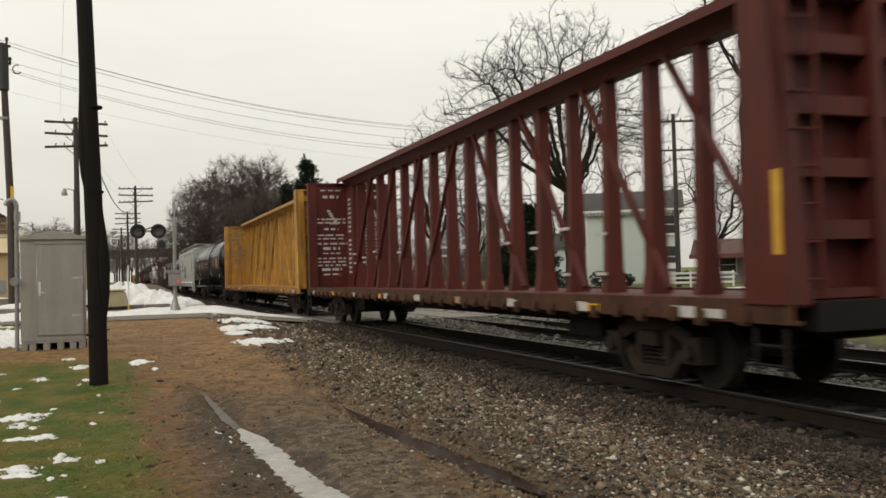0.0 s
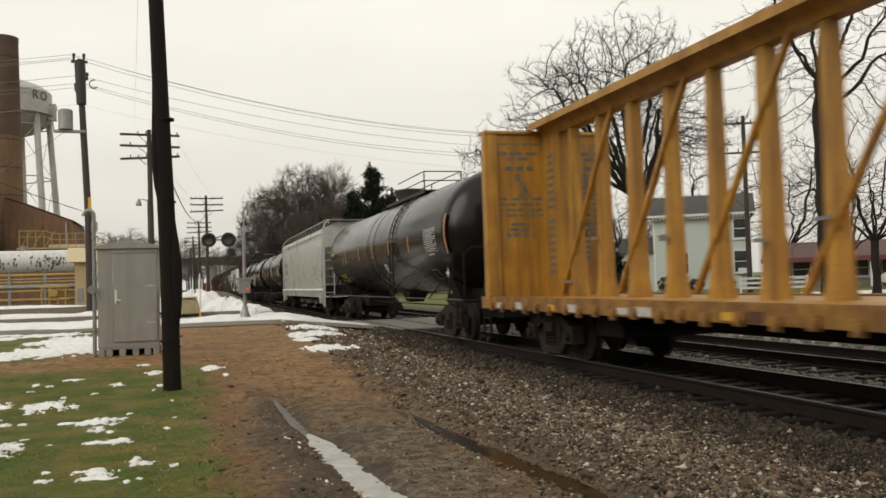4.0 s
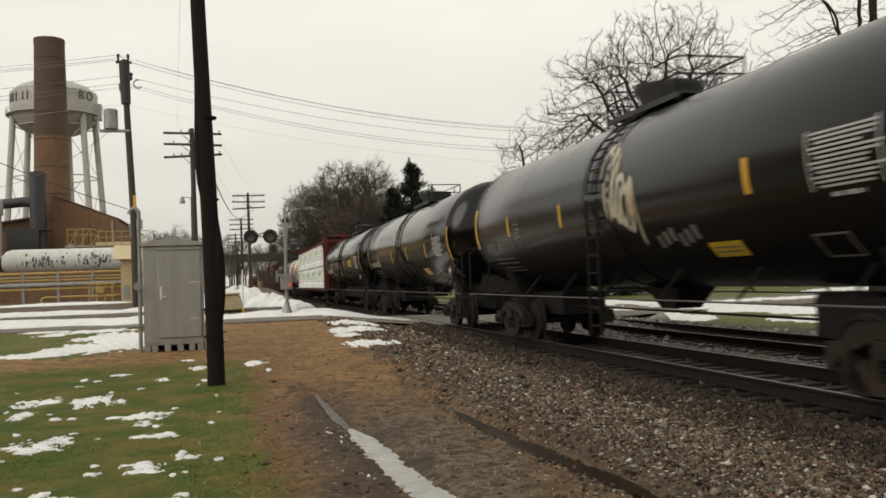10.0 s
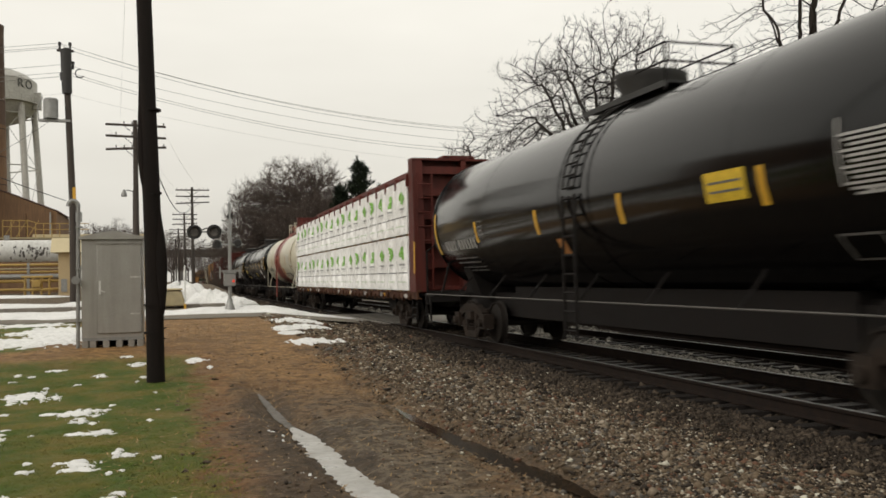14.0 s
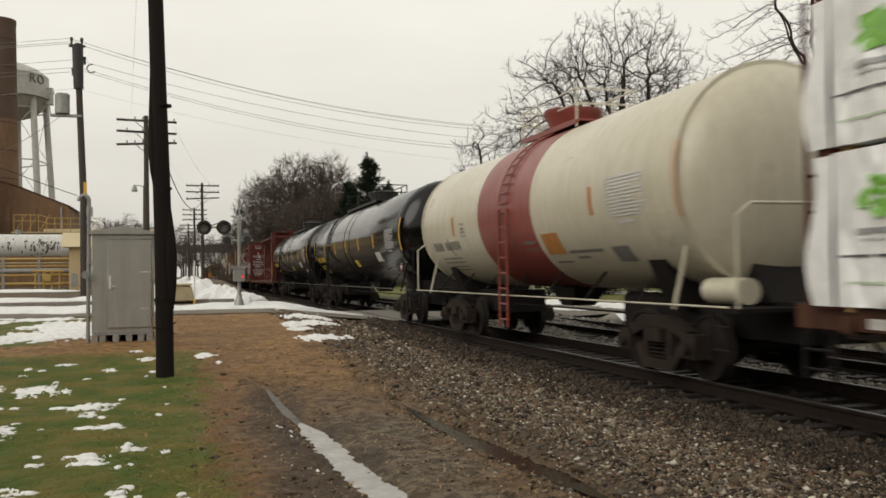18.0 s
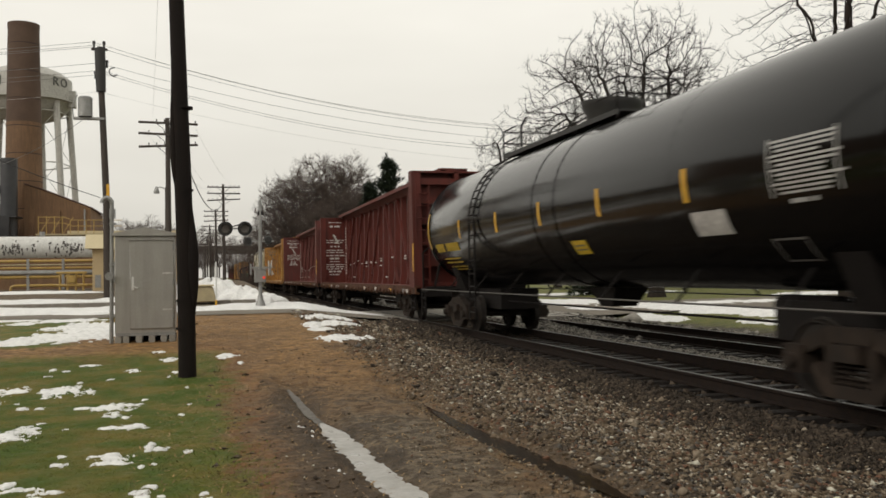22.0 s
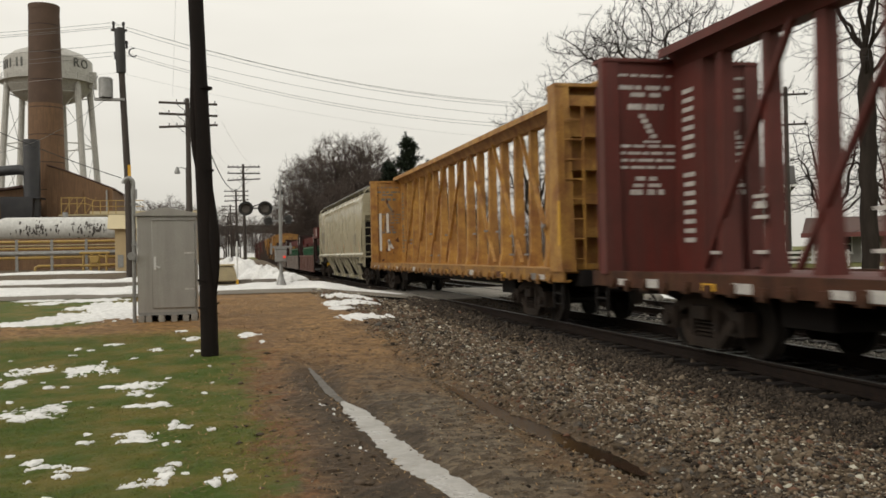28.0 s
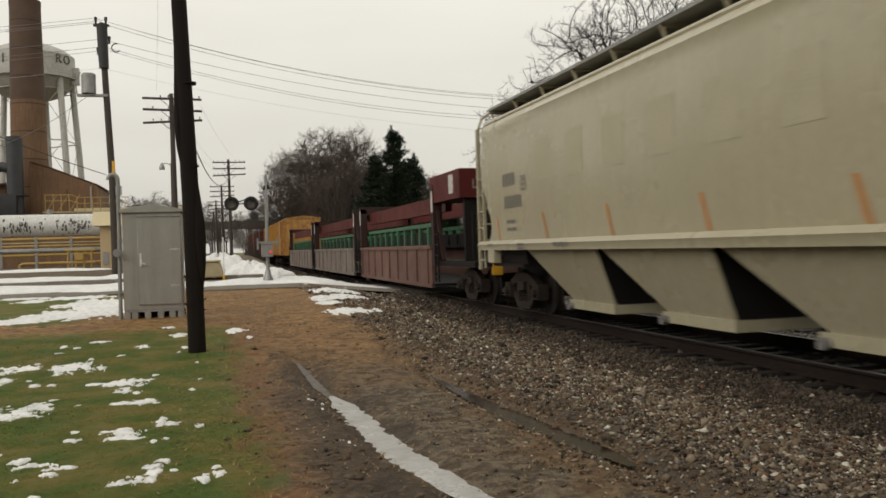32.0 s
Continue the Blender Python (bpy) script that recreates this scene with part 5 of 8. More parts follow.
def build_tower():
    x, y = -33.5, 187.4
    t = thing("water_tower", pose(x, y, 0), "pale municipal water tower on tall steel legs", "water tower")
    ring = lambda zs, n=36: [[(r * math.cos(a), r * math.sin(a), z) for a in [2 * math.pi * i / n for i in range(n)]] for z, r in zs]
    part("bowl", Geo().loft(ring(((31.9, .6), (32.2, 2.6), (33.2, 5.4), (34.6, 7.1), (36.2, 8.05)))), "tower", t)
    part("shell", Geo().loft(ring(((36.2, 8.05), (40.6, 8.0)))), "tower", t)
    part("dome", Geo().loft(ring(((40.6, 8.0), (41.9, 6.4), (42.8, 4.2), (43.4, 1.2), (43.5, .1)))), "tower", t)
    part("walkway", Geo().loft(ring(((36.1, 8.0), (36.1, 8.8), (36.25, 8.8), (36.25, 8.0)))), "tower", t)
    for k in range(24):
        a = 2 * math.pi * k / 24
        part("railing_post", Geo().cyl((8.75 * math.cos(a), 8.75 * math.sin(a), 36.2), (8.75 * math.cos(a), 8.75 * math.sin(a), 37.3), .05, n=5), "tower", t)
    g = Geo()
    for zz in (36.8, 37.3):
        g.tube([(8.75 * math.cos(2 * math.pi * k / 36), 8.75 * math.sin(2 * math.pi * k / 36), zz) for k in range(37)], .045, 5)
    part("railing", g, "tower", t)
    legs = [2 * math.pi * (k + .35) / 6 for k in range(6)]
    for a in legs:
        part("leg", Geo().cyl((9.9 * math.cos(a), 9.9 * math.sin(a), 0), (7.5 * math.cos(a), 7.5 * math.sin(a), 36.5), .62, .58, n=10), "tower", t)
    for z0, z1 in ((2, 13), (13, 24), (24, 34)):
        for i in range(6):
            a, b = legs[i], legs[(i + 1) % 6]
            f = lambda z: 9.9 - 2.4 * z / 36.5
            part("brace_rod", Geo().cyl((f(z0) * math.cos(a), f(z0) * math.sin(a), z0), (f(z1) * math.cos(b), f(z1) * math.sin(b), z1), .06, n=5), "tower", t)
            part("strut", Geo().cyl((f(z1) * math.cos(a), f(z1) * math.sin(a), z1), (f(z1) * math.cos(b), f(z1) * math.sin(b), z1), .12, n=6), "tower", t)
    part("riser", Geo().cyl((0, 0, 0), (0, 0, 32), .7, n=14), "tower", t)
    # painted letters that can be read, wrapped round the shell
    for ch, ang in (("R", 47.0), ("O", 61.5)):
        cu = bpy.data.curves.new("letter", "FONT")
        cu.body, cu.size, cu.extrude, cu.align_x = ch, 2.4, .05, "CENTER"
        tmp = bpy.data.objects.new("letter", cu)
        me = bpy.data.meshes.new_from_object(tmp)
        bpy.data.objects.remove(tmp)
        a = radians(-90 + ang)
        o = part("letter", me, "tower_letter", t, "faded dark painted letter")
        o.matrix_basis = Matrix.Translation((8.09 * math.cos(a), 8.09 * math.sin(a), 38.7)) @ Matrix.Rotation(a + radians(90), 4, "Z") @ Matrix.Rotation(radians(90), 4, "X")
    for k, ang in enumerate((-49, -62, -29)):
        a = radians(-90 + ang)
        o = part("letter_bar", Geo().box(-.7, -.05, 38.2, -.4, .05, 39.9).box(.35, -.05, 38.2, .65, .05, 39.9), "tower_letter", t)
        o.matrix_basis = Matrix.Translation((8.09 * math.cos(a), 8.09 * math.sin(a), 0)) @ Matrix.Rotation(a + radians(90), 4, "Z")
    a = radians(-90 + 80)
    part("valve_box", Geo().box(8.2 * math.cos(a) - .5, 8.2 * math.sin(a) - .7, 35.2, 8.2 * math.cos(a) + .9, 8.2 * math.sin(a) + .7, 38.4), "tower", t)


def build_yard():
    t = thing("storage_tank", pose(0, 0, 0), "long white storage tank with blackened flaking paint", "storage tank")
    R, zc, y = .98, 3.95, 75
    prof = [(-17.5, .05), (-17.4, .5), (-17.1, .85), (-16.7, R), (-9.0, R), (-8.6, .85), (-8.35, .5), (-8.28, .05)]
    part("shell", Geo().loft([[(px, y + r * math.cos(a), zc + r * math.sin(a)) for a in [2 * math.pi * i / 28 for i in range(28)]] for px, r in prof]), "silver_tank", t)
    rnd = random.Random(8)
    for k in range(120):
        px = rnd.choice((rnd.gauss(-14.2, .7), rnd.gauss(-10.2, .7), rnd.uniform(-16.4, -9.2)))
        a = rnd.gauss(-2.75, .28)
        w, hgt = rnd.uniform(.04, .16), rnd.uniform(.06, .34)
        g = Geo().loft([[(px + w * u * (.4 + 1.1 * rnd.random()), y + (R + .006) * math.cos(math.pi + (a + 2.75) + hgt * v), zc + (R + .006) * math.sin(math.pi + (a + 2.75) + hgt * v)) for u in (-.5, 0, .5)] for v in (-.5, 0, .5)], closed=False)
        part("paint_flake", g, "tank_flake", t, smooth=180)
    for px in (-16, -12.8, -9.6):
        part("saddle", Geo().box(px - .2, y - .8, 1.0, px + .2, y + .8, 3.3), "concrete", t)
    part("inlet", Geo().cyl((-12.4, y, 4.8), (-12.4, y, 5.3), .2, n=12), "galv", t)
    s = thing("pipe_shed", pose(0, 0, 0), "dark open shed wall behind the pipes", "shed")
    part("wall", Geo().box(-40, 79, .8, -17.6, 80, 4.4), "duct", s)
    part("roof", Geo().box(-41, 77.5, 4.4, -17.3, 81, 4.6), "pipe_pale", s)
    # gantry rail on the roof edge
    r = thing("roof_railing", pose(0, 0, 0), "mustard yellow pipe railing and steps on the annex", "railing")
    for k in range(8):
        px = -16.4 + k * .75
        part("post", Geo().cyl((px, 97, 6.2), (px, 97, 8.0 if k < 4 else 7.6), .045, n=6), "pipe_yellow", r)
    for zz in (7.0, 7.6):
        part("rail", Geo().tube([(-16.4, 97, zz + .3), (-14.0, 97, zz + .3), (-13.2, 97, zz), (-8.4, 97, zz)], .04, 6), "pipe_yellow", r)
    part("deck", Geo().box(-16.6, 96.6, 6.05, -8.2, 98, 6.2), "pipe_pale", r)
    for k in range(3):
        part("brace", Geo().cyl((-16.3 + k * 1.1, 97, 6.2), (-15.3 + k * 1.1, 97, 7.9), .035, n=6), "pipe_yellow", r)
    # pipe rack fence along the works yard
    f = thing("pipe_rack", pose(0, 0, 0), "long rack of mustard and pale painted pipes on posts", "pipe rack")
    for k in range(12):
        px = -30 + k * 2.1
        part("post", Geo().box(px - .08, 61.9, .6, px + .08, 62.06, 2.9), "galv", f)
    for zz, r0, mt, xa in ((2.75, .09, "pipe_yellow", -40), (2.3, .07, "pipe_yellow", -40), (1.72, .1, "pipe_yellow", -40), (1.18, .09, "pipe_yellow", -11.9), (2.5, .05, "pipe_pale", -40), (2.0, .16, "galv", -40)):
        part("pipe", Geo().cyl((xa, 62, zz), (-6.9, 62, zz), r0, n=10), mt, f)
    part("elbow", Geo().tube([(-11.9, 62, 1.18), (-12.1, 62, 1.1), (-12.15, 62, .6)], .09, 8), "pipe_yellow", f)
    v = thing("valve_stand", pose(-8.3, 60.6, gz(-8.3, 60.6)), "mustard yellow valve stand with bent pipes", "valve stand")
    for dx in (-.7, -.25, .25, .7):
        part("leg", Geo().tube([(dx, 0, 0), (dx, 0, 1.0), (dx + .15, 0, 1.15)], .07, 8), "pipe_yellow", v)
    part("header", Geo().cyl((-.9, 0, .35), (.9, 0, .35), .09, n=10), "pipe_yellow", v)
    part("header", Geo().cyl((-.9, 0, 1.15), (.9, 0, 1.15), .08, n=10), "pipe_yellow", v)
    part("valve_body", Geo().box(-.25, -.2, .5, .25, .2, .95), "pipe_yellow", v, bevel=.04)
    b = thing("meter_booth", pose(0, 0, 0), "narrow tan booth with a cream metal roof", "booth")
    part("wall", Geo().box(-6.95, 59.6, .5, -5.9, 61.5, 3.5), "tan_wall", b)
    part("roof", Geo().prism([(59.2, 3.45), (61.9, 3.45), (61.5, 4.35), (59.8, 4.35)], "x", -7.35, -5.4), "cream_roof", b)
    part("panel", Geo().box(-6.8, 59.56, 1.0, -6.45, 59.62, 1.8), "galv", b)
    w = thing("sand_box", pose(-.05, 38.2, gz(0, 38.2)), "tan roadside grit box half buried in snow", "grit box")
    part("body", Geo().loft([[(-.75, -.4, .1), (.45, -.4, .1), (.45, .4, .1), (-.75, .4, .1)], [(-.7, -.35, .75), (.28, -.35, .75), (.28, .35, .75), (-.7, .35, .75)]]), "pipe_pale", w, bevel=.04)
    part("lid", Geo().box(-.76, -.42, .75, .33, .42, .82), "cream_roof", w, bevel=.02)
    m = thing("marker_post", pose(.35, 36.6, gz(.35, 36.6)), "thin pale marker post with a yellow foot", "marker post")
    part("post", Geo().cyl((0, 0, .2), (0, 0, 1.75), .025, n=8), "trim_white", m)
    part("foot", Geo().cyl((0, 0, -.1), (0, 0, .22), .045, n=8), "stripe", m)
    b = thing("road_bridge", pose(0, 0, 0), "far concrete road bridge over the railway", "bridge")
    part("deck", Geo().box(-120, 262, 8.4, 60, 272, 9.9), "bridge", b)
    part("parapet", Geo().box(-120, 261.8, 9.9, 60, 262.1, 10.6), "bridge", b)
    for px in (-26, -12, 1.5, 17, 30):
        part("pier", Geo().box(px - .6, 263, -.3, px + .6, 271, 8.4), "bridge", b)
    for px in (-60, 45):
        part("abutment", Geo().box(px - 22, 262, -.3, px + 10, 272, 8.4), "bridge", b)
    w2 = thing("warehouse", pose(0, 0, 0), "distant pale flat-roofed warehouse beyond the bridge", "warehouse")
    part("wall", Geo().box(-40, 300, 0, -4, 330, 7.5), "tower", w2)
    part("roof", Geo().box(-40.5, 299.5, 7.5, -3.5, 330.5, 8.0), "bridge", w2)


build_chimney()
build_tower()
build_yard()


# ---- houses beyond the tracks ----
def window(parent, wall_y, x, z, w, h):
    f = part("window", Geo().box(x - w / 2 - .1, wall_y - .06, z - .1, x + w / 2 + .1, wall_y + .0, z + h + .1), "trim_white", parent, "white framed sash window")
    part("pane", Geo().box(x - w / 2, wall_y - .075, z, x + w / 2, wall_y - .062, z + h / 2 - .03), "glass", f)
    part("pane", Geo().box(x - w / 2, wall_y - .075, z + h / 2 + .03, x + w / 2, wall_y - .062, z + h), "glass", f)
    part("sill", Geo().box(x - w / 2 - .15, wall_y - .14, z - .17, x + w / 2 + .15, wall_y, z - .1), "trim_white", f)


def build_houses():
    # white two-storey house, its broad front turned to the line of sight
    cx, cy = 37.2, 59.2
    m = pose(cx, cy, gz(cx, cy), 0, 0, -32.5)
    h = thing("house", m, "pale green clapboard two-storey house with a dark roof", "house")
    part("wall", Geo().box(-3.5, 0, -.3, 3.5, 8, 5.75), "siding", h)
    me = Geo().box(-3.52, -.02, 0, 3.52, .0, .16).mesh("siding_board", 0)
    for k in range(33):
        part("siding_board", me, "siding", h, at=pose(0, -.012 * (k % 2 + 1), .1 + k * .17))
    part("roof", Geo().prism([(-.6, 5.7), (8.6, 5.7), (6.2, 7.35), (1.8, 7.35)], "x", -3.9, 3.9), "roof_dark", h)
    part("eave", Geo().box(-3.95, -.62, 5.62, 3.95, -.5, 5.78), "trim_white", h)
    for k in range(26):
        part("dentil", Geo().box(-3.6 + k * .28, -.5, 5.42, -3.46 + k * .28, -.02, 5.6), "trim_white", h)
    for x in (-1.45, 2.75):
        window(h, -.03, x, 1.35, .85, 1.55)
    window(h, -.03, 2.75, 3.9, .8, 1.35)
    part("air_conditioner", Geo().box(2.55, -.5, 1.2, 3.2, -.05, 1.62), "trim_white", h, "window air conditioner")
    part("foundation", Geo().box(-3.55, -.05, -.4, 3.55, 8.05, .12), "concrete", h)
    part("corner_board", Geo().box(3.42, -.05, 0, 3.56, .1, 5.7), "trim_white", h)
    part("corner_board", Geo().box(-3.56, -.05, 0, -3.42, .1, 5.7), "trim_white", h)
    part("wing", Geo().box(-6.2, 2.0, -.3, -3.5, 8, 3.1), "siding", h)
    part("wing_roof", Geo().prism([(1.6, 3.1), (8.4, 3.1), (5, 4.4)], "x", -6.5, -3.5), "roof_dark", h)
    # shed
    x, y = 24.6, 52.5
    s = thing("garden_shed", pose(x, y, gz(x, y), 0, 0, -25), "small white shed with a grey gable roof", "shed")
    part("wall", Geo().prism([(-1.4, -.2), (1.4, -.2), (1.4, 2.3), (0, 3.0), (-1.4, 2.3)], "y", 0, 3), "siding", s)
    part("roof", Geo().prism([(-1.7, 2.15), (0, 3.0), (1.7, 2.15), (1.7, 2.27), (0, 3.14), (-1.7, 2.27)], "y", -.2, 3.2), "roof_brown", s)
    part("door", Geo().box(-.5, -.04, 0, .4, -.005, 1.95), "trim_white", s)
    # long low house with a porch
    cx, cy = 45.4, 52.6
    h = thing("bungalow", pose(cx, cy, gz(cx, cy), 0, 0, -39), "long low house with a red-brown roof and porch", "house")
    part("wall", Geo().box(-5.5, 0, -.3, 9, 7, 2.2), "duct_light", h)
    part("roof", Geo().prism([(-1.9, 2.05), (8, 2.05), (3.6, 3.35)], "x", -6.2, 10), "roof_brown", h)
    part("fascia", Geo().box(-6.25, -2.0, 1.8, 10.05, -1.86, 2.12), "porch_red", h)
    for k in range(5):
        part("porch_post", Geo().box(-5.6 + k * 3.2, -1.75, -.2, -5.38 + k * 3.2, -1.55, 1.95), "trim_white", h)
    for x in (-3.6, .2, 4.4):
        window(h, -.03, x, .75, 1.1, 1.1)
    part("door", Geo().box(1.7, -.05, 0, 2.6, -.005, 2.0), "porch_red", h)
    f = thing("rail_fence", pose(33.4, 48.9, gz(33, 49), 0, 0, -37), "white three-rail fence in the front garden", "fence")
    for k in range(4):
        part("fence_post", Geo().box(-.06 + k * 1.3, -.06, -.2, .06 + k * 1.3, .06, 1.05), "trim_white", f)
    for z in (.25, .55, .85):
        part("fence_rail", Geo().box(-.1, -.09, z, 4.0, -.061, z + .14), "trim_white", f)
    for x, y, s in ((33.0, 57.0, .8), (34.6, 56.0, .6), (36.5, 55.2, .7), (38.5, 54.2, .65), (30.5, 58, .9)):
        shrub(x, y, s)
    # parked car
    x, y = 43.6, 45.3
    c = thing("parked_car", pose(x, y, gz(x, y), 0, 0, -130), "white hatchback car parked by the low house", "car")
    prof = [(-2.0, .35), (-2.05, .75), (-1.75, .95), (-1.0, 1.02), (-.35, 1.45), (.9, 1.5), (1.75, 1.15), (2.05, .95), (2.05, .4), (1.7, .28), (-1.7, .28)]
    rows = []
    for x, k in ((-.82, .93), (-.74, 1.0), (.74, 1.0), (.82, .93)):
        rows.append([(x * (.82 if z > 1.1 else 1.0), y * k, .3 + (z - .3) * k) for y, z in prof])
    part("body", Geo().loft(rows), "car_white", c)
    part("window", Geo().box(-.62, -1.0 + .35, 1.08, .62, 1.35, 1.40), "glass", c)
    for sx in (-.78, .78):
        for sy in (-1.25, 1.3):
            w = part("wheel", Geo().cyl((sx - .1, sy, .31), (sx + .1, sy, .31), .31, n=18), "rubber", c)
            part("rim", Geo().cyl((sx - .105, sy, .31), (sx + .105, sy, .31), .19, n=14), "galv", w)


def shrub(x, y, s):
    rnd = random.Random(int(x * 13 + y))
    t = thing("shrub", pose(x, y, gz(x, y)), "dark clipped evergreen shrub by the house wall", "shrub", "foundation shrubs")
    part("stem", Geo().cyl((0, 0, -.1), (0, 0, .3 * s), .05, n=6), "bark", t)
    pl = []
    for _ in range(500):
        v = Vector((rnd.gauss(0, 1), rnd.gauss(0, 1), rnd.gauss(0, 1))).normalized() * rnd.uniform(.55, 1) * s
        pl.append((v.x, v.y, .75 * s + v.z * .75, .09, .12, .1, rnd.uniform(0, 6.3), rnd.uniform(-1, 1)))
    o = scatter_mesh("foliage", [(-1, 0, 0), (1, 0, 0), (0, 1, .8)], [(0, 1, 2)], pl, "needle")
    o.parent = t


build_houses()


# ---- trees ----
def skin_limb(pts, g, k):
    """A tapering limb through rows of point and radius."""
    side, rings = None, []
    for i, (p, r) in enumerate(pts):
        d = (pts[min(i + 1, len(pts) - 1)][0] - pts[max(i - 1, 0)][0]).normalized()
        side = d.orthogonal().normalized() if side is None else (side - side.dot(d) * d)
        side = side.normalized() if side.length > 1e-5 else d.orthogonal().normalized()
        u = d.cross(side)
        rings.append([p + r * (math.cos(t) * side + math.sin(t) * u) for t in [2 * math.pi * q / k for q in range(k)]])
    g.loft(rings, caps=False)


def bare_tree_geo(seed, height, width, fork_h, low, limbs_n, clumps, per, thin, step, kill, shoots, shoot_len, join, off, rise, loose, limb_r):
    """A bare tree: gnarled limbs arch out from the trunk, and branches grow from them towards clumps of points in a domed crown."""
    rng = np.random.default_rng(seed)
    R, zc = width / 2, low + (height - low) * .30
    centre = np.array([off, 0, zc])
    unit = lambda v: v / (np.linalg.norm(v) + 1e-9)

    def dome(az, sin_el, f):
        ce = math.sqrt(max(0, 1 - sin_el ** 2))
        up = (height - zc) if sin_el > 0 else (zc - low)
        return centre + f * np.array([R * ce * math.cos(az), R * ce * math.sin(az), up * sin_el])
    att = []
    for k in range(clumps):
        az, se = 2 * math.pi * (k * .618034 + rng.uniform(-.03, .03)), -.55 + 1.55 * ((k + .5) / clumps)
        c = dome(az, min(1, se), rng.choice((.50, .74, .90, .95)) * rng.uniform(.93, 1.03))
        v = rng.normal(0, 1, (per, 3)) * np.array([1, 1, .8]) * R * loose * rng.uniform(.7, 1.25)
        att.append(c + v)
    att = np.concatenate(att)
    pos, par = [np.zeros(3)], [-1]
    n0 = max(3, int(fork_h / .5))
    for k in range(1, n0 + 1):
        pos.append(np.array([rng.normal(0, .03), rng.normal(0, .03), fork_h * k / n0]))
        par.append(k - 1)
    for k in range(limbs_n):   # main limbs
        az, se = 2 * math.pi * (k * .618034 + .1 * rng.uniform(-1, 1)), .02 + .95 * ((k + .4) / limbs_n) ** 1.1
        end = dome(az, min(.98, se), .62)
        j = n0 - (0 if k > limbs_n * .35 else int(rng.integers(0, max(1, n0 // 4))))
        a = pos[j]
        ctrl = a + (end - a) * np.array([.42, .42, .1]) + np.array([0, 0, rise * np.linalg.norm(end - a) * (1 - .4 * se)])
        n = max(3, int(np.linalg.norm(end - a) / step))
        wob = rng.normal(0, .30 * step, (n + 1, 3)).cumsum(0) * .8
        for i in range(1, n + 1):
            f = i / n
            q = (1 - f) ** 2 * a + 2 * f * (1 - f) * ctrl + f * f * end + wob[i] * min(1, 2 * f)
            pos.append(q)
            par.append(j)
            j = len(pos) - 1
    near, dist = np.zeros(len(att), int), np.full(len(att), 1e9)

    def relax(first):
        d = np.linalg.norm(att[:, None] - np.array(pos[first:])[None], axis=2)
        m = d.argmin(1)
        dm = d[np.arange(len(att)), m]
        better = dm < dist
        dist[better], near[better] = dm[better], m[better] + first
    relax(n0 - 1)
    kids, alive = {}, np.ones(len(att), bool)
    for _ in range(90):
        alive &= dist > kill
        if alive.sum() < 3:
            break
        first = len(pos)
        for j in np.unique(near[alive]):
            if kids.get(j, 0) >= 3:
                alive &= near != j
                continue
            mine = att[alive & (near == j)]
            if len(mine) > 6 and kids.get(j, 0) == 0 and rng.random() < .5:   # some turn to a few of the points
                mine = mine[:len(mine) // 2]
            d = unit(np.mean([unit(q - pos[j]) for q in mine[:12]], 0)) + rng.normal(0, .16, 3)
            if par[j] >= 0:
                d = unit(d) + .45 * unit(pos[j] - pos[par[j]])
            pos.append(pos[j] + unit(d) * step * rng.uniform(.75, 1.2))
            par.append(int(j))
            kids[j] = kids.get(j, 0) + 1
        if len(pos) == first:
            break
        relax(first)
    n = len(pos)
    child = [[] for _ in range(n)]
    for j in range(1, n):
        child[par[j]].append(j)
    rad = [0.0] * n
    for j in range(n - 1, -1, -1):
        rad[j] = thin if not child[j] else sum(rad[c] ** join for c in child[j]) ** (1 / join) + thin * .03
    fat = lambda r: r if r < thin * 2 else thin * 2 * (r / (thin * 2)) ** (math.log(limb_r / (thin * 2)) / math.log(max(1.2, rad[0] / (thin * 2))))
    rad = [fat(r) for r in rad]
    limbs, twigs = Geo(), Geo()
    hub = Vector((off * .6, 0, fork_h))
    starts = [(0, None)]
    while starts:
        j, base = starts.pop()
        chain = [] if base is None else [(Vector(pos[base]), min(rad[j] * 1.1, rad[base]))]
        while True:
            chain.append((Vector(pos[j]), rad[j] * (1.3 if j == 0 else 1)))
            if not child[j]:
                break
            c = max(child[j], key=lambda q: rad[q])
            starts += [(q, j) for q in child[j] if q != c]
            j = c
        thick = chain[0][1]
        skin_limb(chain, limbs if thick > thin * 3 else twigs, 9 if thick > .15 else (5 if thick > thin * 3 else 3))
        for i in range(1, len(chain)):
            q, r = chain[i]
            if r > thin * 4.5:
                continue
            for _ in range(shoots):
                out = (q - hub).normalized()
                d = ((q - chain[i - 1][0]).normalized() * .9 + out * .35 + Vector(rng.normal(0, .42, 3))).normalized()
                ll = shoot_len * rng.uniform(.45, 1.1)
                mid = q + d * ll * .5
                d2 = (d + Vector(rng.normal(0, .35, 3)) + Vector((0, 0, .15))).normalized()
                end = mid + d2 * ll * .5
                w = d.orthogonal().normalized() * thin * .8
                w.rotate(Matrix.Rotation(rng.uniform(0, 3.1), 3, d))
                u = w.cross(d).normalized() * thin * .8
                twigs.add([q - w, q + w, q + u, mid - w * .7, mid + w * .7, mid + u * .7, end], [(0, 1, 4, 3), (1, 2, 5, 4), (2, 0, 3, 5), (3, 4, 6), (4, 5, 6), (5, 3, 6)])
                d3 = (d2 + Vector(rng.normal(0, .6, 3))).normalized()
                tip = mid + d3 * ll * rng.uniform(.3, .55)
                twigs.add([mid - w * .6, mid + w * .6, mid + u * .6, tip], [(0, 1, 3), (1, 2, 3), (2, 0, 3)])
    return limbs, twigs


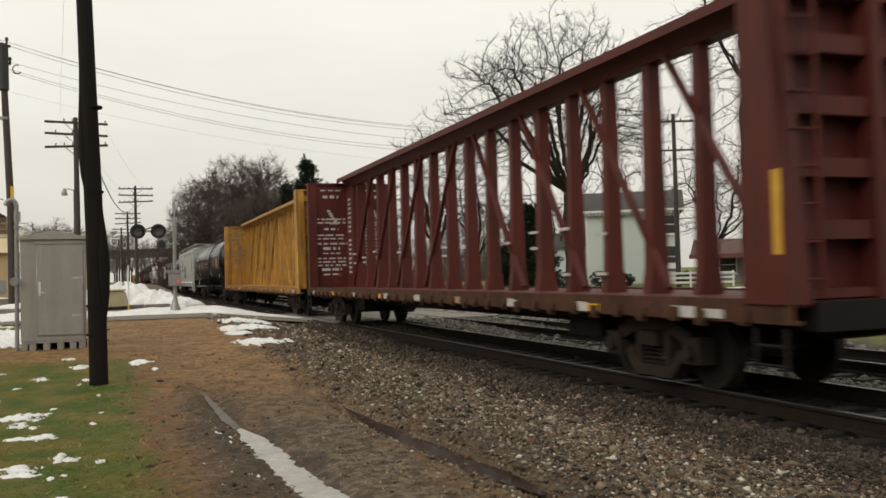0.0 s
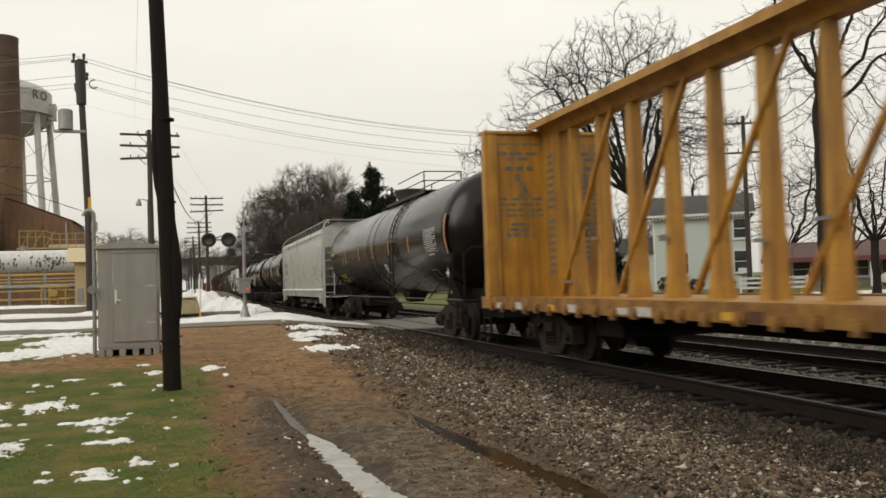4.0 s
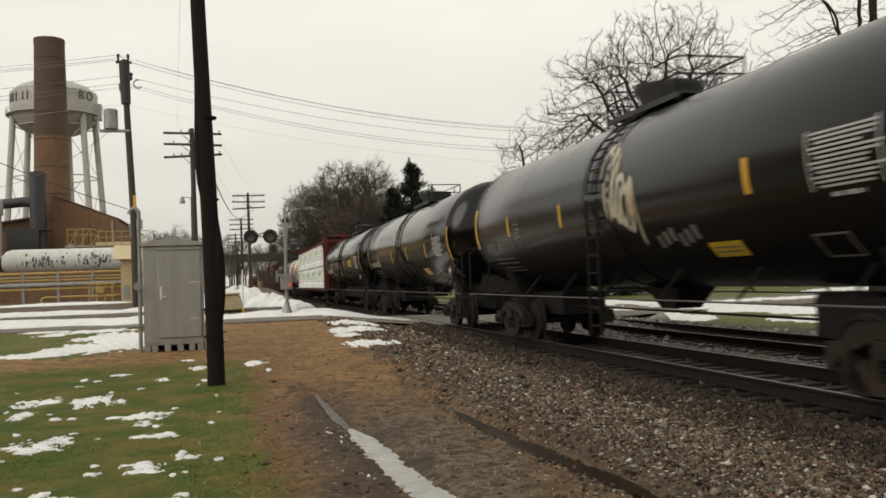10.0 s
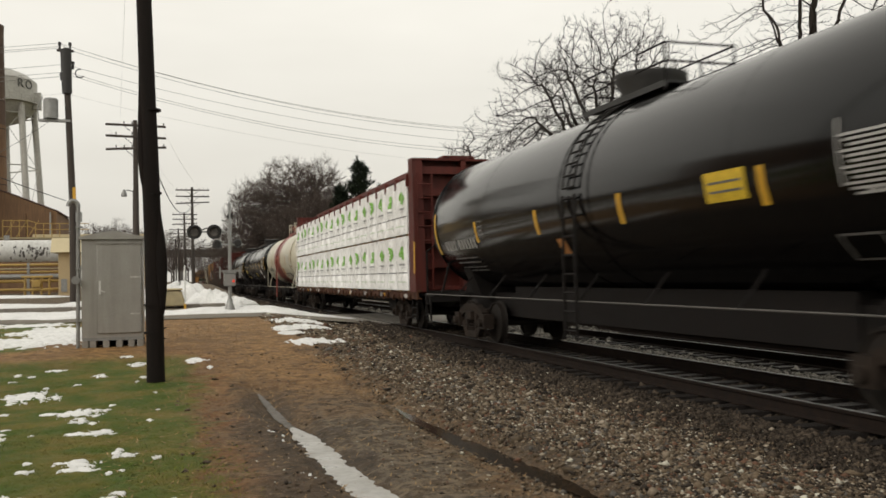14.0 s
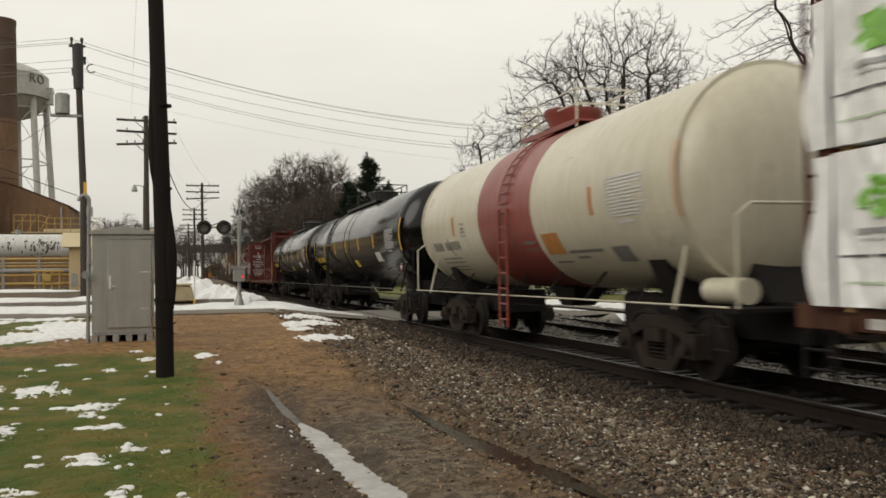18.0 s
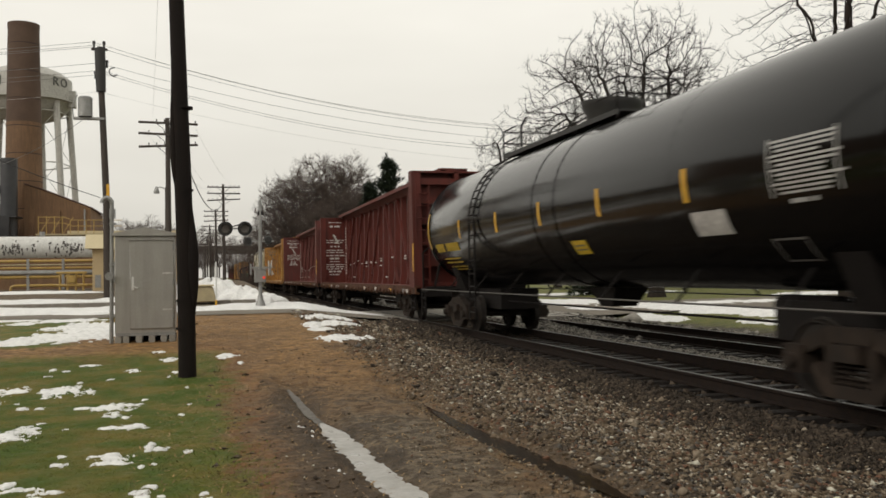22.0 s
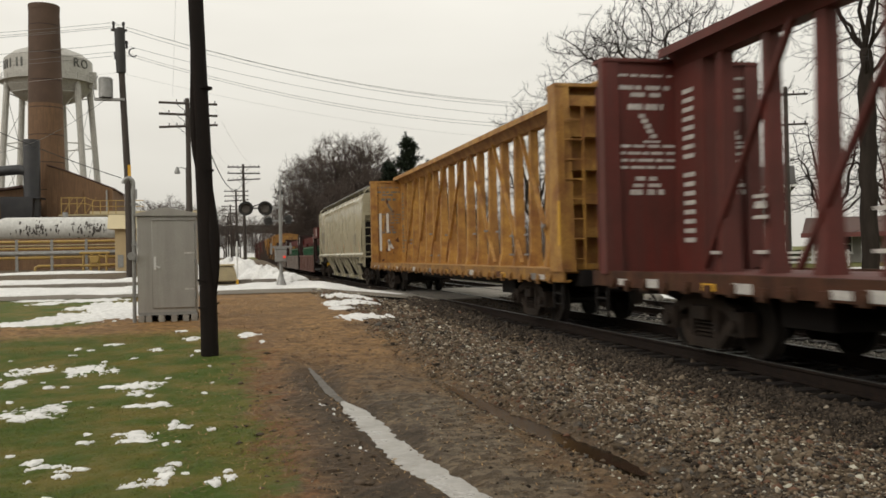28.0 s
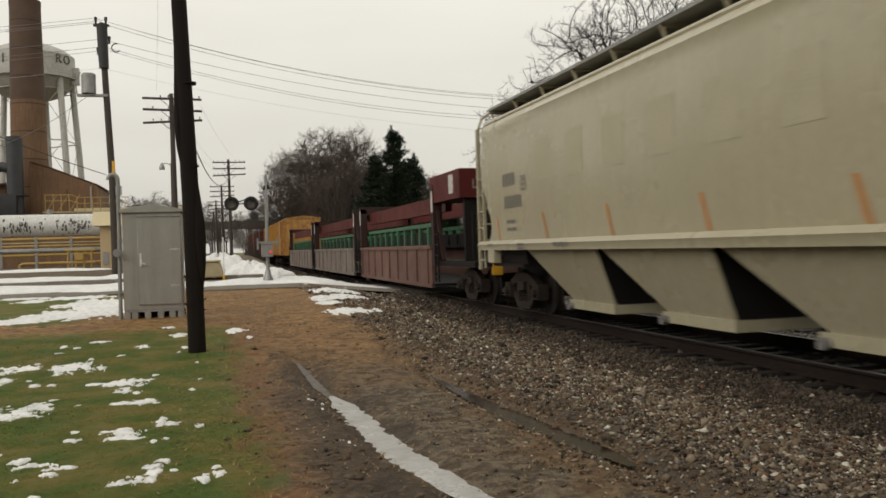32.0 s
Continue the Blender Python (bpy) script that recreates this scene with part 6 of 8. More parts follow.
def bare_tree(name, x, y, seed, height, label, group, width, fork_h, low, limb_r, limbs_n=9, clumps=46, per=34, thin=.010, step=.33, kill=.42, shoots=1, shoot_len=.55, join=2.2, off=0.0, rise=.12, loose=.17, turn=0, bark="bark", twig="twig"):
    limbs, twigs = bare_tree_geo(seed, height, width, fork_h, low, limbs_n, clumps, per, thin, step, kill, shoots, shoot_len, join, off, rise, loose, limb_r)
    t = thing(name, pose(x, y, gz(x, y) - .1, 0, 0, turn), label, "tree", group)
    part("trunk", limbs, bark, t, smooth=180)
    part("crown", twigs, twig, t, "fine bare twigs", smooth=0)
    return t


GRP = "bare trees beyond the tracks"
bare_tree("oak_tree", 23.0, 42.6, 15, 14.8, "large bare oak with gnarled spreading limbs", GRP, 11.8, 5.6, 6.6, .42, 14, 104, 56, thin=.0075, off=-1.2, step=.25, kill=.26, shoots=3, shoot_len=.40, loose=.115)
bare_tree("oak_tree", 22.9, 28.0, 9, 18.5, "big bare tree with dark forking trunk near the tracks", GRP, 7.6, 8.6, 5.6, .31, 11, 44, 34, off=.5, thin=.008, step=.28, kill=.36, rise=.16, shoots=2, shoot_len=.4, loose=.14)
bare_tree("bare_tree", 23.6, 66.0, 6, 13.9, "medium bare tree with fine rounded crown", GRP, 8.6, 3.4, 4.4, .28, 10, 64, 36, thin=.010, step=.32, kill=.36, shoots=3, shoot_len=.6, loose=.12)
bare_tree("bare_tree", 43.5, 73.0, 13, 13.5, "bare tree behind the pale house", GRP, 12, 3.4, 3.6, .3, 8, 34, 24, thin=.014, step=.42, kill=.55, shoot_len=.8)
bare_tree("bare_tree", 47.0, 62.0, 8, 12.5, "bare tree behind the low house", GRP, 12, 3.2, 3.6, .3, 8, 34, 24, thin=.013, step=.42, kill=.55, shoot_len=.8)
bare_tree("bare_tree", 29.5, 72.0, 12, 11.5, "bare tree beside the pale house", GRP, 10, 2.8, 3.4, .26, 8, 30, 22, thin=.014, step=.42, kill=.55, shoot_len=.8)
bare_tree("bare_tree", 38.5, 45.0, 14, 9.0, "slim bare tree in a garden beyond the tracks", GRP, 8, 2.4, 2.4, .17, 8, 34, 26, thin=.009, step=.32, kill=.42)
bare_tree("bare_tree", 34.0, 66.0, 18, 10.5, "bare tree behind the garden of the pale house", GRP, 9, 2.6, 3.0, .22, 8, 28, 22, thin=.013, step=.42, kill=.55, shoot_len=.8)
bare_tree("bare_tree", 34.0, 38.0, 16, 10.5, "bare tree standing by the verge beyond the tracks", GRP, 10, 2.8, 2.6, .2, 9, 36, 26, thin=.009, step=.32, kill=.42)


def far_grove():
    """A dense winter grove behind the crossing: four trees built, the rest copied and turned."""
    lab, grp = "bare winter tree in a dense brownish grove", "bare grove behind the crossing"
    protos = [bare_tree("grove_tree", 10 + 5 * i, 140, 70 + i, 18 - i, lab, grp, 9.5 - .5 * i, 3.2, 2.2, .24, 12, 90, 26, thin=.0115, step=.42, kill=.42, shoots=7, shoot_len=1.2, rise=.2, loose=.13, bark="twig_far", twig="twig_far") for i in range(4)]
    rnd = random.Random(7)
    spots = [(9.5, 128, 15), (13, 124, 18.5), (16, 128, 20), (19, 126, 19.5), (22, 131, 18), (25.5, 136, 16.5), (28.5, 138, 14.5), (32, 142, 14), (11, 136, 17), (15, 140, 19), (20, 143, 18.5), (25, 148, 16),
             (36, 146, 14), (40, 143, 13.5), (44, 146, 13), (31, 155, 15), (37, 156, 15), (17.5, 119, 15), (14, 115, 12), (21, 118, 13), (49, 140, 13), (53, 136, 13), (58, 138, 14), (64, 132, 13), (70, 128, 13),
             (-9.5, 170, 12.5), (-12.5, 175, 11.5), (-6.8, 178, 11), (-15.5, 180, 12), (-3.4, 185, 10), (-19, 172, 11), (3, 230, 13), (-1, 240, 14), (7, 210, 12), (9, 180, 12)]
    for i, (x, y, h) in enumerate(spots):
        p = protos[i % 4]
        if i < 4:
            p.matrix_basis = pose(x, y, gz(x, y) - .2, 0, 0, rnd.uniform(0, 360)) @ Matrix.Scale(.97 * h / (18 - i), 4)
            continue
        o = copy_thing(p, pose(x, y, gz(x, y) - .2, 0, 0, rnd.uniform(0, 360)))
        k = .97 * h / (18 - i % 4)
        o.scale = (k, k, k)
    g = Geo()   # brushwood under the grove
    for _ in range(7000):
        x, y = rnd.uniform(5, 75), rnd.uniform(112, 150)
        z = gz(x, y)
        h = rnd.uniform(1.5, 5.5)
        a = rnd.uniform(0, 6.3)
        g.add([(x - .05, y, z), (x + .05, y, z), (x + h * .3 * math.cos(a), y + h * .3 * math.sin(a), z + h)], [(0, 1, 2)])
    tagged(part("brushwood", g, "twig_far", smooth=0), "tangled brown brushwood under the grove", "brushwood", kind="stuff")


far_grove()


def pine(x, y, h, seed, w, label="dark green pine standing over the bare grove"):
    rnd = random.Random(seed)
    t = thing("pine_tree", pose(x, y, gz(x, y)), label, "tree", "evergreens")
    part("trunk", Geo().cyl((0, 0, -.2), (0, 0, h * .96), .22, .04, n=8), "bark", t)
    rows = []
    z = h * .08
    while z < h * .985:   # whorls of drooping boughs
        for a in [rnd.uniform(0, 6.3) for _ in range(10)]:
            reach = (.25 + w * (1 - z / h) ** .85) * rnd.choice((.45, .75, .95, 1.15))
            droop, zb = rnd.uniform(-.1, .22), z + rnd.gauss(0, .2)
            for k in range(int(34 + 26 * reach)):
                f = rnd.random() ** .7
                sz = .5 * rnd.uniform(.45, 1.1) * (1.15 - .5 * f)
                wd = .28 * (1.1 - f) * reach ** .5
                rows.append((reach * f * math.cos(a) + rnd.gauss(0, wd), reach * f * math.sin(a) + rnd.gauss(0, wd), zb + f * reach * droop + rnd.gauss(0, .16), .08, sz, sz * .6, a - 1.57 + rnd.gauss(0, .7), rnd.uniform(-.5, .7)))
        z += max(.3, h * .034)
    o = scatter_mesh("needles", [(-1, 0, 0), (1, 0, 0), (0, 1, .5)], [(0, 1, 2)], rows, "needle")
    o.parent = t


pine(20.4, 101, 15.0, 2, 6.8)
pine(18.8, 104, 12.3, 4, 4.6)
pine(23.4, 104, 12.0, 9, 5.0)
pine(28.5, 108, 7.6, 19, 3.0)
pine(25.2, 52.4, 5.6, 6, 2.0, "dark evergreen tree beside the pale house")
pine(22.9, 49.5, 4.4, 7, 1.8, "low dark evergreen beside the garden shed")


# ---- unseen walls added west and south to close the place and darken reflections ----
def build_unseen_walls():
    for name, x0, y0, x1, y1, h in (("wall_west", -90, 62, -27, 63, 14), ("wall_southwest", -35, -70, -34, 26, 9.5), ("wall_south", -34, -15, 4, -14, 9.5)):
        tagged(part(name, Geo().box(x0, y0, -.2, x1, y1, h), "brick"), "plain brown brick wall added out of view", "wall", kind="structure")


build_unseen_walls()
tagged(part("wall_yard", Geo().box(-45, 66, .4, -6.9, 66.4, 3.05), "brick"), "long low brown brick wall behind the pipe rack", "wall", kind="structure")


# ---- the train ----
SPEED, GAIN = 9.357, 0.0286   # metres a second at the start, and what it gains each second


def run(t):
    return SPEED * t + GAIN * t * t / 2


MOVING, ROLLING = [], []   # (thing, place along the train), (wheelset, y on its truck, place along the train)


def car_thing(name, u, label, category, group=""):
    t = thing(name, pose(TRACK, u, 0), label, category, group)
    MOVING.append((t, u))
    return t


def side_frame_mesh():
    """One cast side frame: arched top, dropped bottom, two columns, two journal pedestals."""
    g = Geo()
    for a, b, w, h in (((-.8, .60), (-.36, .77), .15, .17), ((-.38, .78), (.38, .78), .15, .17), ((.36, .77), (.8, .60), .15, .17),
                       ((-.6, .42), (-.40, .18), .13, .13), ((-.42, .17), (.42, .17), .15, .14), ((.40, .18), (.6, .42), .13, .13),
                       ((-.33, .2), (-.33, .75), .14, .11), ((.33, .2), (.33, .75), .14, .11)):
        g.beam((0, a[0], a[1]), (0, b[0], b[1]), w, h, up=(0, -(b[1] - a[1]), b[0] - a[0]))
    for y in (-.89, .89):
        g.box(-.12, y - .17, .32, .12, y + .17, .64)
        for s in (-1, 1):
            g.cyl((s * .10, y, .457), (s * .2, y, .457), .095, .085, n=12)
    return g.mesh("side_frame", 40)


def spring_mesh():
    g = Geo()
    for y in (-.17, 0, .17):
        g.tube([(.06 * math.cos(t), y + .06 * math.sin(t), .24 + .23 * t / 25) for t in [25 * k / 40 for k in range(41)]], .016, 5)
    return g.mesh("spring_nest", 60)


BOLSTER_MESH = Geo().prism([(-1.14, .5), (-1.14, .68), (-.5, .74), (.5, .74), (1.14, .68), (1.14, .5), (.5, .42), (-.5, .42)], "y", -.2, .2).mesh("bogie", 30)
FRAME_MESH, SPRING_MESH = side_frame_mesh(), spring_mesh()
BRAKE_MESH = Geo().box(-.8, -.05, .36, .8, .05, .48).mesh("brake_beam", 30)


def wheel_mesh():
    g = Geo()
    g.loft([[(x, r * math.cos(a), r * math.sin(a)) for a in [2 * math.pi * i / 28 for i in range(28)]] for x, r in ((-.95, .07), (-.80, .08), (-.79, .2), (-.77, .40), (-.80, .42), (-.80, .45), (-.70, .457), (-.685, .483), (-.665, .483), (-.66, .42), (-.70, .38), (-.69, .2), (-.66, .1), (-.6, .085), (.6, .085), (.66, .1), (.69, .2), (.70, .38), (.66, .42), (.665, .483), (.685, .483), (.70, .457), (.80, .45), (.80, .42), (.77, .40), (.79, .2), (.80, .08), (.95, .07))])
    return g.mesh("wheelset", 40)


WHEEL_MESH = wheel_mesh()


def bogie(car, y, u):
    b = part("bogie", BOLSTER_MESH, "truck", car, "cast steel freight bogie", at=pose(0, y, 0))
    for s in (-1, 1):
        part("side_frame", FRAME_MESH, "truck", b, at=pose(s * 1.0, 0, 0))
        part("spring_nest", SPRING_MESH, "truck", b, at=pose(s * 1.0, 0, 0))
        part("brake_beam", BRAKE_MESH, "truck", b, at=pose(0, s * .42, 0))
    for dy in (-.89, .89):
        w = part("wheelset", WHEEL_MESH, "wheel", b, at=pose(0, dy, .457))
        ROLLING.append((w, dy, u + y + dy))


def coupler(car, y, d):
    g = Geo().box(-.09, min(y, y + .55 * d), .74, .09, max(y, y + .55 * d), .92)
    g.box(-.15, min(y + .5 * d, y + .8 * d), .68, .17, max(y + .5 * d, y + .8 * d), .97)
    part("coupler", g, "truck", car)
    part("air_hose", Geo().tube([(.3, y, .75), (.32, y + .25 * d, .5), (.2, y + .5 * d, .42), (.1, y + .75 * d, .5)], .028, 6), "steel_dark", car)


def ladder(name, x, y0, y1, z0, z1, step, material, parent, r=.018):
    """Two stiles and rungs in the plane of the car's side."""
    g = Geo()
    for y in (y0, y1):
        g.box(x - .02, y - .02, z0, x + .02, y + .02, z1)
    z = z0 + step * .5
    while z < z1:
        g.cyl((x, y0, z), (x, y1, z), r, n=6)
        z += step
    return part(name, g, material, parent)


def cross_ladder(name, y, x0, x1, z0, z1, step, material, parent):
    """The same across the car's end."""
    g = Geo()
    for x in (x0, x1):
        g.box(x - .02, y - .02, z0, x + .02, y + .02, z1)
    z = z0 + step * .5
    while z < z1:
        g.cyl((x0, y, z), (x1, y, z), .018, n=6)
        z += step
    return part(name, g, material, parent)


def decal(place, a, b, w, h, g=None):
    """A painted bar that follows a curved side."""
    n = max(1, math.ceil(h / .1))
    return (g or Geo()).loft([[place(a, b + h * i / n), place(a + w, b + h * i / n)] for i in range(n + 1)], closed=False)


def marks(prefix, parent, place, cells, material, seed, label=""):
    """Rows of plain bars where lettering cannot be read. cells: (along, up, width, height)."""
    if prefix == "reporting_mark":
        for a, b, w, h in cells:
            part(prefix, decal(place, a, b, w, h), material, parent, label, smooth=0)
        return
    rows = {}
    for a, b, w, h in cells:
        decal(place, a, b, w, h, rows.setdefault(round(b, 3), Geo()))
    for b in sorted(rows):
        part(prefix, rows[b], material, parent, label, smooth=0)["kind"] = "stuff"   # strokes too small to pick apart


def text_rows(rnd, x, z, width, rows, pitch, h):
    """Cells that read as lines of broken lettering."""
    out = []
    for k in range(rows):
        a = x
        while a < x + width:
            w = rnd.uniform(.08, .3)
            out.append((a, z - k * pitch, min(w, x + width - a), h))
            a += w + rnd.uniform(.03, .09)
    return out


def shell_patch(parent, name, R, zc, y0, y1, a0, a1, material, label="", lift=.008):
    rows = []
    n = max(2, int((a1 - a0) / 6) + 1)
    for i in range(n + 1):
        a = radians(a0 + (a1 - a0) * i / n)
        rows.append([(-(R + lift) * math.cos(a), y, zc + (R + lift) * math.sin(a)) for y in (y0, y1)])
    return part(name, Geo().loft(rows, closed=False), material, parent, label, smooth=180)


def tank_car(u0, u1, paint, label, seed, ladder_y=None,  R=1.55, zc=2.76, stripe="stripe", mark="panel_mark", band=None, graffiti=False, white_card=False, rail_mat="steel_dark", trim="steel_dark", placard=True, crane=False):
    L = u1 - u0
    c = car_thing("tank_car", u0, label, "tank car", "tank cars of the train")
    rnd = random.Random(seed)
    hd = .62
    prof = []
    for i in range(9):
        a = math.pi / 2 * i / 8
        prof.append((hd - hd * math.cos(a), max(.03, R * math.sin(a))))
    prof += [(L * .25, R), (L * .5, R), (L * .75, R)]
    for i in range(9):
        a = math.pi / 2 * (1 - i / 8)
        prof.append((L - hd + hd * math.cos(a), max(.03, R * math.sin(a))))
    part("tank_shell", Geo().lathe_y(prof, 0, zc, 56), paint, c, smooth=50)
    ring = lambda y, w, k: Geo().lathe_y([(y, R + .001), (y, R + k), (y + w, R + k), (y + w, R + .001)], 0, zc, 48)
    for f in (.035, .965):
        part("head_seam", ring(L * f, .05, .012), paint, c)
    for f in (.25, .75):
        part("weld_seam", ring(L * f, .03, .003), paint, c)
    if band:
        part("painted_band", Geo().lathe_y([(5.5, R + .002), (5.5, R + .009), (8.5, R + .009), (8.5, R + .002)], 0, zc, 56), band, c, "dull red band round the middle")
    else:
        for dy in (-.55, .55):
            part("strap", ring(L * .5 + dy - .05, .1, .012), paint, c)
    # sills, bolsters and saddles
    for d, y in ((1, 0), (-1, L)):
        part("draft_sill", Geo().box(-.5, min(y - .75 * d, y + 3.9 * d), .6, .5, max(y - .75 * d, y + 3.9 * d), 1.1), trim, c)
        part("saddle", Geo().loft([[(-.8, y + (1.75 - .25) * d, .98), (.8, y + (1.75 - .25) * d, .98), (.8, y + (1.75 + .25) * d, .98), (-.8, y + (1.75 + .25) * d, .98)], [(-1.2, y + 1.5 * d, 1.9), (1.2, y + 1.5 * d, 1.9), (1.2, y + 2.0 * d, 1.9), (-1.2, y + 2.0 * d, 1.9)]]), trim, c)
        part("head_brace", Geo().prism([(y - .1 * d, 1.08), (y + 1.5 * d, 1.08), (y + 1.5 * d, 1.5), (y + .3 * d, 1.62)], "x", -.55, .55), trim, c, "deep web bracing the tank head on the sill")
        part("end_platform", Geo().box(-1.45, min(y - .7 * d, y + .12 * d), 1.0, 1.45, max(y - .7 * d, y + .12 * d), 1.05), trim, c)
        for s in (-1, 1):
            part("end_handrail", Geo().tube([(s * 1.40, y - .62 * d, 1.05), (s * 1.40, y - .62 * d, 2.15), (s * 1.2, y - .62 * d, 2.3), (s * .25, y - .62 * d, 2.3)], .022, 6), rail_mat, c)
            part("side_handrail_post", Geo().beam((s * 1.43, y + .75 * d, 1.0), (s * 1.22, y + .75 * d, 1.85), .03, .05), rail_mat, c)
            ladder("step", s * 1.45, y - .55 * d, y - .15 * d, .4, 1.0, .28, trim, c)
        bogie(c, y + 1.85 * d, u0)
        coupler(c, y - .72 * d, -d)
    for s in (-1, 1):
        part("side_handrail", Geo().cyl((s * 1.46, -.5, 1.06), (s * 1.46, L + .5, 1.06), .014, n=8), rail_mat if rail_mat != "steel_dark" else "dull_rail", c, "long thin handrail low along the side")
        for k in range(1, 8):
            part("rail_bracket", Geo().beam((s * 1.46, L * k / 8, 1.06), (s * 1.08, L * k / 8, 1.5), .03, .03), trim, c)
    # bottom fittings
    part("outlet_valve", Geo().cyl((0, L * .5, .84), (0, L * .5, zc - R + .1), .24, .3, n=14), trim, c)
    part("outlet_skid", Geo().loft([[(-.35, L * .5 - .6, 1.2), (.35, L * .5 - .6, 1.2), (.35, L * .5 + .6, 1.2), (-.35, L * .5 + .6, 1.2)], [(-.25, L * .5 - .25, .84), (.25, L * .5 - .25, .84), (.25, L * .5 + .25, .84), (-.25, L * .5 + .25, .84)]]), trim, c)
    part("brake_reservoir", Geo().cyl((-.3, 2.9, 1.02), (-.3, 4.0, 1.02), .15, n=14), trim, c)
    if band:
        part("brake_cylinder", Geo().cyl((-.95, -.2, 1.24), (-.95, .6, 1.24), .17, n=16), paint, c, "cream brake cylinder on the platform")
    if seed == 7:
        part("through_sill", Geo().box(-.55, 3.4, .6, .55, L - 3.4, 1.25), trim, c, "deep dark sill under the belly")
    part("brake_rod", Geo().cyl((-.3, 3.3, .8), (-.3, L - 3.3, .8), .02, n=6), trim, c)
    # ladder and top works
    yl = L * .5
    ym, yl = yl, ladder_y or yl
    far, near = max(ym + 1.4, yl + .5), min(ym - 1.35, yl - .5)
    lad = ladder("ladder", -1.60, yl - .22, yl + .22, .45, 2.76, .3, band or rail_mat, c)
    g = Geo()
    for k in range(10):
        a = radians(4 + k * 7.2)
        x, z = -(R + .05) * math.cos(a), zc + (R + .05) * math.sin(a)
        g.cyl((x, yl - .22, z), (x, yl + .22, z), .018, n=6)
        a2 = radians(4 + (k + 1) * 7.2)
        for dy in (-.22, .22):
            g.cyl((x, yl + dy, z), (-(R + .05) * math.cos(a2), yl + dy, zc + (R + .05) * math.sin(a2)), .018, n=6)
    part("upper_ladder", g, band or rail_mat, c)
    zt = zc + R
    part("top_platform", Geo().box(-.62, near, zt + .02, .62, far, zt + .055).box(-.62, near - .02, zt - .04, -.58, far, zt + .03), band or "lamp_black", c)
    part("manway_housing", Geo().loft([[(r * math.cos(a), ym + .1 + r * math.sin(a), z) for a in [2 * math.pi * i / 24 for i in range(24)]] for z, r in ((zt + .02, .5), (zt + .2, .5), (zt + .36, .6), (zt + .46, .6), (zt + .5, .4))]), band or "lamp_black", c, "flared protective valve housing")
    g = Geo()
    for x, y in ((-.6, near), (-.6, far), (.6, near), (.6, far), (-.6, ym + .5), (.6, ym - .45)):
        g.cyl((x, y, zt - .1), (x, y, zt + .62), .02, n=6)
    for zz in (zt + .34, zt + .62):
        g.tube([(-.6, far - .9, zz), (-.6, far, zz), (.6, far, zz), (.6, near, zz), (-.6, near, zz), (-.6, ym - .5, zz)], .018, 6)
    part("safety_railing", g, rail_mat, c)
    if crane:
        part("hose_crane", Geo().tube([(-.1, far + .1, zt), (-.1, far + .1, zt + .8), (-.1, far - .25, zt + .95)], .03, 6), "lamp_black", c)
    # reflective tape and stencils on the side that shows
    dip = 7 if seed in (6, 7) else 0   # this pair carries its tape lower
    tapes = (.45, 3.68, 6.9, 9.99, 13.27, L - .7) if L < 17.5 else (.45, 4.3, 6.98, 9.6, 12.19, 15.08, L - .7)
    for k, y in enumerate(tapes if not band else (.5, 3.0, L - 3.2)):
        edge = k == 0 or y == L - .7
        shell_patch(c, "reflective_strip", R, zc, y - .06, y + .06, (-21 if edge else -14) - dip, (16 if edge else 2.5) - dip, stripe)
    place = lambda a, b: (-(R + .009) * math.cos(b / R), L - a, zc + (R + .009) * math.sin(b / R))
    up = -.68 if not band else -.72
    cells = [(1.3 + k * .205 + (.17 if k > 3 else 0), up, .115, .22) for k in range(10)]
    if seed == 3:
        cells = [(.95 + k * .085, .02, .062, .085) for k in range(9)]
    marks("reporting_mark", c, place, cells, mark, seed)
    marks("small_stencil", c, place, text_rows(rnd, 1.6, up - .24, 1.5, 2, .12, .04) + text_rows(rnd, 1.7, up - .5, 1.5, 2, .1, .035), "grey_mark" if mark in ("panel_mark", "grey_mark") else mark, seed)
    marks("frame_mark", c, place, [(3.75, -.42, .3, .02), (3.75, -.14, .3, .02), (3.75, -.42, .02, .3), (4.03, -.42, .02, .3), (3.81, -.34, .18, .04), (3.81, -.26, .18, .04)], "grey_mark", seed)
    dm = "wrap_pale" if band else "panel_mark"
    marks("data_panel", c, place, [(L - 2.45 + .05 * (k % 3), .12 - .018 * dip - k * .052, 1.1 - .09 * (k % 4), .027) for k in range(12)] + [(L - 2.5, -.48, .03, .66), (L - 1.38, -.48, .03, .66)] + text_rows(rnd, L - 2.2, -.56, .5, 1, .1, .05), dm, seed)
    if band:
        marks("warning_label", c, place, [(L - 5.26, -1.0, .72, .42)], "stripe_orange", seed)
        marks("notice_panel", c, place, [(L - 2.8, -1.22, .55, .3)], "grey_mark", seed)
        marks("lettering_bar", c, place, [(L - 4.4, -1.0, 1.3, .06), (L - 4.2, -1.12, .5, .05), (L - 5.2, -1.2, .7, .04), (L - 6.2, -.75, .55, .07), (L - 6.2, -.9, .5, .05)], "grey_mark", seed)
    else:
        spot = {3: (L - 8.2, -.98, .42, .34), 7: (L - 4.75, -.46, .8, .36)}.get(seed, (L - 5.1, -1.22, .8, .26) if L < 17.5 else (L - 8.45, -1.02, .6, .28))
        marks("warning_label", c, place, [spot], "panel_mark" if seed == 3 else "yellow_mark", seed)
        if seed == 7:
            marks("warning_label", c, place, [(L - 9.35, -.98, .36, .3)], "stripe_orange", seed)
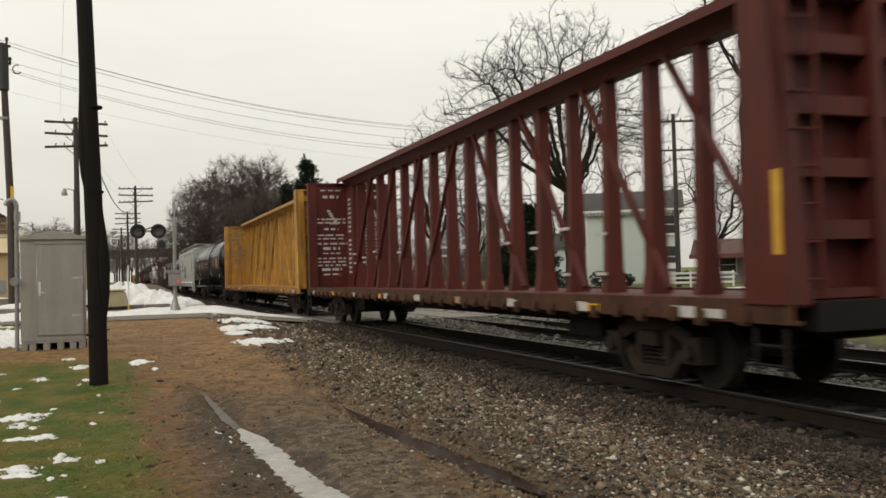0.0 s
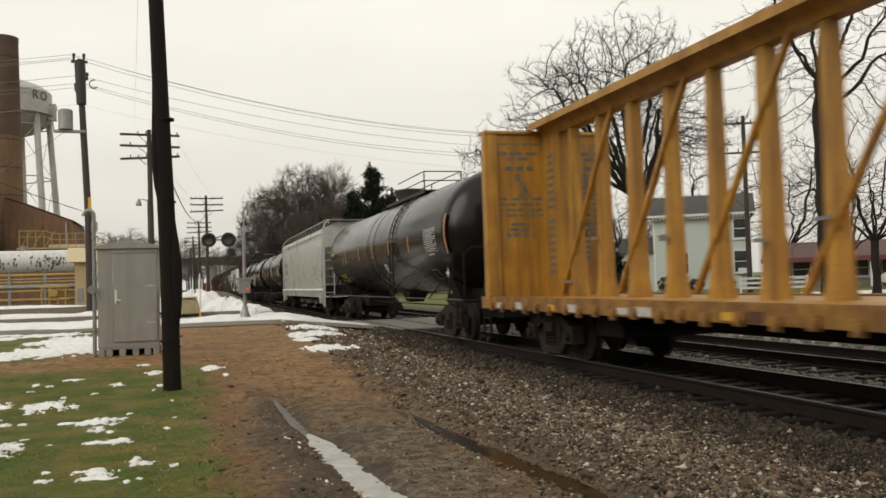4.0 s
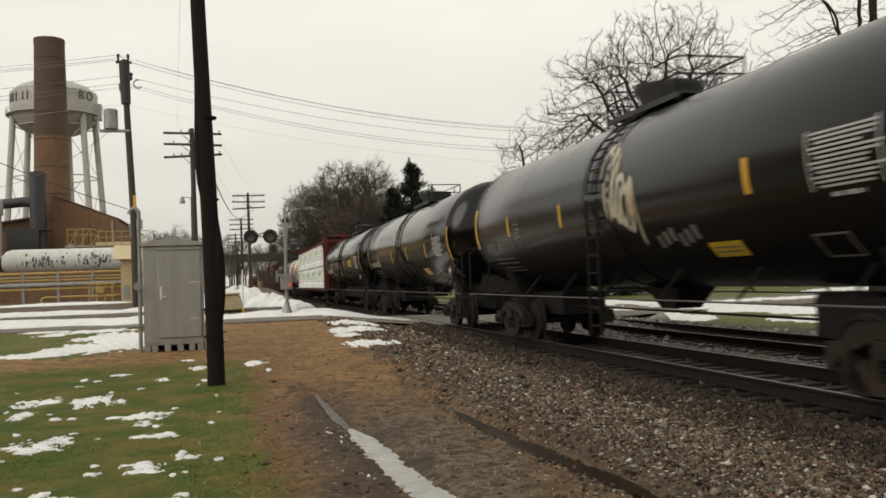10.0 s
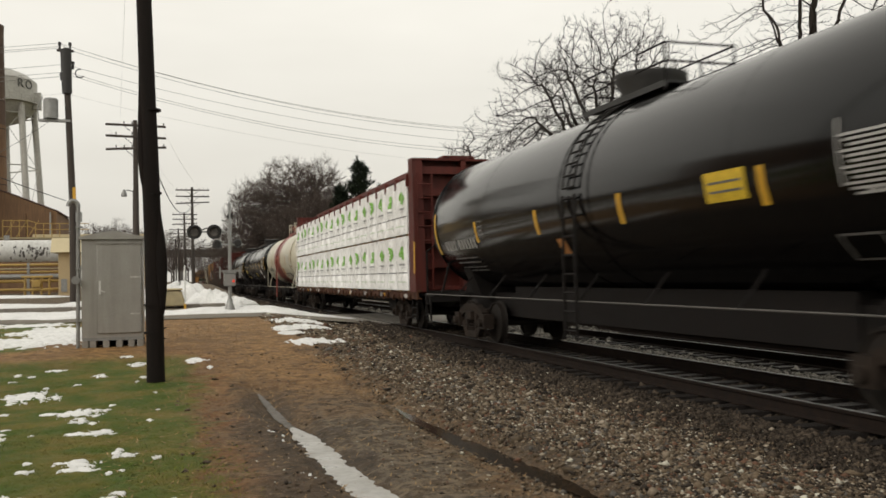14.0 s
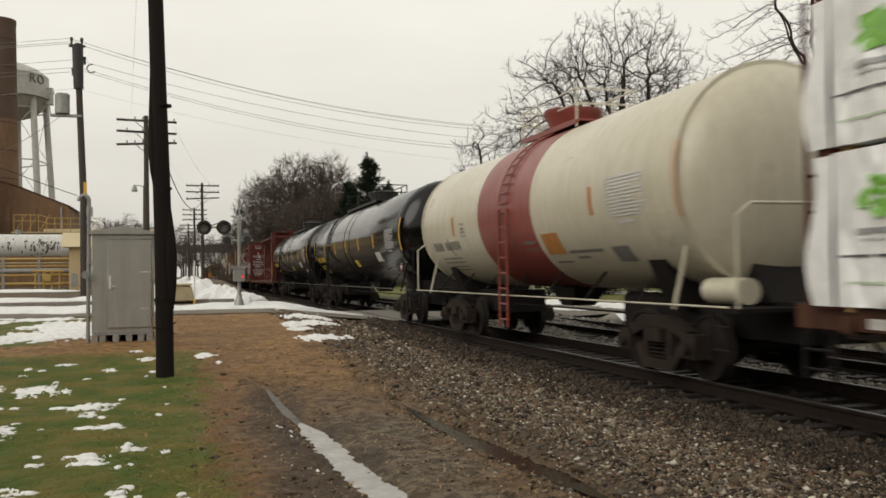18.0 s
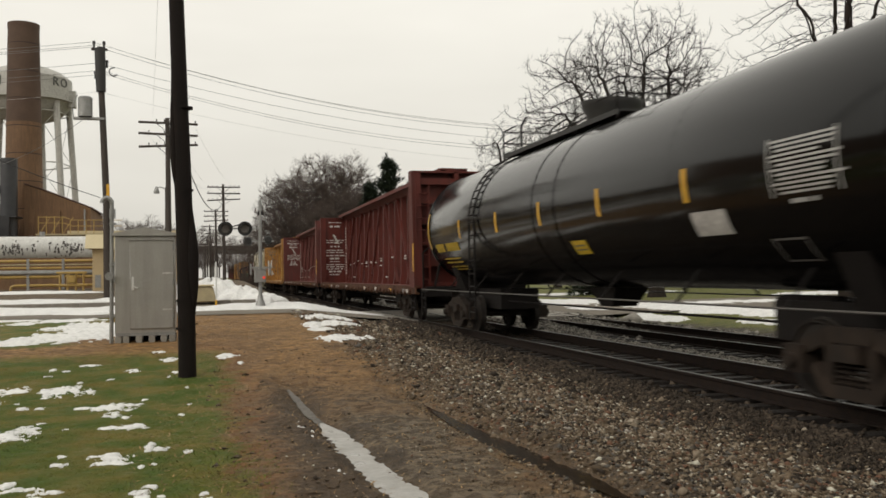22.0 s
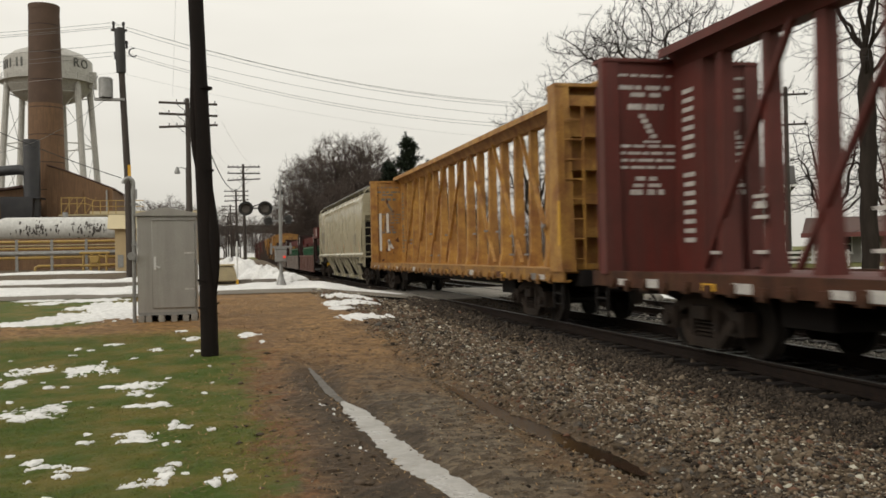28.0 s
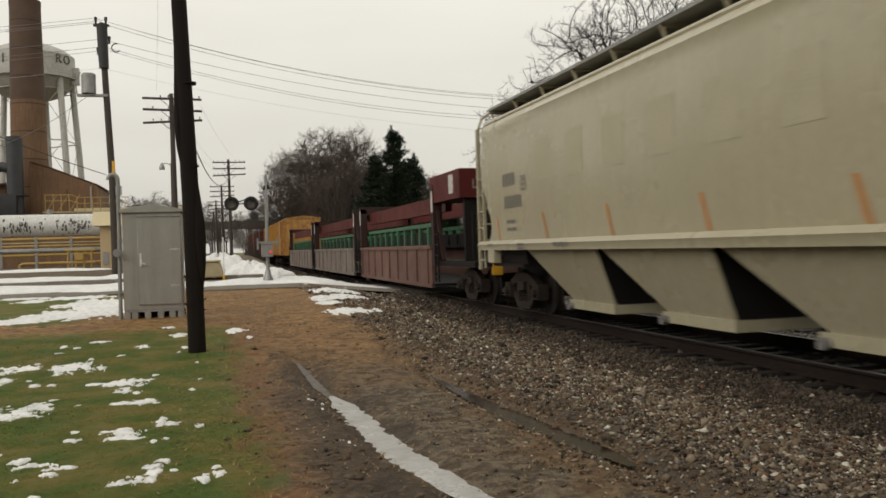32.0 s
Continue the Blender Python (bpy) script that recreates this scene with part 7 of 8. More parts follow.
        marks("label_line", c, lambda a, b: (-(R + .013) * math.cos(b / R), L - a, zc + (R + .013) * math.sin(b / R)), [(spot[0] + .08, spot[1] + spot[3] * f, spot[2] - .16, .028) for f in (.3, .6)], "dark_mark", seed)
    if white_card:
        marks("white_panel", c, place, [(L - 4.3, -.86, .8, .34)], "white_mark", seed)
    if placard:
        marks("placard_frame", c, place, [(L - 2.85, -1.0, .6, .03), (L - 2.85, -1.33, .6, .03), (L - 2.85, -1.33, .03, .34), (L - 2.28, -1.33, .03, .34)], "grey_mark", seed)
        d = Geo().add([(-1.51, .35, 1.59), (-1.51, .48, 1.72), (-1.51, .35, 1.85), (-1.51, .22, 1.72)], [(0, 1, 2, 3)])
        part("placard", d, "trim_white", c, "white and red diamond placard")
        part("placard_stripe", Geo().add([(-1.516, .31, 1.63), (-1.516, .39, 1.63), (-1.516, .43, 1.685), (-1.516, .27, 1.685)], [(0, 1, 2, 3)]).add([(-1.516, .27, 1.755), (-1.516, .43, 1.755), (-1.516, .39, 1.81), (-1.516, .31, 1.81)], [(0, 1, 2, 3)]), "red_mark", c)
        part("placard_post", Geo().beam((-1.46, .35, 1.05), (-1.46, .35, 1.56), .03, .03), trim, c)
    if graffiti:
        for k in range(7):
            cy, tall = 7.9 - .17 * k, (.62, .7, .6, .55, .45, .4, .62)[k]
            ca = (12, 9, 8, 2, -4, -10, -14)[k]
            rows = []
            for i in range(23):
                t = 2 * math.pi * i / 22 * (.72 + .12 * (k % 3))
                row = []
                for q in (.70, 1.0):
                    a = radians(ca) + tall * q * math.sin(t + k) / R
                    row.append((-(R + .01) * math.cos(a), cy + (.16 + .03 * (k % 3)) * q * math.cos(t + k), zc + (R + .01) * math.sin(a)))
                rows.append(row)
            part("graffiti_stroke", Geo().loft(rows, closed=False), "graffiti", c, "pale looping graffiti stroke", smooth=180)
        marks("graffiti_scrawl", c, place, [(L - 6.4 + k * .22, -.98 + .05 * (k % 3), .14, .22) for k in range(6)], "dark_mark", seed)
    return c


def centerbeam(u0, u1, paint, label, seed, dark="steel_dark", worn=True, tape=False):
    L = u1 - u0
    c = car_thing("centerbeam_flatcar", u0, label, "flatcar", "lumber flatcars of the train")
    rnd = random.Random(seed)
    # deck and sills
    part("deck", Geo().box(-1.40, .1, 1.06, 1.40, L - .1, 1.12), paint, c)
    for s in (-1, 1):
        part("side_sill", Geo().prism([(s * 1.44, .90), (s * 1.30, .90), (s * 1.30, .94), (s * 1.40, .94), (s * 1.40, 1.11), (s * 1.30, 1.11), (s * 1.30, 1.15), (s * 1.44, 1.15)], "y", 0, L), "sill_rust" if paint.startswith("maroon") else "sill_yellow", c)
    part("centre_sill", Geo().prism([(.9, .64), (L - .9, .64), (L - .2, .74), (L - .2, 1.06), (.2, 1.06), (.2, .74)], "x", -.3, .3), dark, c)
    g = Geo()
    for ya, yb in ((-.02, .3), (L - .3, L + .02)):
        part("end_sill", Geo().box(-1.1, ya, .82, 1.1, yb, 1.12), dark, c)
    n = 18
    pitch = (L - 1.5) / n
    wm = Geo().box(-.035, -.09, -.08, .0, .09, .09).cyl((-.035, -.05, 0), (-.065, -.05, 0), .06, n=10).mesh("winch", 40)
    for k in range(n * 2 + 1):
        y = .75 + k * pitch / 2
        part("winch", wm, "sill_rust" if paint.startswith("maroon") else "sill_yellow", c, at=pose(-1.44, y + rnd.uniform(-.08, .08), .95 - .03 * (k % 2)))
        if k % 4 == 1:
            part("sill_label", Geo().box(-1.452, y + .18, .92, -1.441, y + .18 + rnd.uniform(.25, .5), 1.05), rnd.choice(("grey_mark", "white_mark", "rust")), c)
    for k in range(9):
        y = 1.2 + k * (L - 2.4) / 8
        part("reflector", Geo().box(-1.452, y - .16, .93, -1.441, y + .16, 1.03), "stripe" if k % 2 else "white_mark", c)
    # bulkheads
    for d, y in ((1, 0), (-1, L)):
        yy = lambda v: y + v * d
        b = part("bulkhead", Geo().box(-1.46, min(yy(.52), yy(.58)), 1.12, 1.46, max(yy(.52), yy(.58)), 4.70), paint, c)
        for s in (-1, 1):
            lo, hi = (.0, .22) if d > 0 else (.38, .42)
            part("corner_post", Geo().loft([[(s * 1.47, yy(lo), 1.1), (s * 1.18, yy(lo), 1.1), (s * 1.18, yy(.66), 1.1), (s * 1.47, yy(.66), 1.1)], [(s * 1.47, yy(hi), 4.7), (s * 1.18, yy(hi), 4.7), (s * 1.18, yy(.62), 4.7), (s * 1.47, yy(.62), 4.7)]]), paint, b)
        for k, z in enumerate((1.14, 1.75, 2.4, 3.05, 3.7, 4.3)):
            part("rib", Geo().box(-1.2, min(yy(.26), yy(.53)), z, 1.2, max(yy(.26), yy(.53)), z + (.2 if k else .1)), paint, b)
        for x in (0,):
            part("stiffener", Geo().box(x - .08, min(yy(.2), yy(.53)), 1.1, x + .06, max(yy(.16), yy(.53)), 4.7), paint, b)
        part("cap", Geo().box(-1.47, min(yy(.2), yy(.64)), 4.66, 1.47, max(yy(.2), yy(.64)), 4.72), paint, b)
        cross_ladder("end_ladder", yy(.1), -1.35, -.95, 1.15, 4.3, .38, paint, c)
        if d > 0:
            part("ladder_panel", Geo().box(-1.475, .06, 1.6, -1.465, .17, 2.45), "stripe", c, "yellow safety panel on the corner post")
        ladder("step", -1.42, yy(.1), yy(.55), .38, .86, .2, dark, c)
        bogie(c, yy(3.0), u0)
        coupler(c, yy(0), -d)
        part("brake_gear", Geo().box(-.9, min(yy(4.6), yy(5.6)), .5, .9, max(yy(4.6), yy(5.6)), .82), dark, c)
    # the centre truss
    for k in range(n + 1):
        y = .75 + k * pitch
        if k in (0, n):
            continue
        w = .085 if k % 3 else .11
        part("post", Geo().loft([[(-hx, y - w, z), (hx, y - w, z), (hx, y + w, z), (-hx, y + w, z)] for z, hx in ((1.12, .2), (1.5, .14), (3.4, .11), (4.78, .10))]), paint, c)
    for k in range(1, n // 2, 2):
        for a, b in ((.75 + (k + 1.6) * pitch, .75 + max(k - .4, .25) * pitch), (L - .75 - (k + 1.6) * pitch, L - .75 - max(k - .4, .25) * pitch)):
            part("diagonal", Geo().beam((-.12, a, 4.66), (-.12, b, 1.2), .07, .10, up=(1, 0, 0)), paint, c)
    part("top_chord", Geo().prism([(-.46, 4.72), (-.46, 4.86), (.46, 4.86), (.46, 4.72), (.42, 4.72), (.42, 4.81), (-.42, 4.81), (-.42, 4.72)], "y", .62, L - .62), paint, c)
    part("chord_web", Geo().prism([(-.28, 4.80), (.28, 4.80), (.13, 4.56), (-.13, 4.56)], "y", .6, L - .6), paint, c)
    for ya, yb in ((.58, 1.5), (L - 1.5, L - .58)):
        part("end_web", Geo().box(-.13, ya, 1.12, .13, yb, 4.7), paint, c)
    # lettering on the inner face of the far bulkhead
    yb = L - .585
    place = lambda a, b: (-1.35 + a, yb, b)
    mark = "white_mark" if paint.startswith("maroon") else "dark_mark"
    cells = []
    busy = seed in (1, 12, 8)
    spec = ((4.42, .04, 1.0, 1), (4.2, .07, 1.0, 1), (4.08, .07, .55, 1), (3.86, .1, .65, 1), (3.22, .05, 1.05, 4), (2.66, .07, .42, 1), (2.55, .06, .5, 1), (2.42, .09, .62, 1))
    if busy:
        spec = ((4.45, .04, .7, 1), (4.2, .1, .55, 1), (3.45, .05, 1.0, 2), (3.1, .07, .5, 1), (2.9, .05, 1.0, 2), (2.6, .06, 1.1, 1), (2.42, .09, .6, 1), (2.28, .04, .6, 1), (2.1, .05, 1.0, 3), (1.7, .09, .7, 1), (1.55, .05, .6, 1))
    for z, h, ww, rows in spec:
        cells += text_rows(rnd, .12 + (1.1 - ww) / 2, z, ww, rows, .12, h)
    # a slanted emblem in short strokes
    cells += [(.55 + .05 * k + rnd.uniform(-.02, .02), 3.72 - .085 * k, .12, .07) for k in range(5)] + [(.62, 3.3, .3, .04)]
    marks("load_stencil", c, lambda a, b: (.25 + a, yb, b), cells, mark, seed)
    marks("load_stencil", c, place, cells, mark, seed)
    marks("load_scale", c, lambda a, b: (-.135, yb - .62 + a, b), [(0, 1.6 + k * .155, .36, .075) for k in range(17) if k % 9 != 8], mark, seed)
    marks("load_scale", c, lambda a, b: (.45 + a, yb, b), [(0, 1.9 + k * .12, .5, .06) for k in range(14)], mark, seed)
    if tape:
        for x, za, zb, tilt in ((-1.12, 1.65, 3.3, 0), (-.80, 2.45, 3.3, 0), (-.75, 1.65, 2.15, 0), (-.58, 1.75, 2.1, -.2)):
            part("tape_strip", Geo().add([(x, yb - .012, za), (x + .11, yb - .012, za), (x + .11 + tilt, yb - .012, zb), (x + tilt, yb - .012, zb)], [(0, 1, 2, 3)]), "trim_white", c, "torn white tape on the bulkhead", smooth=0)
        for k in range(26):
            x, z, w = rnd.choice((rnd.uniform(-1.42, -1.25), rnd.uniform(-1.4, -.3))), rnd.uniform(1.2, 4.5), rnd.uniform(.03, .1)
            ring = [(x + w * rnd.uniform(.5, 1.1) * math.cos(a), yb - .006, z + w * rnd.uniform(.6, 1.6) * math.sin(a)) for a in [2 * math.pi * i / 9 for i in range(9)]]
            part("rust_spot", Geo().add(ring, [tuple(range(9))]), "rust", c, smooth=0)
    if worn:
        for k in range(22):
            y, z = rnd.uniform(1.5, L - 1.5), rnd.choice((1.4, 1.9, 2.05, 2.1, 2.2))
            w = rnd.uniform(.08, .16)
            kk = round((y - .75) / pitch)
            yp = .75 + kk * pitch
            part("torn_strap", Geo().box(-.25, yp - w, z, -.21, yp + w, z + .05), "white_mark" if mark == "white_mark" else "grey_mark", c)
    return c


def hopper_section(z, W, zb, zt):
    """Half width of the rounded body at a height."""
    f = (z - zb) / (zt - zb)
    return W * (0.955 + .045 * math.sin(math.pi * min(1, f * 1.05))) if f < .82 else W * (1.0 - .55 * ((f - .82) / .18) ** 2.2)


def hopper_car(u0, u1, paint, label, seed, chutes, big_chutes, stripe_mat, mark):
    L = u1 - u0
    c = car_thing("covered_hopper", u0, label, "hopper car", "covered hoppers of the train")
    rnd = random.Random(seed)
    s0, s1 = (1.38, 1.58) if big_chutes else (.93, 1.34)   # side sill
    zb, zt, W = (1.55, 4.60, 1.5) if big_chutes else (1.31, 4.56, 1.5)
    half = lambda z: hopper_section(z, W, zb, zt)
    ends = ((.42, 3.35), (.8, 3.0), (1.3, 2.5), (1.75, 2.0), (2.1, 1.75), (2.25, zb))
    rows = []
    def ring(y, low):
        zs = [low + (zt - low) * k / 26 for k in range(27)]
        left = [(-half(z), y, z) for z in zs]
        return left + [(-p[0], y, p[2]) for p in reversed(left)]
    for y, low in ends:
        rows.append(ring(y, low))
    for k in range(1, 8):
        rows.append(ring(2.25 + (L - 4.5) * k / 8, zb))
    for y, low in reversed(ends):
        rows.append(ring(L - y, low))
    part("body_shell", Geo().loft(rows), paint, c, smooth=40)
    # side sheets run on past the slope sheets, with a curved cut-out
    cut = ((3.36, .42), (3.0, .42), (2.8, .55), (2.5, .78), (2.3, .84), (2.15, .96), (1.9, 1.0), (1.7, .88), (zb, .7)) if big_chutes else ((3.36, .42), (3.1, .45), (2.8, .52), (2.4, .66), (2.0, .84), (1.6, .98), (zb, 1.02))
    for s in (-1, 1):
        for d, y in ((1, 0), (-1, L)):
            g = Geo()
            for off in (.0, .012):
                g.loft([[(s * (half(z) + .003 - off), y + d * (v + (2.35 - v) * q / 4), z) for q in range(5)] for z, v in cut], closed=False)
            part("side_sheet", g, paint, c, smooth=60)
        part("side_sill", Geo().prism([(s * 1.53, s0), (s * 1.36, s0), (s * 1.36, s0 + .04), (s * 1.49, s0 + .04), (s * 1.49, s1 - .1), (s * 1.43, s1), (s * 1.47, s1 + .01), (s * 1.56, s1 - .07), (s * 1.54, s1 - .12)], "y", .15, L - .15), paint, c)
        for z in ((4.3,) if big_chutes else (3.90, 4.03, 4.15, 4.25)):
            part("roof_flute", Geo().cyl((s * (half(z) - .005), .42, z), (s * (half(z) - .005), L - .42, z), .06 if big_chutes else .03, n=8), paint, c)
        # running board carried out over the eaves
        part("running_board", Geo().box(min(s * 1.2, s * .5), .15, 4.66, max(s * 1.2, s * .5), L - .15, 4.69), "grating", c, "dark open grating walkway")
        part("board_edge", Geo().box(s * 1.21 - .012, .13, 4.655, s * 1.21 + .012, L - .13, 4.71), "galv", c)
        n = 13
        for k in range(n):
            y = .3 + (L - .6) * k / (n - 1)
            part("board_bracket", Geo().beam((s * 1.2, y, 4.635), (s * .6, y, 4.635), .06, .045).beam((s * 1.19, y, 4.67), (s * 1.1, y, 4.46), .06, .035), paint, c)
    for k in range(4):
        y = L * (.16 + .226 * k)
        part("roof_hatch", Geo().box(-.3, y - .9, 4.55, .3, y + .9, 4.68), paint, c, bevel=.03)
    for d, y in ((1, 0), (-1, L)):
        yy = lambda v: y + v * d
        bx = lambda x0, v0, z0, x1, v1, z1: Geo().box(x0, min(yy(v0), yy(v1)), z0, x1, max(yy(v0), yy(v1)), z1)
        part("end_platform", bx(-1.45, .0, s0 + .0, 1.45, .9, s0 + .07), paint, c)
        part("centre_sill", bx(-.33, -.1, .62, .33, 3.0, 1.02), "steel_dark", c)
        if big_chutes:
            # added plate: shade under the slope sheet, and grime, given as dark colour
            part("end_web", bx(-1.32, .62, s0 + .07, 1.32, .66, 3.05), "steel_dark", c, "dark plate for shade and grime under the slope sheet")
        part("end_crosswalk", bx(-1.15, .02, 4.62, 1.15, .42, 4.65), "grating", c)
        for s in (-1, 1):
            part("corner_post", bx(s * 1.46 - .035, .02, s0 - .45, s * 1.46 + .035, .10, 4.25), paint, c)
            part("corner_post", bx(s * 1.46 - .035, .42, s0, s * 1.46 + .035, .50, 3.4), paint, c)
            part("roof_grab", Geo().tube([(s * 1.46, yy(.06), 4.2), (s * 1.34, yy(.06), 4.5), (s * 1.12, yy(.06), 4.66)], .03, 6), paint, c)
        ladder("side_ladder", -1.47, yy(.06), yy(.46), s0 - .42, 3.3, .38, paint, c)
        cross_ladder("end_ladder", yy(.06), -1.42, -.98, s0 + .05, 4.3, .38, paint, c)
        part("jacking_pad", bx(-1.54, .9, s0 - .28, -1.38, 1.35, s0 + .01), paint, c)
        for x in (-.5, .5):
            part("slope_brace", Geo().beam((x, yy(.5), s0 + .05), (x, yy(1.1), 2.9), .08, .08), "steel_dark", c)
        part("shear_plate", bx(-1.4, .85, 1.02, 1.4, 2.9, 1.08), "steel_dark", c)
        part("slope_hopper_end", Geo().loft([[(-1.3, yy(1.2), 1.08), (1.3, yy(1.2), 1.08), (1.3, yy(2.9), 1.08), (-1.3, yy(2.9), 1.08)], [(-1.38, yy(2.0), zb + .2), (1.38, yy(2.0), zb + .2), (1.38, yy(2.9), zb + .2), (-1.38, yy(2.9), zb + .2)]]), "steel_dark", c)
        bogie(c, yy(1.9), u0)
        coupler(c, yy(0), -d)
    # discharge chutes
    y0, y1 = (3.1, L - 2.9)
    w = (y1 - y0) / chutes
    for k in range(chutes):
        a, b = y0 + w * k, y0 + w * (k + 1)
        if big_chutes:
            g = Geo().loft([[(-1.40, a, 1.40), (1.40, a, 1.40), (1.40, b - .18, 1.40), (-1.40, b - .18, 1.40)], [(-1.05, a + .05, .42), (1.05, a + .05, .42), (1.05, a + w * .5, .42), (-1.05, a + w * .5, .42)]])
            ch = part("chute", g, paint, c)
            # dark sheet puts the shade of the gap between chutes into colour
            part("chute_shade", Geo().prism([(-1.37, 1.39), (1.37, 1.39), (1.03, .43), (-1.03, .43)], "y", a - .012, a - .004), "steel_dark", ch, "dark sheet standing in for shade between chutes")
            part("gate_frame", Geo().box(-1.08, a + .0, .26, 1.08, a + w * .54, .42), paint, ch)
            part("gate_gear", Geo().cyl((-1.08, a + w * .5, .30), (-1.18, a + w * .5, .30), .07, n=12), "grey_mark", ch)
        else:
            g = Geo().loft([[(-1.0, a, 1.3), (1.0, a, 1.3), (1.0, b - .1, 1.3), (-1.0, b - .1, 1.3)], [(-.3, a + w * .38, .5), (.3, a + w * .38, .5), (.3, b - w * .38, .5), (-.3, b - w * .38, .5)]])
            ch = part("chute", g, "steel_dark", c)
            part("outlet", Geo().cyl((-.75, (a + b) / 2, .62), (.75, (a + b) / 2, .62), .14, n=12), paint, ch)
            part("outlet_cap", Geo().box(-.86, (a + b) / 2 - .13, .5, -.74, (a + b) / 2 + .13, .74), "white_mark", ch)
    # tape and stencils on the side that shows
    place = lambda a, b: (-hopper_section(b, W, zb, zt) - .008, L - a, b)
    for k in range(7):
        y = 1.6 + (L - 3.2) * k / 6
        part("reflective_strip", Geo().loft([[(-half(z) - .008, y - .05 + .30 * (z - 1.5), z), (-half(z) - .008, y + .05 + .30 * (z - 1.5), z)] for z in (1.6, 1.75, 1.9, 2.1)], closed=False), stripe_mat, c, smooth=180)
    marks("reporting_mark", c, place, [(2.0 + k * .21, 2.75, .15, .26) for k in range(4)] + [(2.05 + k * .19, 2.27, .13, .26) for k in range(6)] + [(3.15, 2.6, .03, .3), (3.42, 2.6, .03, .3), (3.15, 2.6, .3, .03), (3.15, 2.87, .3, .03)], mark, seed)
    marks("small_stencil", c, place, text_rows(rnd, 2.1, 1.95, .6, 2, .16, .07) + text_rows(rnd, 3.2, 2.8, .2, 2, .1, .04) + text_rows(rnd, L - 3.6, 2.42, 1.1, 4, .12, .05) + text_rows(rnd, L - 3.2, 1.8, .4, 1, .1, .07), mark, seed)
    marks("sill_stencil", c, lambda a, b: (-1.565, L - a, b - (.12 if not big_chutes else -.25)), text_rows(rnd, 1.0, 1.22, .3, 1, .1, .06) + text_rows(rnd, 3.0, 1.22, .4, 2, .08, .05) + text_rows(rnd, 5, 1.2, .7, 1, .1, .07) + text_rows(rnd, L - 4, 1.22, .5, 2, .08, .05), mark, seed)
    if not big_chutes:
        marks("warning_label", c, place, [(L * .47, 1.75, .62, .36)], "yellow_mark", seed)
        marks("label_line", c, lambda a, b: (-half(b) - .014, L - a, b), [(L * .47 + .08, 2.0, .46, .04), (L * .47 + .06, 1.9, .5, .05), (L * .47 + .1, 1.81, .42, .04)], "dark_mark", seed)
    else:
        for k in range(9):   # worn ghost letters high on the side
            y = 4.0 + k * 1.55
            part("faded_lettering", Geo().loft([[(-half(z) - .005, L - y - q, z) for q in (.0, .75)] for z in (2.7, 3.1, 3.5)], closed=False), "ghost", c, smooth=180)
    return c


def lumber_pack_mesh(seed, lx, ly, lz):
    """A wrapped pack with slack sides, creased in slanting folds."""
    rnd = random.Random(seed)
    folds = [(rnd.uniform(0, 1), rnd.uniform(0, 1), rnd.uniform(-1.1, 1.1), rnd.uniform(.03, .10), rnd.uniform(-.07, .08), rnd.uniform(.15, .5)) for _ in range(20)]
    ph = [rnd.uniform(0, 6) for _ in range(4)]
    g = Geo()
    g.weld = True

    def wr(a, b):
        d = .02 * math.sin(7 * a + 3 * b + ph[0]) * math.sin(4 * b + ph[1]) + .03 * (1 - b) ** 2
        for fa, fb, tilt, w, h, reach in folds:
            u = (a - fa) * 1.6 - (b - fb) * tilt
            v = (b - fb) + (a - fa) * tilt
            d += h * math.exp(-(u / w) ** 2 - (v / reach) ** 2)
        return d

    def face(fn, nx, nz):
        g.loft([[fn(i / nx, j / nz) for i in range(nx + 1)] for j in range(nz + 1)], closed=False)
    edge = lambda a, b: min(1, 9 * min(a, 1 - a), 9 * min(b + .08, 1 - b))
    face(lambda a, b: (-lx / 2 - wr(a, b) * edge(a, b), (a - .5) * ly, b * lz), 44, 26)
    face(lambda a, b: (lx / 2, (a - .5) * ly, b * lz), 44, 26)
    face(lambda a, b: ((b - .5) * lx, (a - .5) * ly, lz), 44, 2)
    face(lambda a, b: ((b - .5) * lx, (a - .5) * ly, 0), 44, 2)
    face(lambda a, b: ((a - .5) * lx, -ly / 2, b * lz), 2, 26)
    face(lambda a, b: ((a - .5) * lx, ly / 2, b * lz), 2, 26)
    return g.mesh("wrap", 50), wr, edge


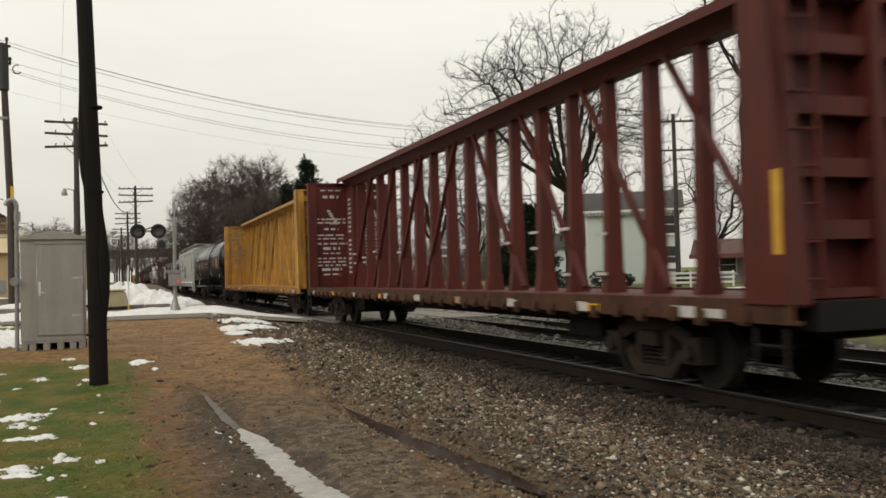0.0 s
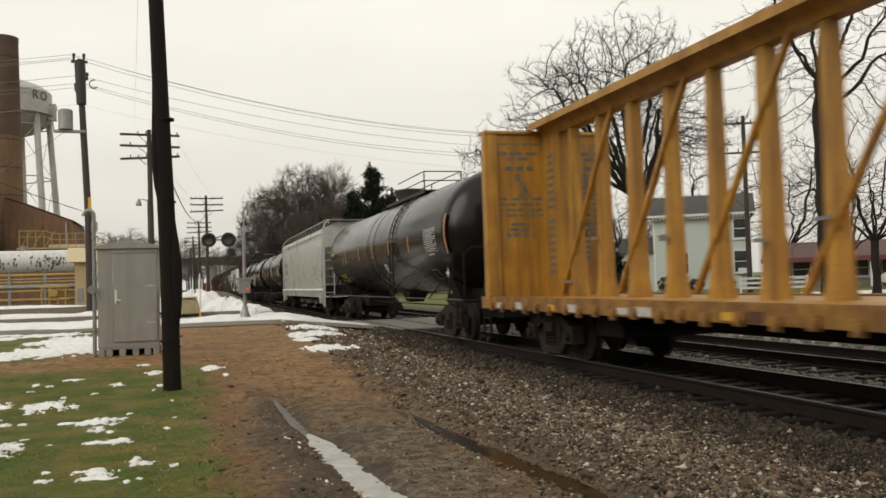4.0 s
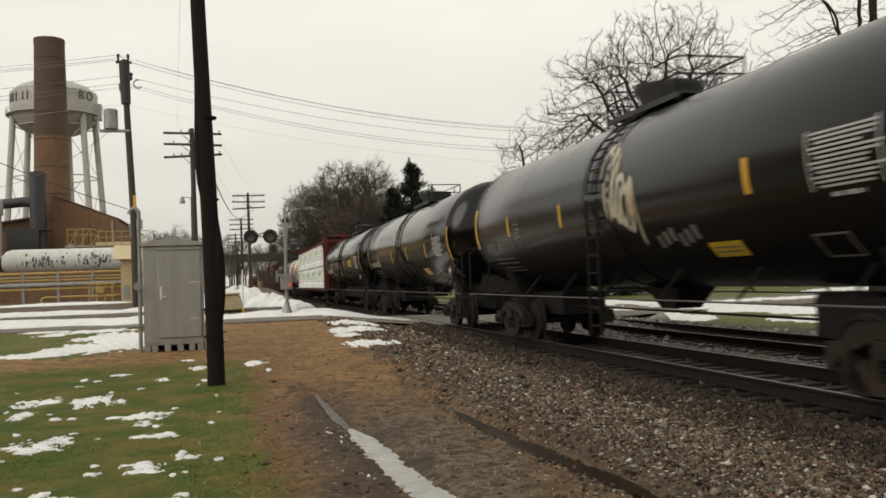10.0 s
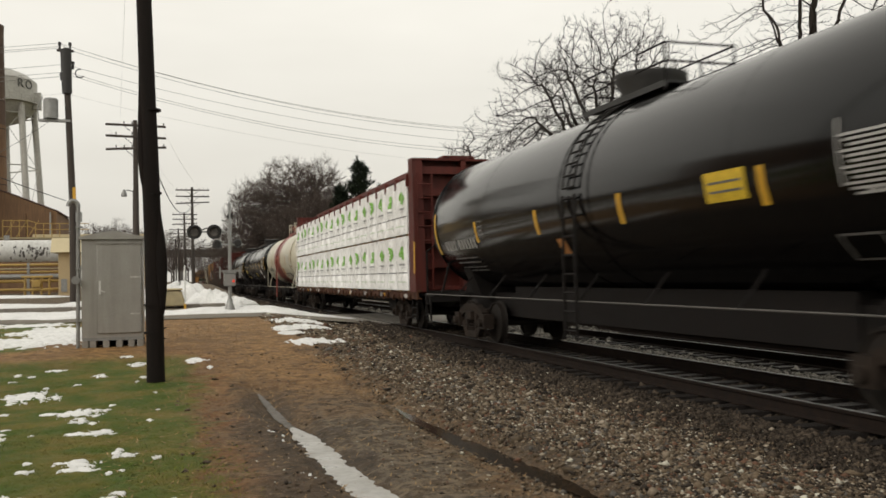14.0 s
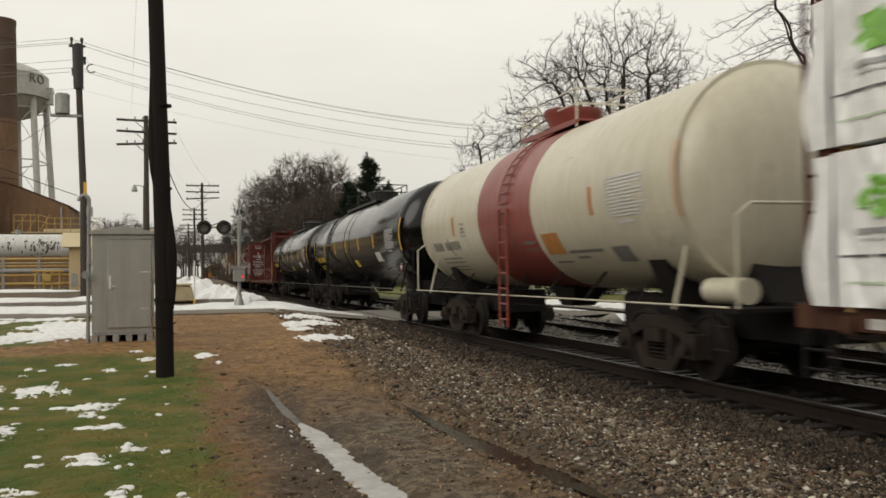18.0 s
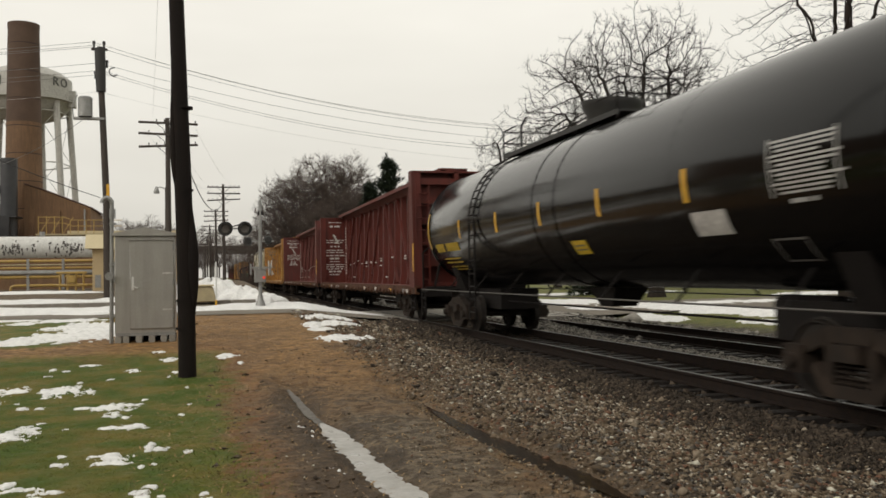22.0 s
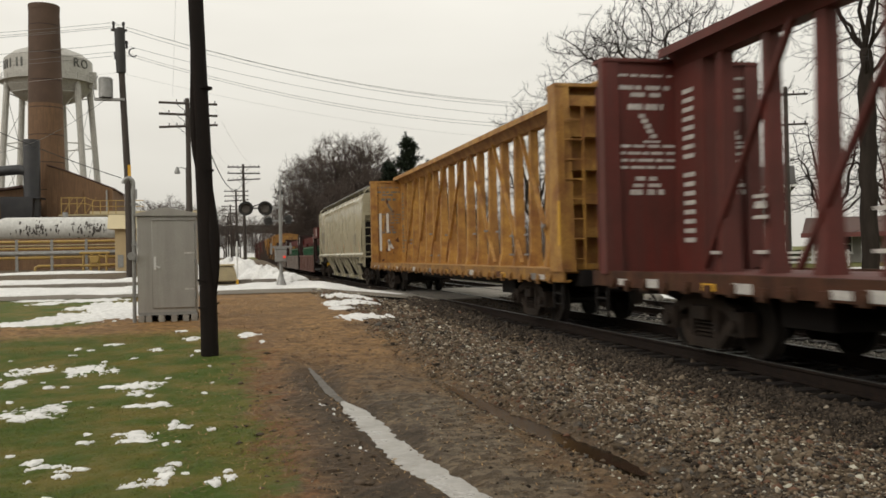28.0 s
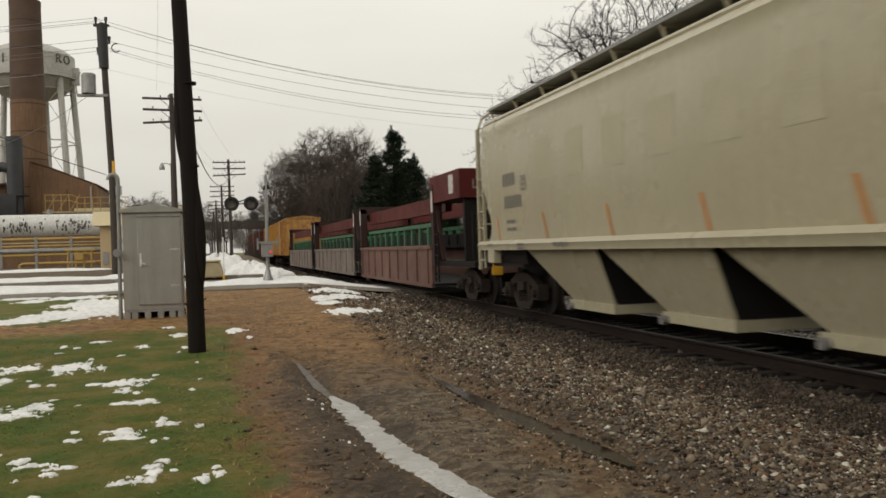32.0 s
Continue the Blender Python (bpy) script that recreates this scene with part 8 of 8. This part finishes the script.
def lumber_load(u0, L):
    """Two tiers of wrapped packs on either side of the centre beam."""
    ly, lx = (L - 1.3) / 18, 1.18
    packs = [lumber_pack_mesh(40 + k, lx, ly - .05, 1.50) for k in range(4)]
    rnd = random.Random(77)
    printed = []   # prints follow the slack of the wrap
    for me, wr, edge in packs:
        me.materials.append(M["wrap"])
        on = lambda y, z: (-lx / 2 - wr(y / ly + .5, z / 1.5) * edge(y / ly + .5, z / 1.5) - .016, y, z)
        sheet = lambda y0, y1, z0, z1: Geo().loft([[on(y0 + (y1 - y0) * i / 14, z0 + (z1 - z0) * j / 2) for i in range(15)] for j in range(3)], closed=False)
        def leaf(y):
            rim = [(rnd.uniform(.75, 1.25) * .27, rnd.uniform(.7, 1.15) * .21) for _ in range(15)]
            rows = [[on(y + q * r[0] * math.cos(2 * math.pi * i / 15), 1.02 + q * r[1] * math.sin(2 * math.pi * i / 15)) for i, r in enumerate(rim)] for q in (.05, .4, .7, 1.0)]
            return Geo().loft(rows, caps=False)
        set_ = []
        for y in (0.0,):
            set_.append(("print", leaf(y).mesh("print", 0), "wrap_green"))
            set_.append(("print_line", sheet(y - .3, y + .3, .69, .745).mesh("print_line", 0), "wrap_grey"))
            set_.append(("print_line", sheet(y - .24, y + .24, .63, .65).mesh("print_line", 0), "wrap_pale"))
        set_.append(("print_line", sheet(-ly / 2 + .08, ly / 2 - .08, .475, .50).mesh("print_line", 0), "wrap_dark"))
        set_.append(("print_line", sheet(-ly / 2 + .15, ly / 2 - .15, .22, .245).mesh("print_line", 0), "wrap_green_pale"))
        for n, m2, mat in set_:
            m2.materials.append(M[mat])
        printed.append(set_)
    dun = Geo().box(-lx / 2 + .02, -.5, -.05, lx / 2 - .02, -.42, .0).box(-lx / 2 + .02, .42, -.05, lx / 2 - .02, .5, .0).mesh("dunnage", 0)
    strap = Geo().box(-lx / 2 - .035, -.05, 1.3, -lx / 2 + .1, .05, 1.62).mesh("load_strap", 0)
    flap = Geo().loft([[(-lx / 2 - .03 - .02 * math.sin(5 * b), -.02 + a * (.3 + .08 * math.sin(6 * b)), b * 1.48) for a in (0, .3, .65, 1)] for b in [i / 8 for i in range(9)]], closed=False).mesh("wrap_flap", 60)
    for side in (-1, 1):
        for tier in (0, 1):
            for k in range(18):
                u = u0 + .65 + ly * (k + .5)
                z = 1.135 + tier * 1.555
                t = thing("lumber_pack", pose(TRACK + side * .91, u, z), "white wrapped lumber pack printed with green leaf marks", "lumber pack", "wrapped lumber on the flatcar")
                v = (k * 3 + tier * 2) % 4
                part("wrap", packs[v][0], "wrap", t)
                if side < 0:
                    for n, m2, mat in printed[v]:
                        part(n, m2, mat, t)
                    if tier:
                        part("load_strap", strap, "maroon", t, at=pose(0, -ly / 2, 0))
                    if k == 17:
                        part("wrap_flap", flap, "wrap", t, at=pose(0, ly / 2, 0))
                part("dunnage", dun, "wood", t)
                MOVING.append((t, u))


def well_unit(u0, u1, side_paint, label, seed, first):
    """One unit of an articulated well car with high end frames."""
    L = u1 - u0
    c = car_thing("well_car", u0, label, "well car", "well cars of the train")
    rnd = random.Random(seed)
    e = 4.0 if first else 1.2
    for s in (-1, 1):
        part("well_side", Geo().prism([(s * 1.48, .36), (s * 1.40, .36), (s * 1.40, 1.45), (s * 1.48, 1.45)], "y", e, L - 1.0), side_paint, c)
        part("top_rail", Geo().box(s * 1.44 - .09, e, 1.43, s * 1.44 + .09, L - 1.0, 1.55), side_paint, c)
        part("bottom_rail", Geo().box(s * 1.44 - .07, e, .30, s * 1.44 + .05, L - 1.0, .42), side_paint, c)
        for k in range(9):
            y = e + .4 + (L - e - 1.8) * k / 8
            part("side_rib", Geo().box(s * 1.5 - .03, y - .04, .42, s * 1.5 + .03, y + .04, 1.44), side_paint, c)
    part("well_floor", Geo().box(-1.4, e, .34, 1.4, L - 1.0, .42), "steel_dark", c)
    # green racks carried in the well
    for s in (-1, 1):
        for k in range(11):
            y = e + .5 + (L - e - 2.0) * k / 10
            part("rack_post", Geo().box(s * 1.12 - .06, y - .09, 1.5, s * 1.12 + .06, y + .09, 2.16), "well_green", c)
        part("rack_rail", Geo().box(s * 1.12 - .07, e + .3, 2.1, s * 1.12 + .07, L - 1.3, 2.22), "well_green", c)
        part("rack_panel", Geo().box(s * 1.08 - .02, e + .3, 1.45, s * 1.08 + .02, L - 1.3, 1.95), "steel_dark", c)
        part("upper_beam", Geo().box(s * .95 - .1, e - .1, 2.52, s * .95 + .1, L - .9, 3.0), "well_red", c, "deep red beam between the end frames")
    for d, y, ww in ((1, 0, e), (-1, L, 1.0)):
        yy = lambda v: y + v * d
        bx = lambda x0, v0, z0, x1, v1, z1: Geo().box(x0, min(yy(v0), yy(v1)), z0, x1, max(yy(v0), yy(v1)), z1)
        part("end_deck", bx(-1.35, 0, .95, 1.35, ww, 1.1), "steel_dark", c)
        f = part("end_frame", bx(-1.47, ww - .28, .95, -1.2, ww, 3.18), "well_frame", c)
        part("frame_post", bx(1.2, ww - .28, .95, 1.47, ww, 3.18), "well_frame", f)
        part("frame_head", bx(-1.47, ww - .3, 3.0, 1.47, ww, 3.28), "well_frame", f)
        part("frame_brace", Geo().beam((-1.33, yy(ww - .9), 1.1), (-1.33, yy(ww - .2), 2.6), .1, .12), "well_frame", f)
        part("white_panel", bx(-1.478, ww - .25, 2.5, -1.47, ww - .05, 3.1), "white_mark", f)
        ladder("end_ladder", -1.47, yy(ww - .42), yy(ww - .8), .5, 1.9, .3, "steel_dark", c)
        if first and d > 0:
            part("end_bulkhead", bx(-1.45, .9, 2.75, 1.45, 4.1, 3.5), "well_red", c, "dark red box head at the car end")
            part("bulkhead_wall", bx(-1.3, 1.0, 1.1, 1.3, 1.12, 2.75), "steel_dark", c)
            place = lambda a, b: (-1.20 + a, .893, b - .27)
            marks("scrawl", c, place, [(.1 + .26 * k, 3.25 + .03 * (k % 2), .18, .05) for k in range(8)] + [(.1 + .26 * k, 3.25, .04, .25) for k in range(8)], "grey_mark", seed)
            part("white_panel", Geo().box(-1.46, 1.5, 2.9, -1.452, 1.95, 3.4), "white_mark", c)
            part("yellow_box", bx(-.9, -.05, .75, -.65, .1, 1.05), "stripe", c)
            g = Geo()
            for z in (1.5, 1.9, 2.3):
                g.cyl((-1.3, .25, z), (1.3, .25, z), .025, n=6)
            for x in (-1.3, 0, 1.3):
                g.cyl((x, .25, 1.05), (x, .25, 2.35), .025, n=6)
            part("end_railing", g, "steel_dark", c)
        if d > 0:
            bogie(c, yy(1.35 if first else .0), u0)
    coupler(c, 0, -1)


def box_car(u0, u1, paint, label, name="box_car", cat="boxcar"):
    L = u1 - u0
    c = car_thing(name, u0, label, cat, "boxcars of the train")
    part("body", Geo().box(-1.45, .4, 1.1, 1.45, L - .4, 4.3), paint, c)
    part("roof", Geo().prism([(-1.5, 4.28), (1.5, 4.28), (1.5, 4.36), (0, 4.55), (-1.5, 4.36)], "y", .35, L - .35), paint, c)
    for k in range(13):
        y = .6 + (L - 1.2) * k / 12
        part("side_post", Geo().box(-1.53, y - .06, 1.1, -1.45, y + .06, 4.28), paint, c)
    part("door", Geo().box(-1.56, L / 2 - 1.5, 1.15, -1.45, L / 2 + 1.5, 4.2), paint, c)
    part("centre_sill", Geo().box(-.35, -.1, .65, .35, L + .1, 1.1), "steel_dark", c)
    for y, d in ((1.9, -1), (L - 1.9, 1)):
        bogie(c, y, u0)
        coupler(c, 0 if d < 0 else L, d)
    return c


centerbeam(7.0, 30.7, "maroon", "empty oxide red centerbeam flatcar with torn load straps", 1)
centerbeam(32.1, 56.3, "yellow", "empty yellow centerbeam flatcar with grimy posts", 2)
tank_car(58.3, 77.9, "black_tank_b", "long grimy black tank car with orange tape marks", 3, ladder_y=6.3, stripe="stripe_orange", mark="yellow_mark")
hopper_car(80.0, 99.4, "grey_hopper", "light grey covered hopper car with rounded sides", 4, 4, False, "stripe_orange", "dark_mark")
tank_car(100.9, 117.5, "black_tank_b", "black tank car with pale looping graffiti", 5, mark="grey_mark", graffiti=True)
tank_car(119.6, 136.2, "black_tank", "glossy black tank car with yellow tape marks", 6)
tank_car(138.3, 155.2, "black_tank", "glossy black tank car with a yellow label", 7)
centerbeam(156.7, 181.0, "maroon", "oxide red centerbeam flatcar loaded with wrapped lumber", 8, worn=False)
lumber_load(156.7, 181.0 - 156.7)
tank_car(182.7, 196.3, "beige_tank", "cream tank car with a dull red middle band", 9, stripe="stripe_orange", mark="dark_mark", band="red_band", rail_mat="beige_tank", placard=False)
tank_car(198.1, 217.0, "black_tank", "long glossy black tank car with a white card", 10, ladder_y=13.8, mark="yellow_mark", white_card=True, crane=True)
tank_car(218.9, 237.8, "black_tank", "long glossy black tank car with yellow lettering bars", 11, ladder_y=13.8, mark="yellow_mark", white_card=True, crane=True)
centerbeam(239.3, 262.8, "maroon", "empty oxide red centerbeam flatcar with white stencils", 12)
centerbeam(264.3, 287.6, "maroon_worn", "empty dull red centerbeam flatcar with white stencils", 13)
centerbeam(289.0, 312.4, "yellow_old", "empty rust-blotched yellow centerbeam flatcar", 14, tape=True)
hopper_car(314.0, 334.4, "tan_hopper", "tan grey covered hopper car with sloping chutes", 15, 4, True, "stripe_orange", "dark_mark")
well_unit(335.2, 352.9, "well_pink", "rust-streaked pinkish well car unit with green racks", 16, True)
well_unit(352.9, 370.9, "well_white", "rust-streaked white well car unit with green racks", 17, False)
well_unit(370.9, 390.0, "well_white", "rust-streaked white well car unit with green racks", 18, False)
box_car(391.5, 408, "yellow_old", "faded yellow boxcar far back in the train")
box_car(410, 428, "yellow", "yellow boxcar far back in the train")
box_car(430, 447, "maroon", "oxide red boxcar at the back of the train")
box_car(449, 466, "maroon_worn", "dull red boxcar at the back of the train")
box_car(468, 485, "maroon", "oxide red boxcar at the back of the train")


def motions():
    for t, u in MOVING:
        x, z = t.location.x, t.location.z
        walk(t, [(s, pose(x, u - run(s), z)) for s in range(33)])
    for w, dy, u in ROLLING:
        # the wheels turn while their car is close enough to tell
        k0 = max(0, int(15 * ((u - 48) / 10.2)))
        rows = []
        k = k0
        while k <= 480 and u - run(k / 15) > -3:
            rows.append((k / 15, pose(0, dy, .457, math.degrees(run(k / 15) / .457))))
            k += 1
        if not rows:
            rows = [(0, pose(0, dy, .457))]
        first, last = rows[0], rows[-1]
        if first[0] > 0:
            rows.insert(0, (0, first[1]))
        if last[0] < 32:
            rows.append((32, last[1]))
        walk(w, rows)


motions()
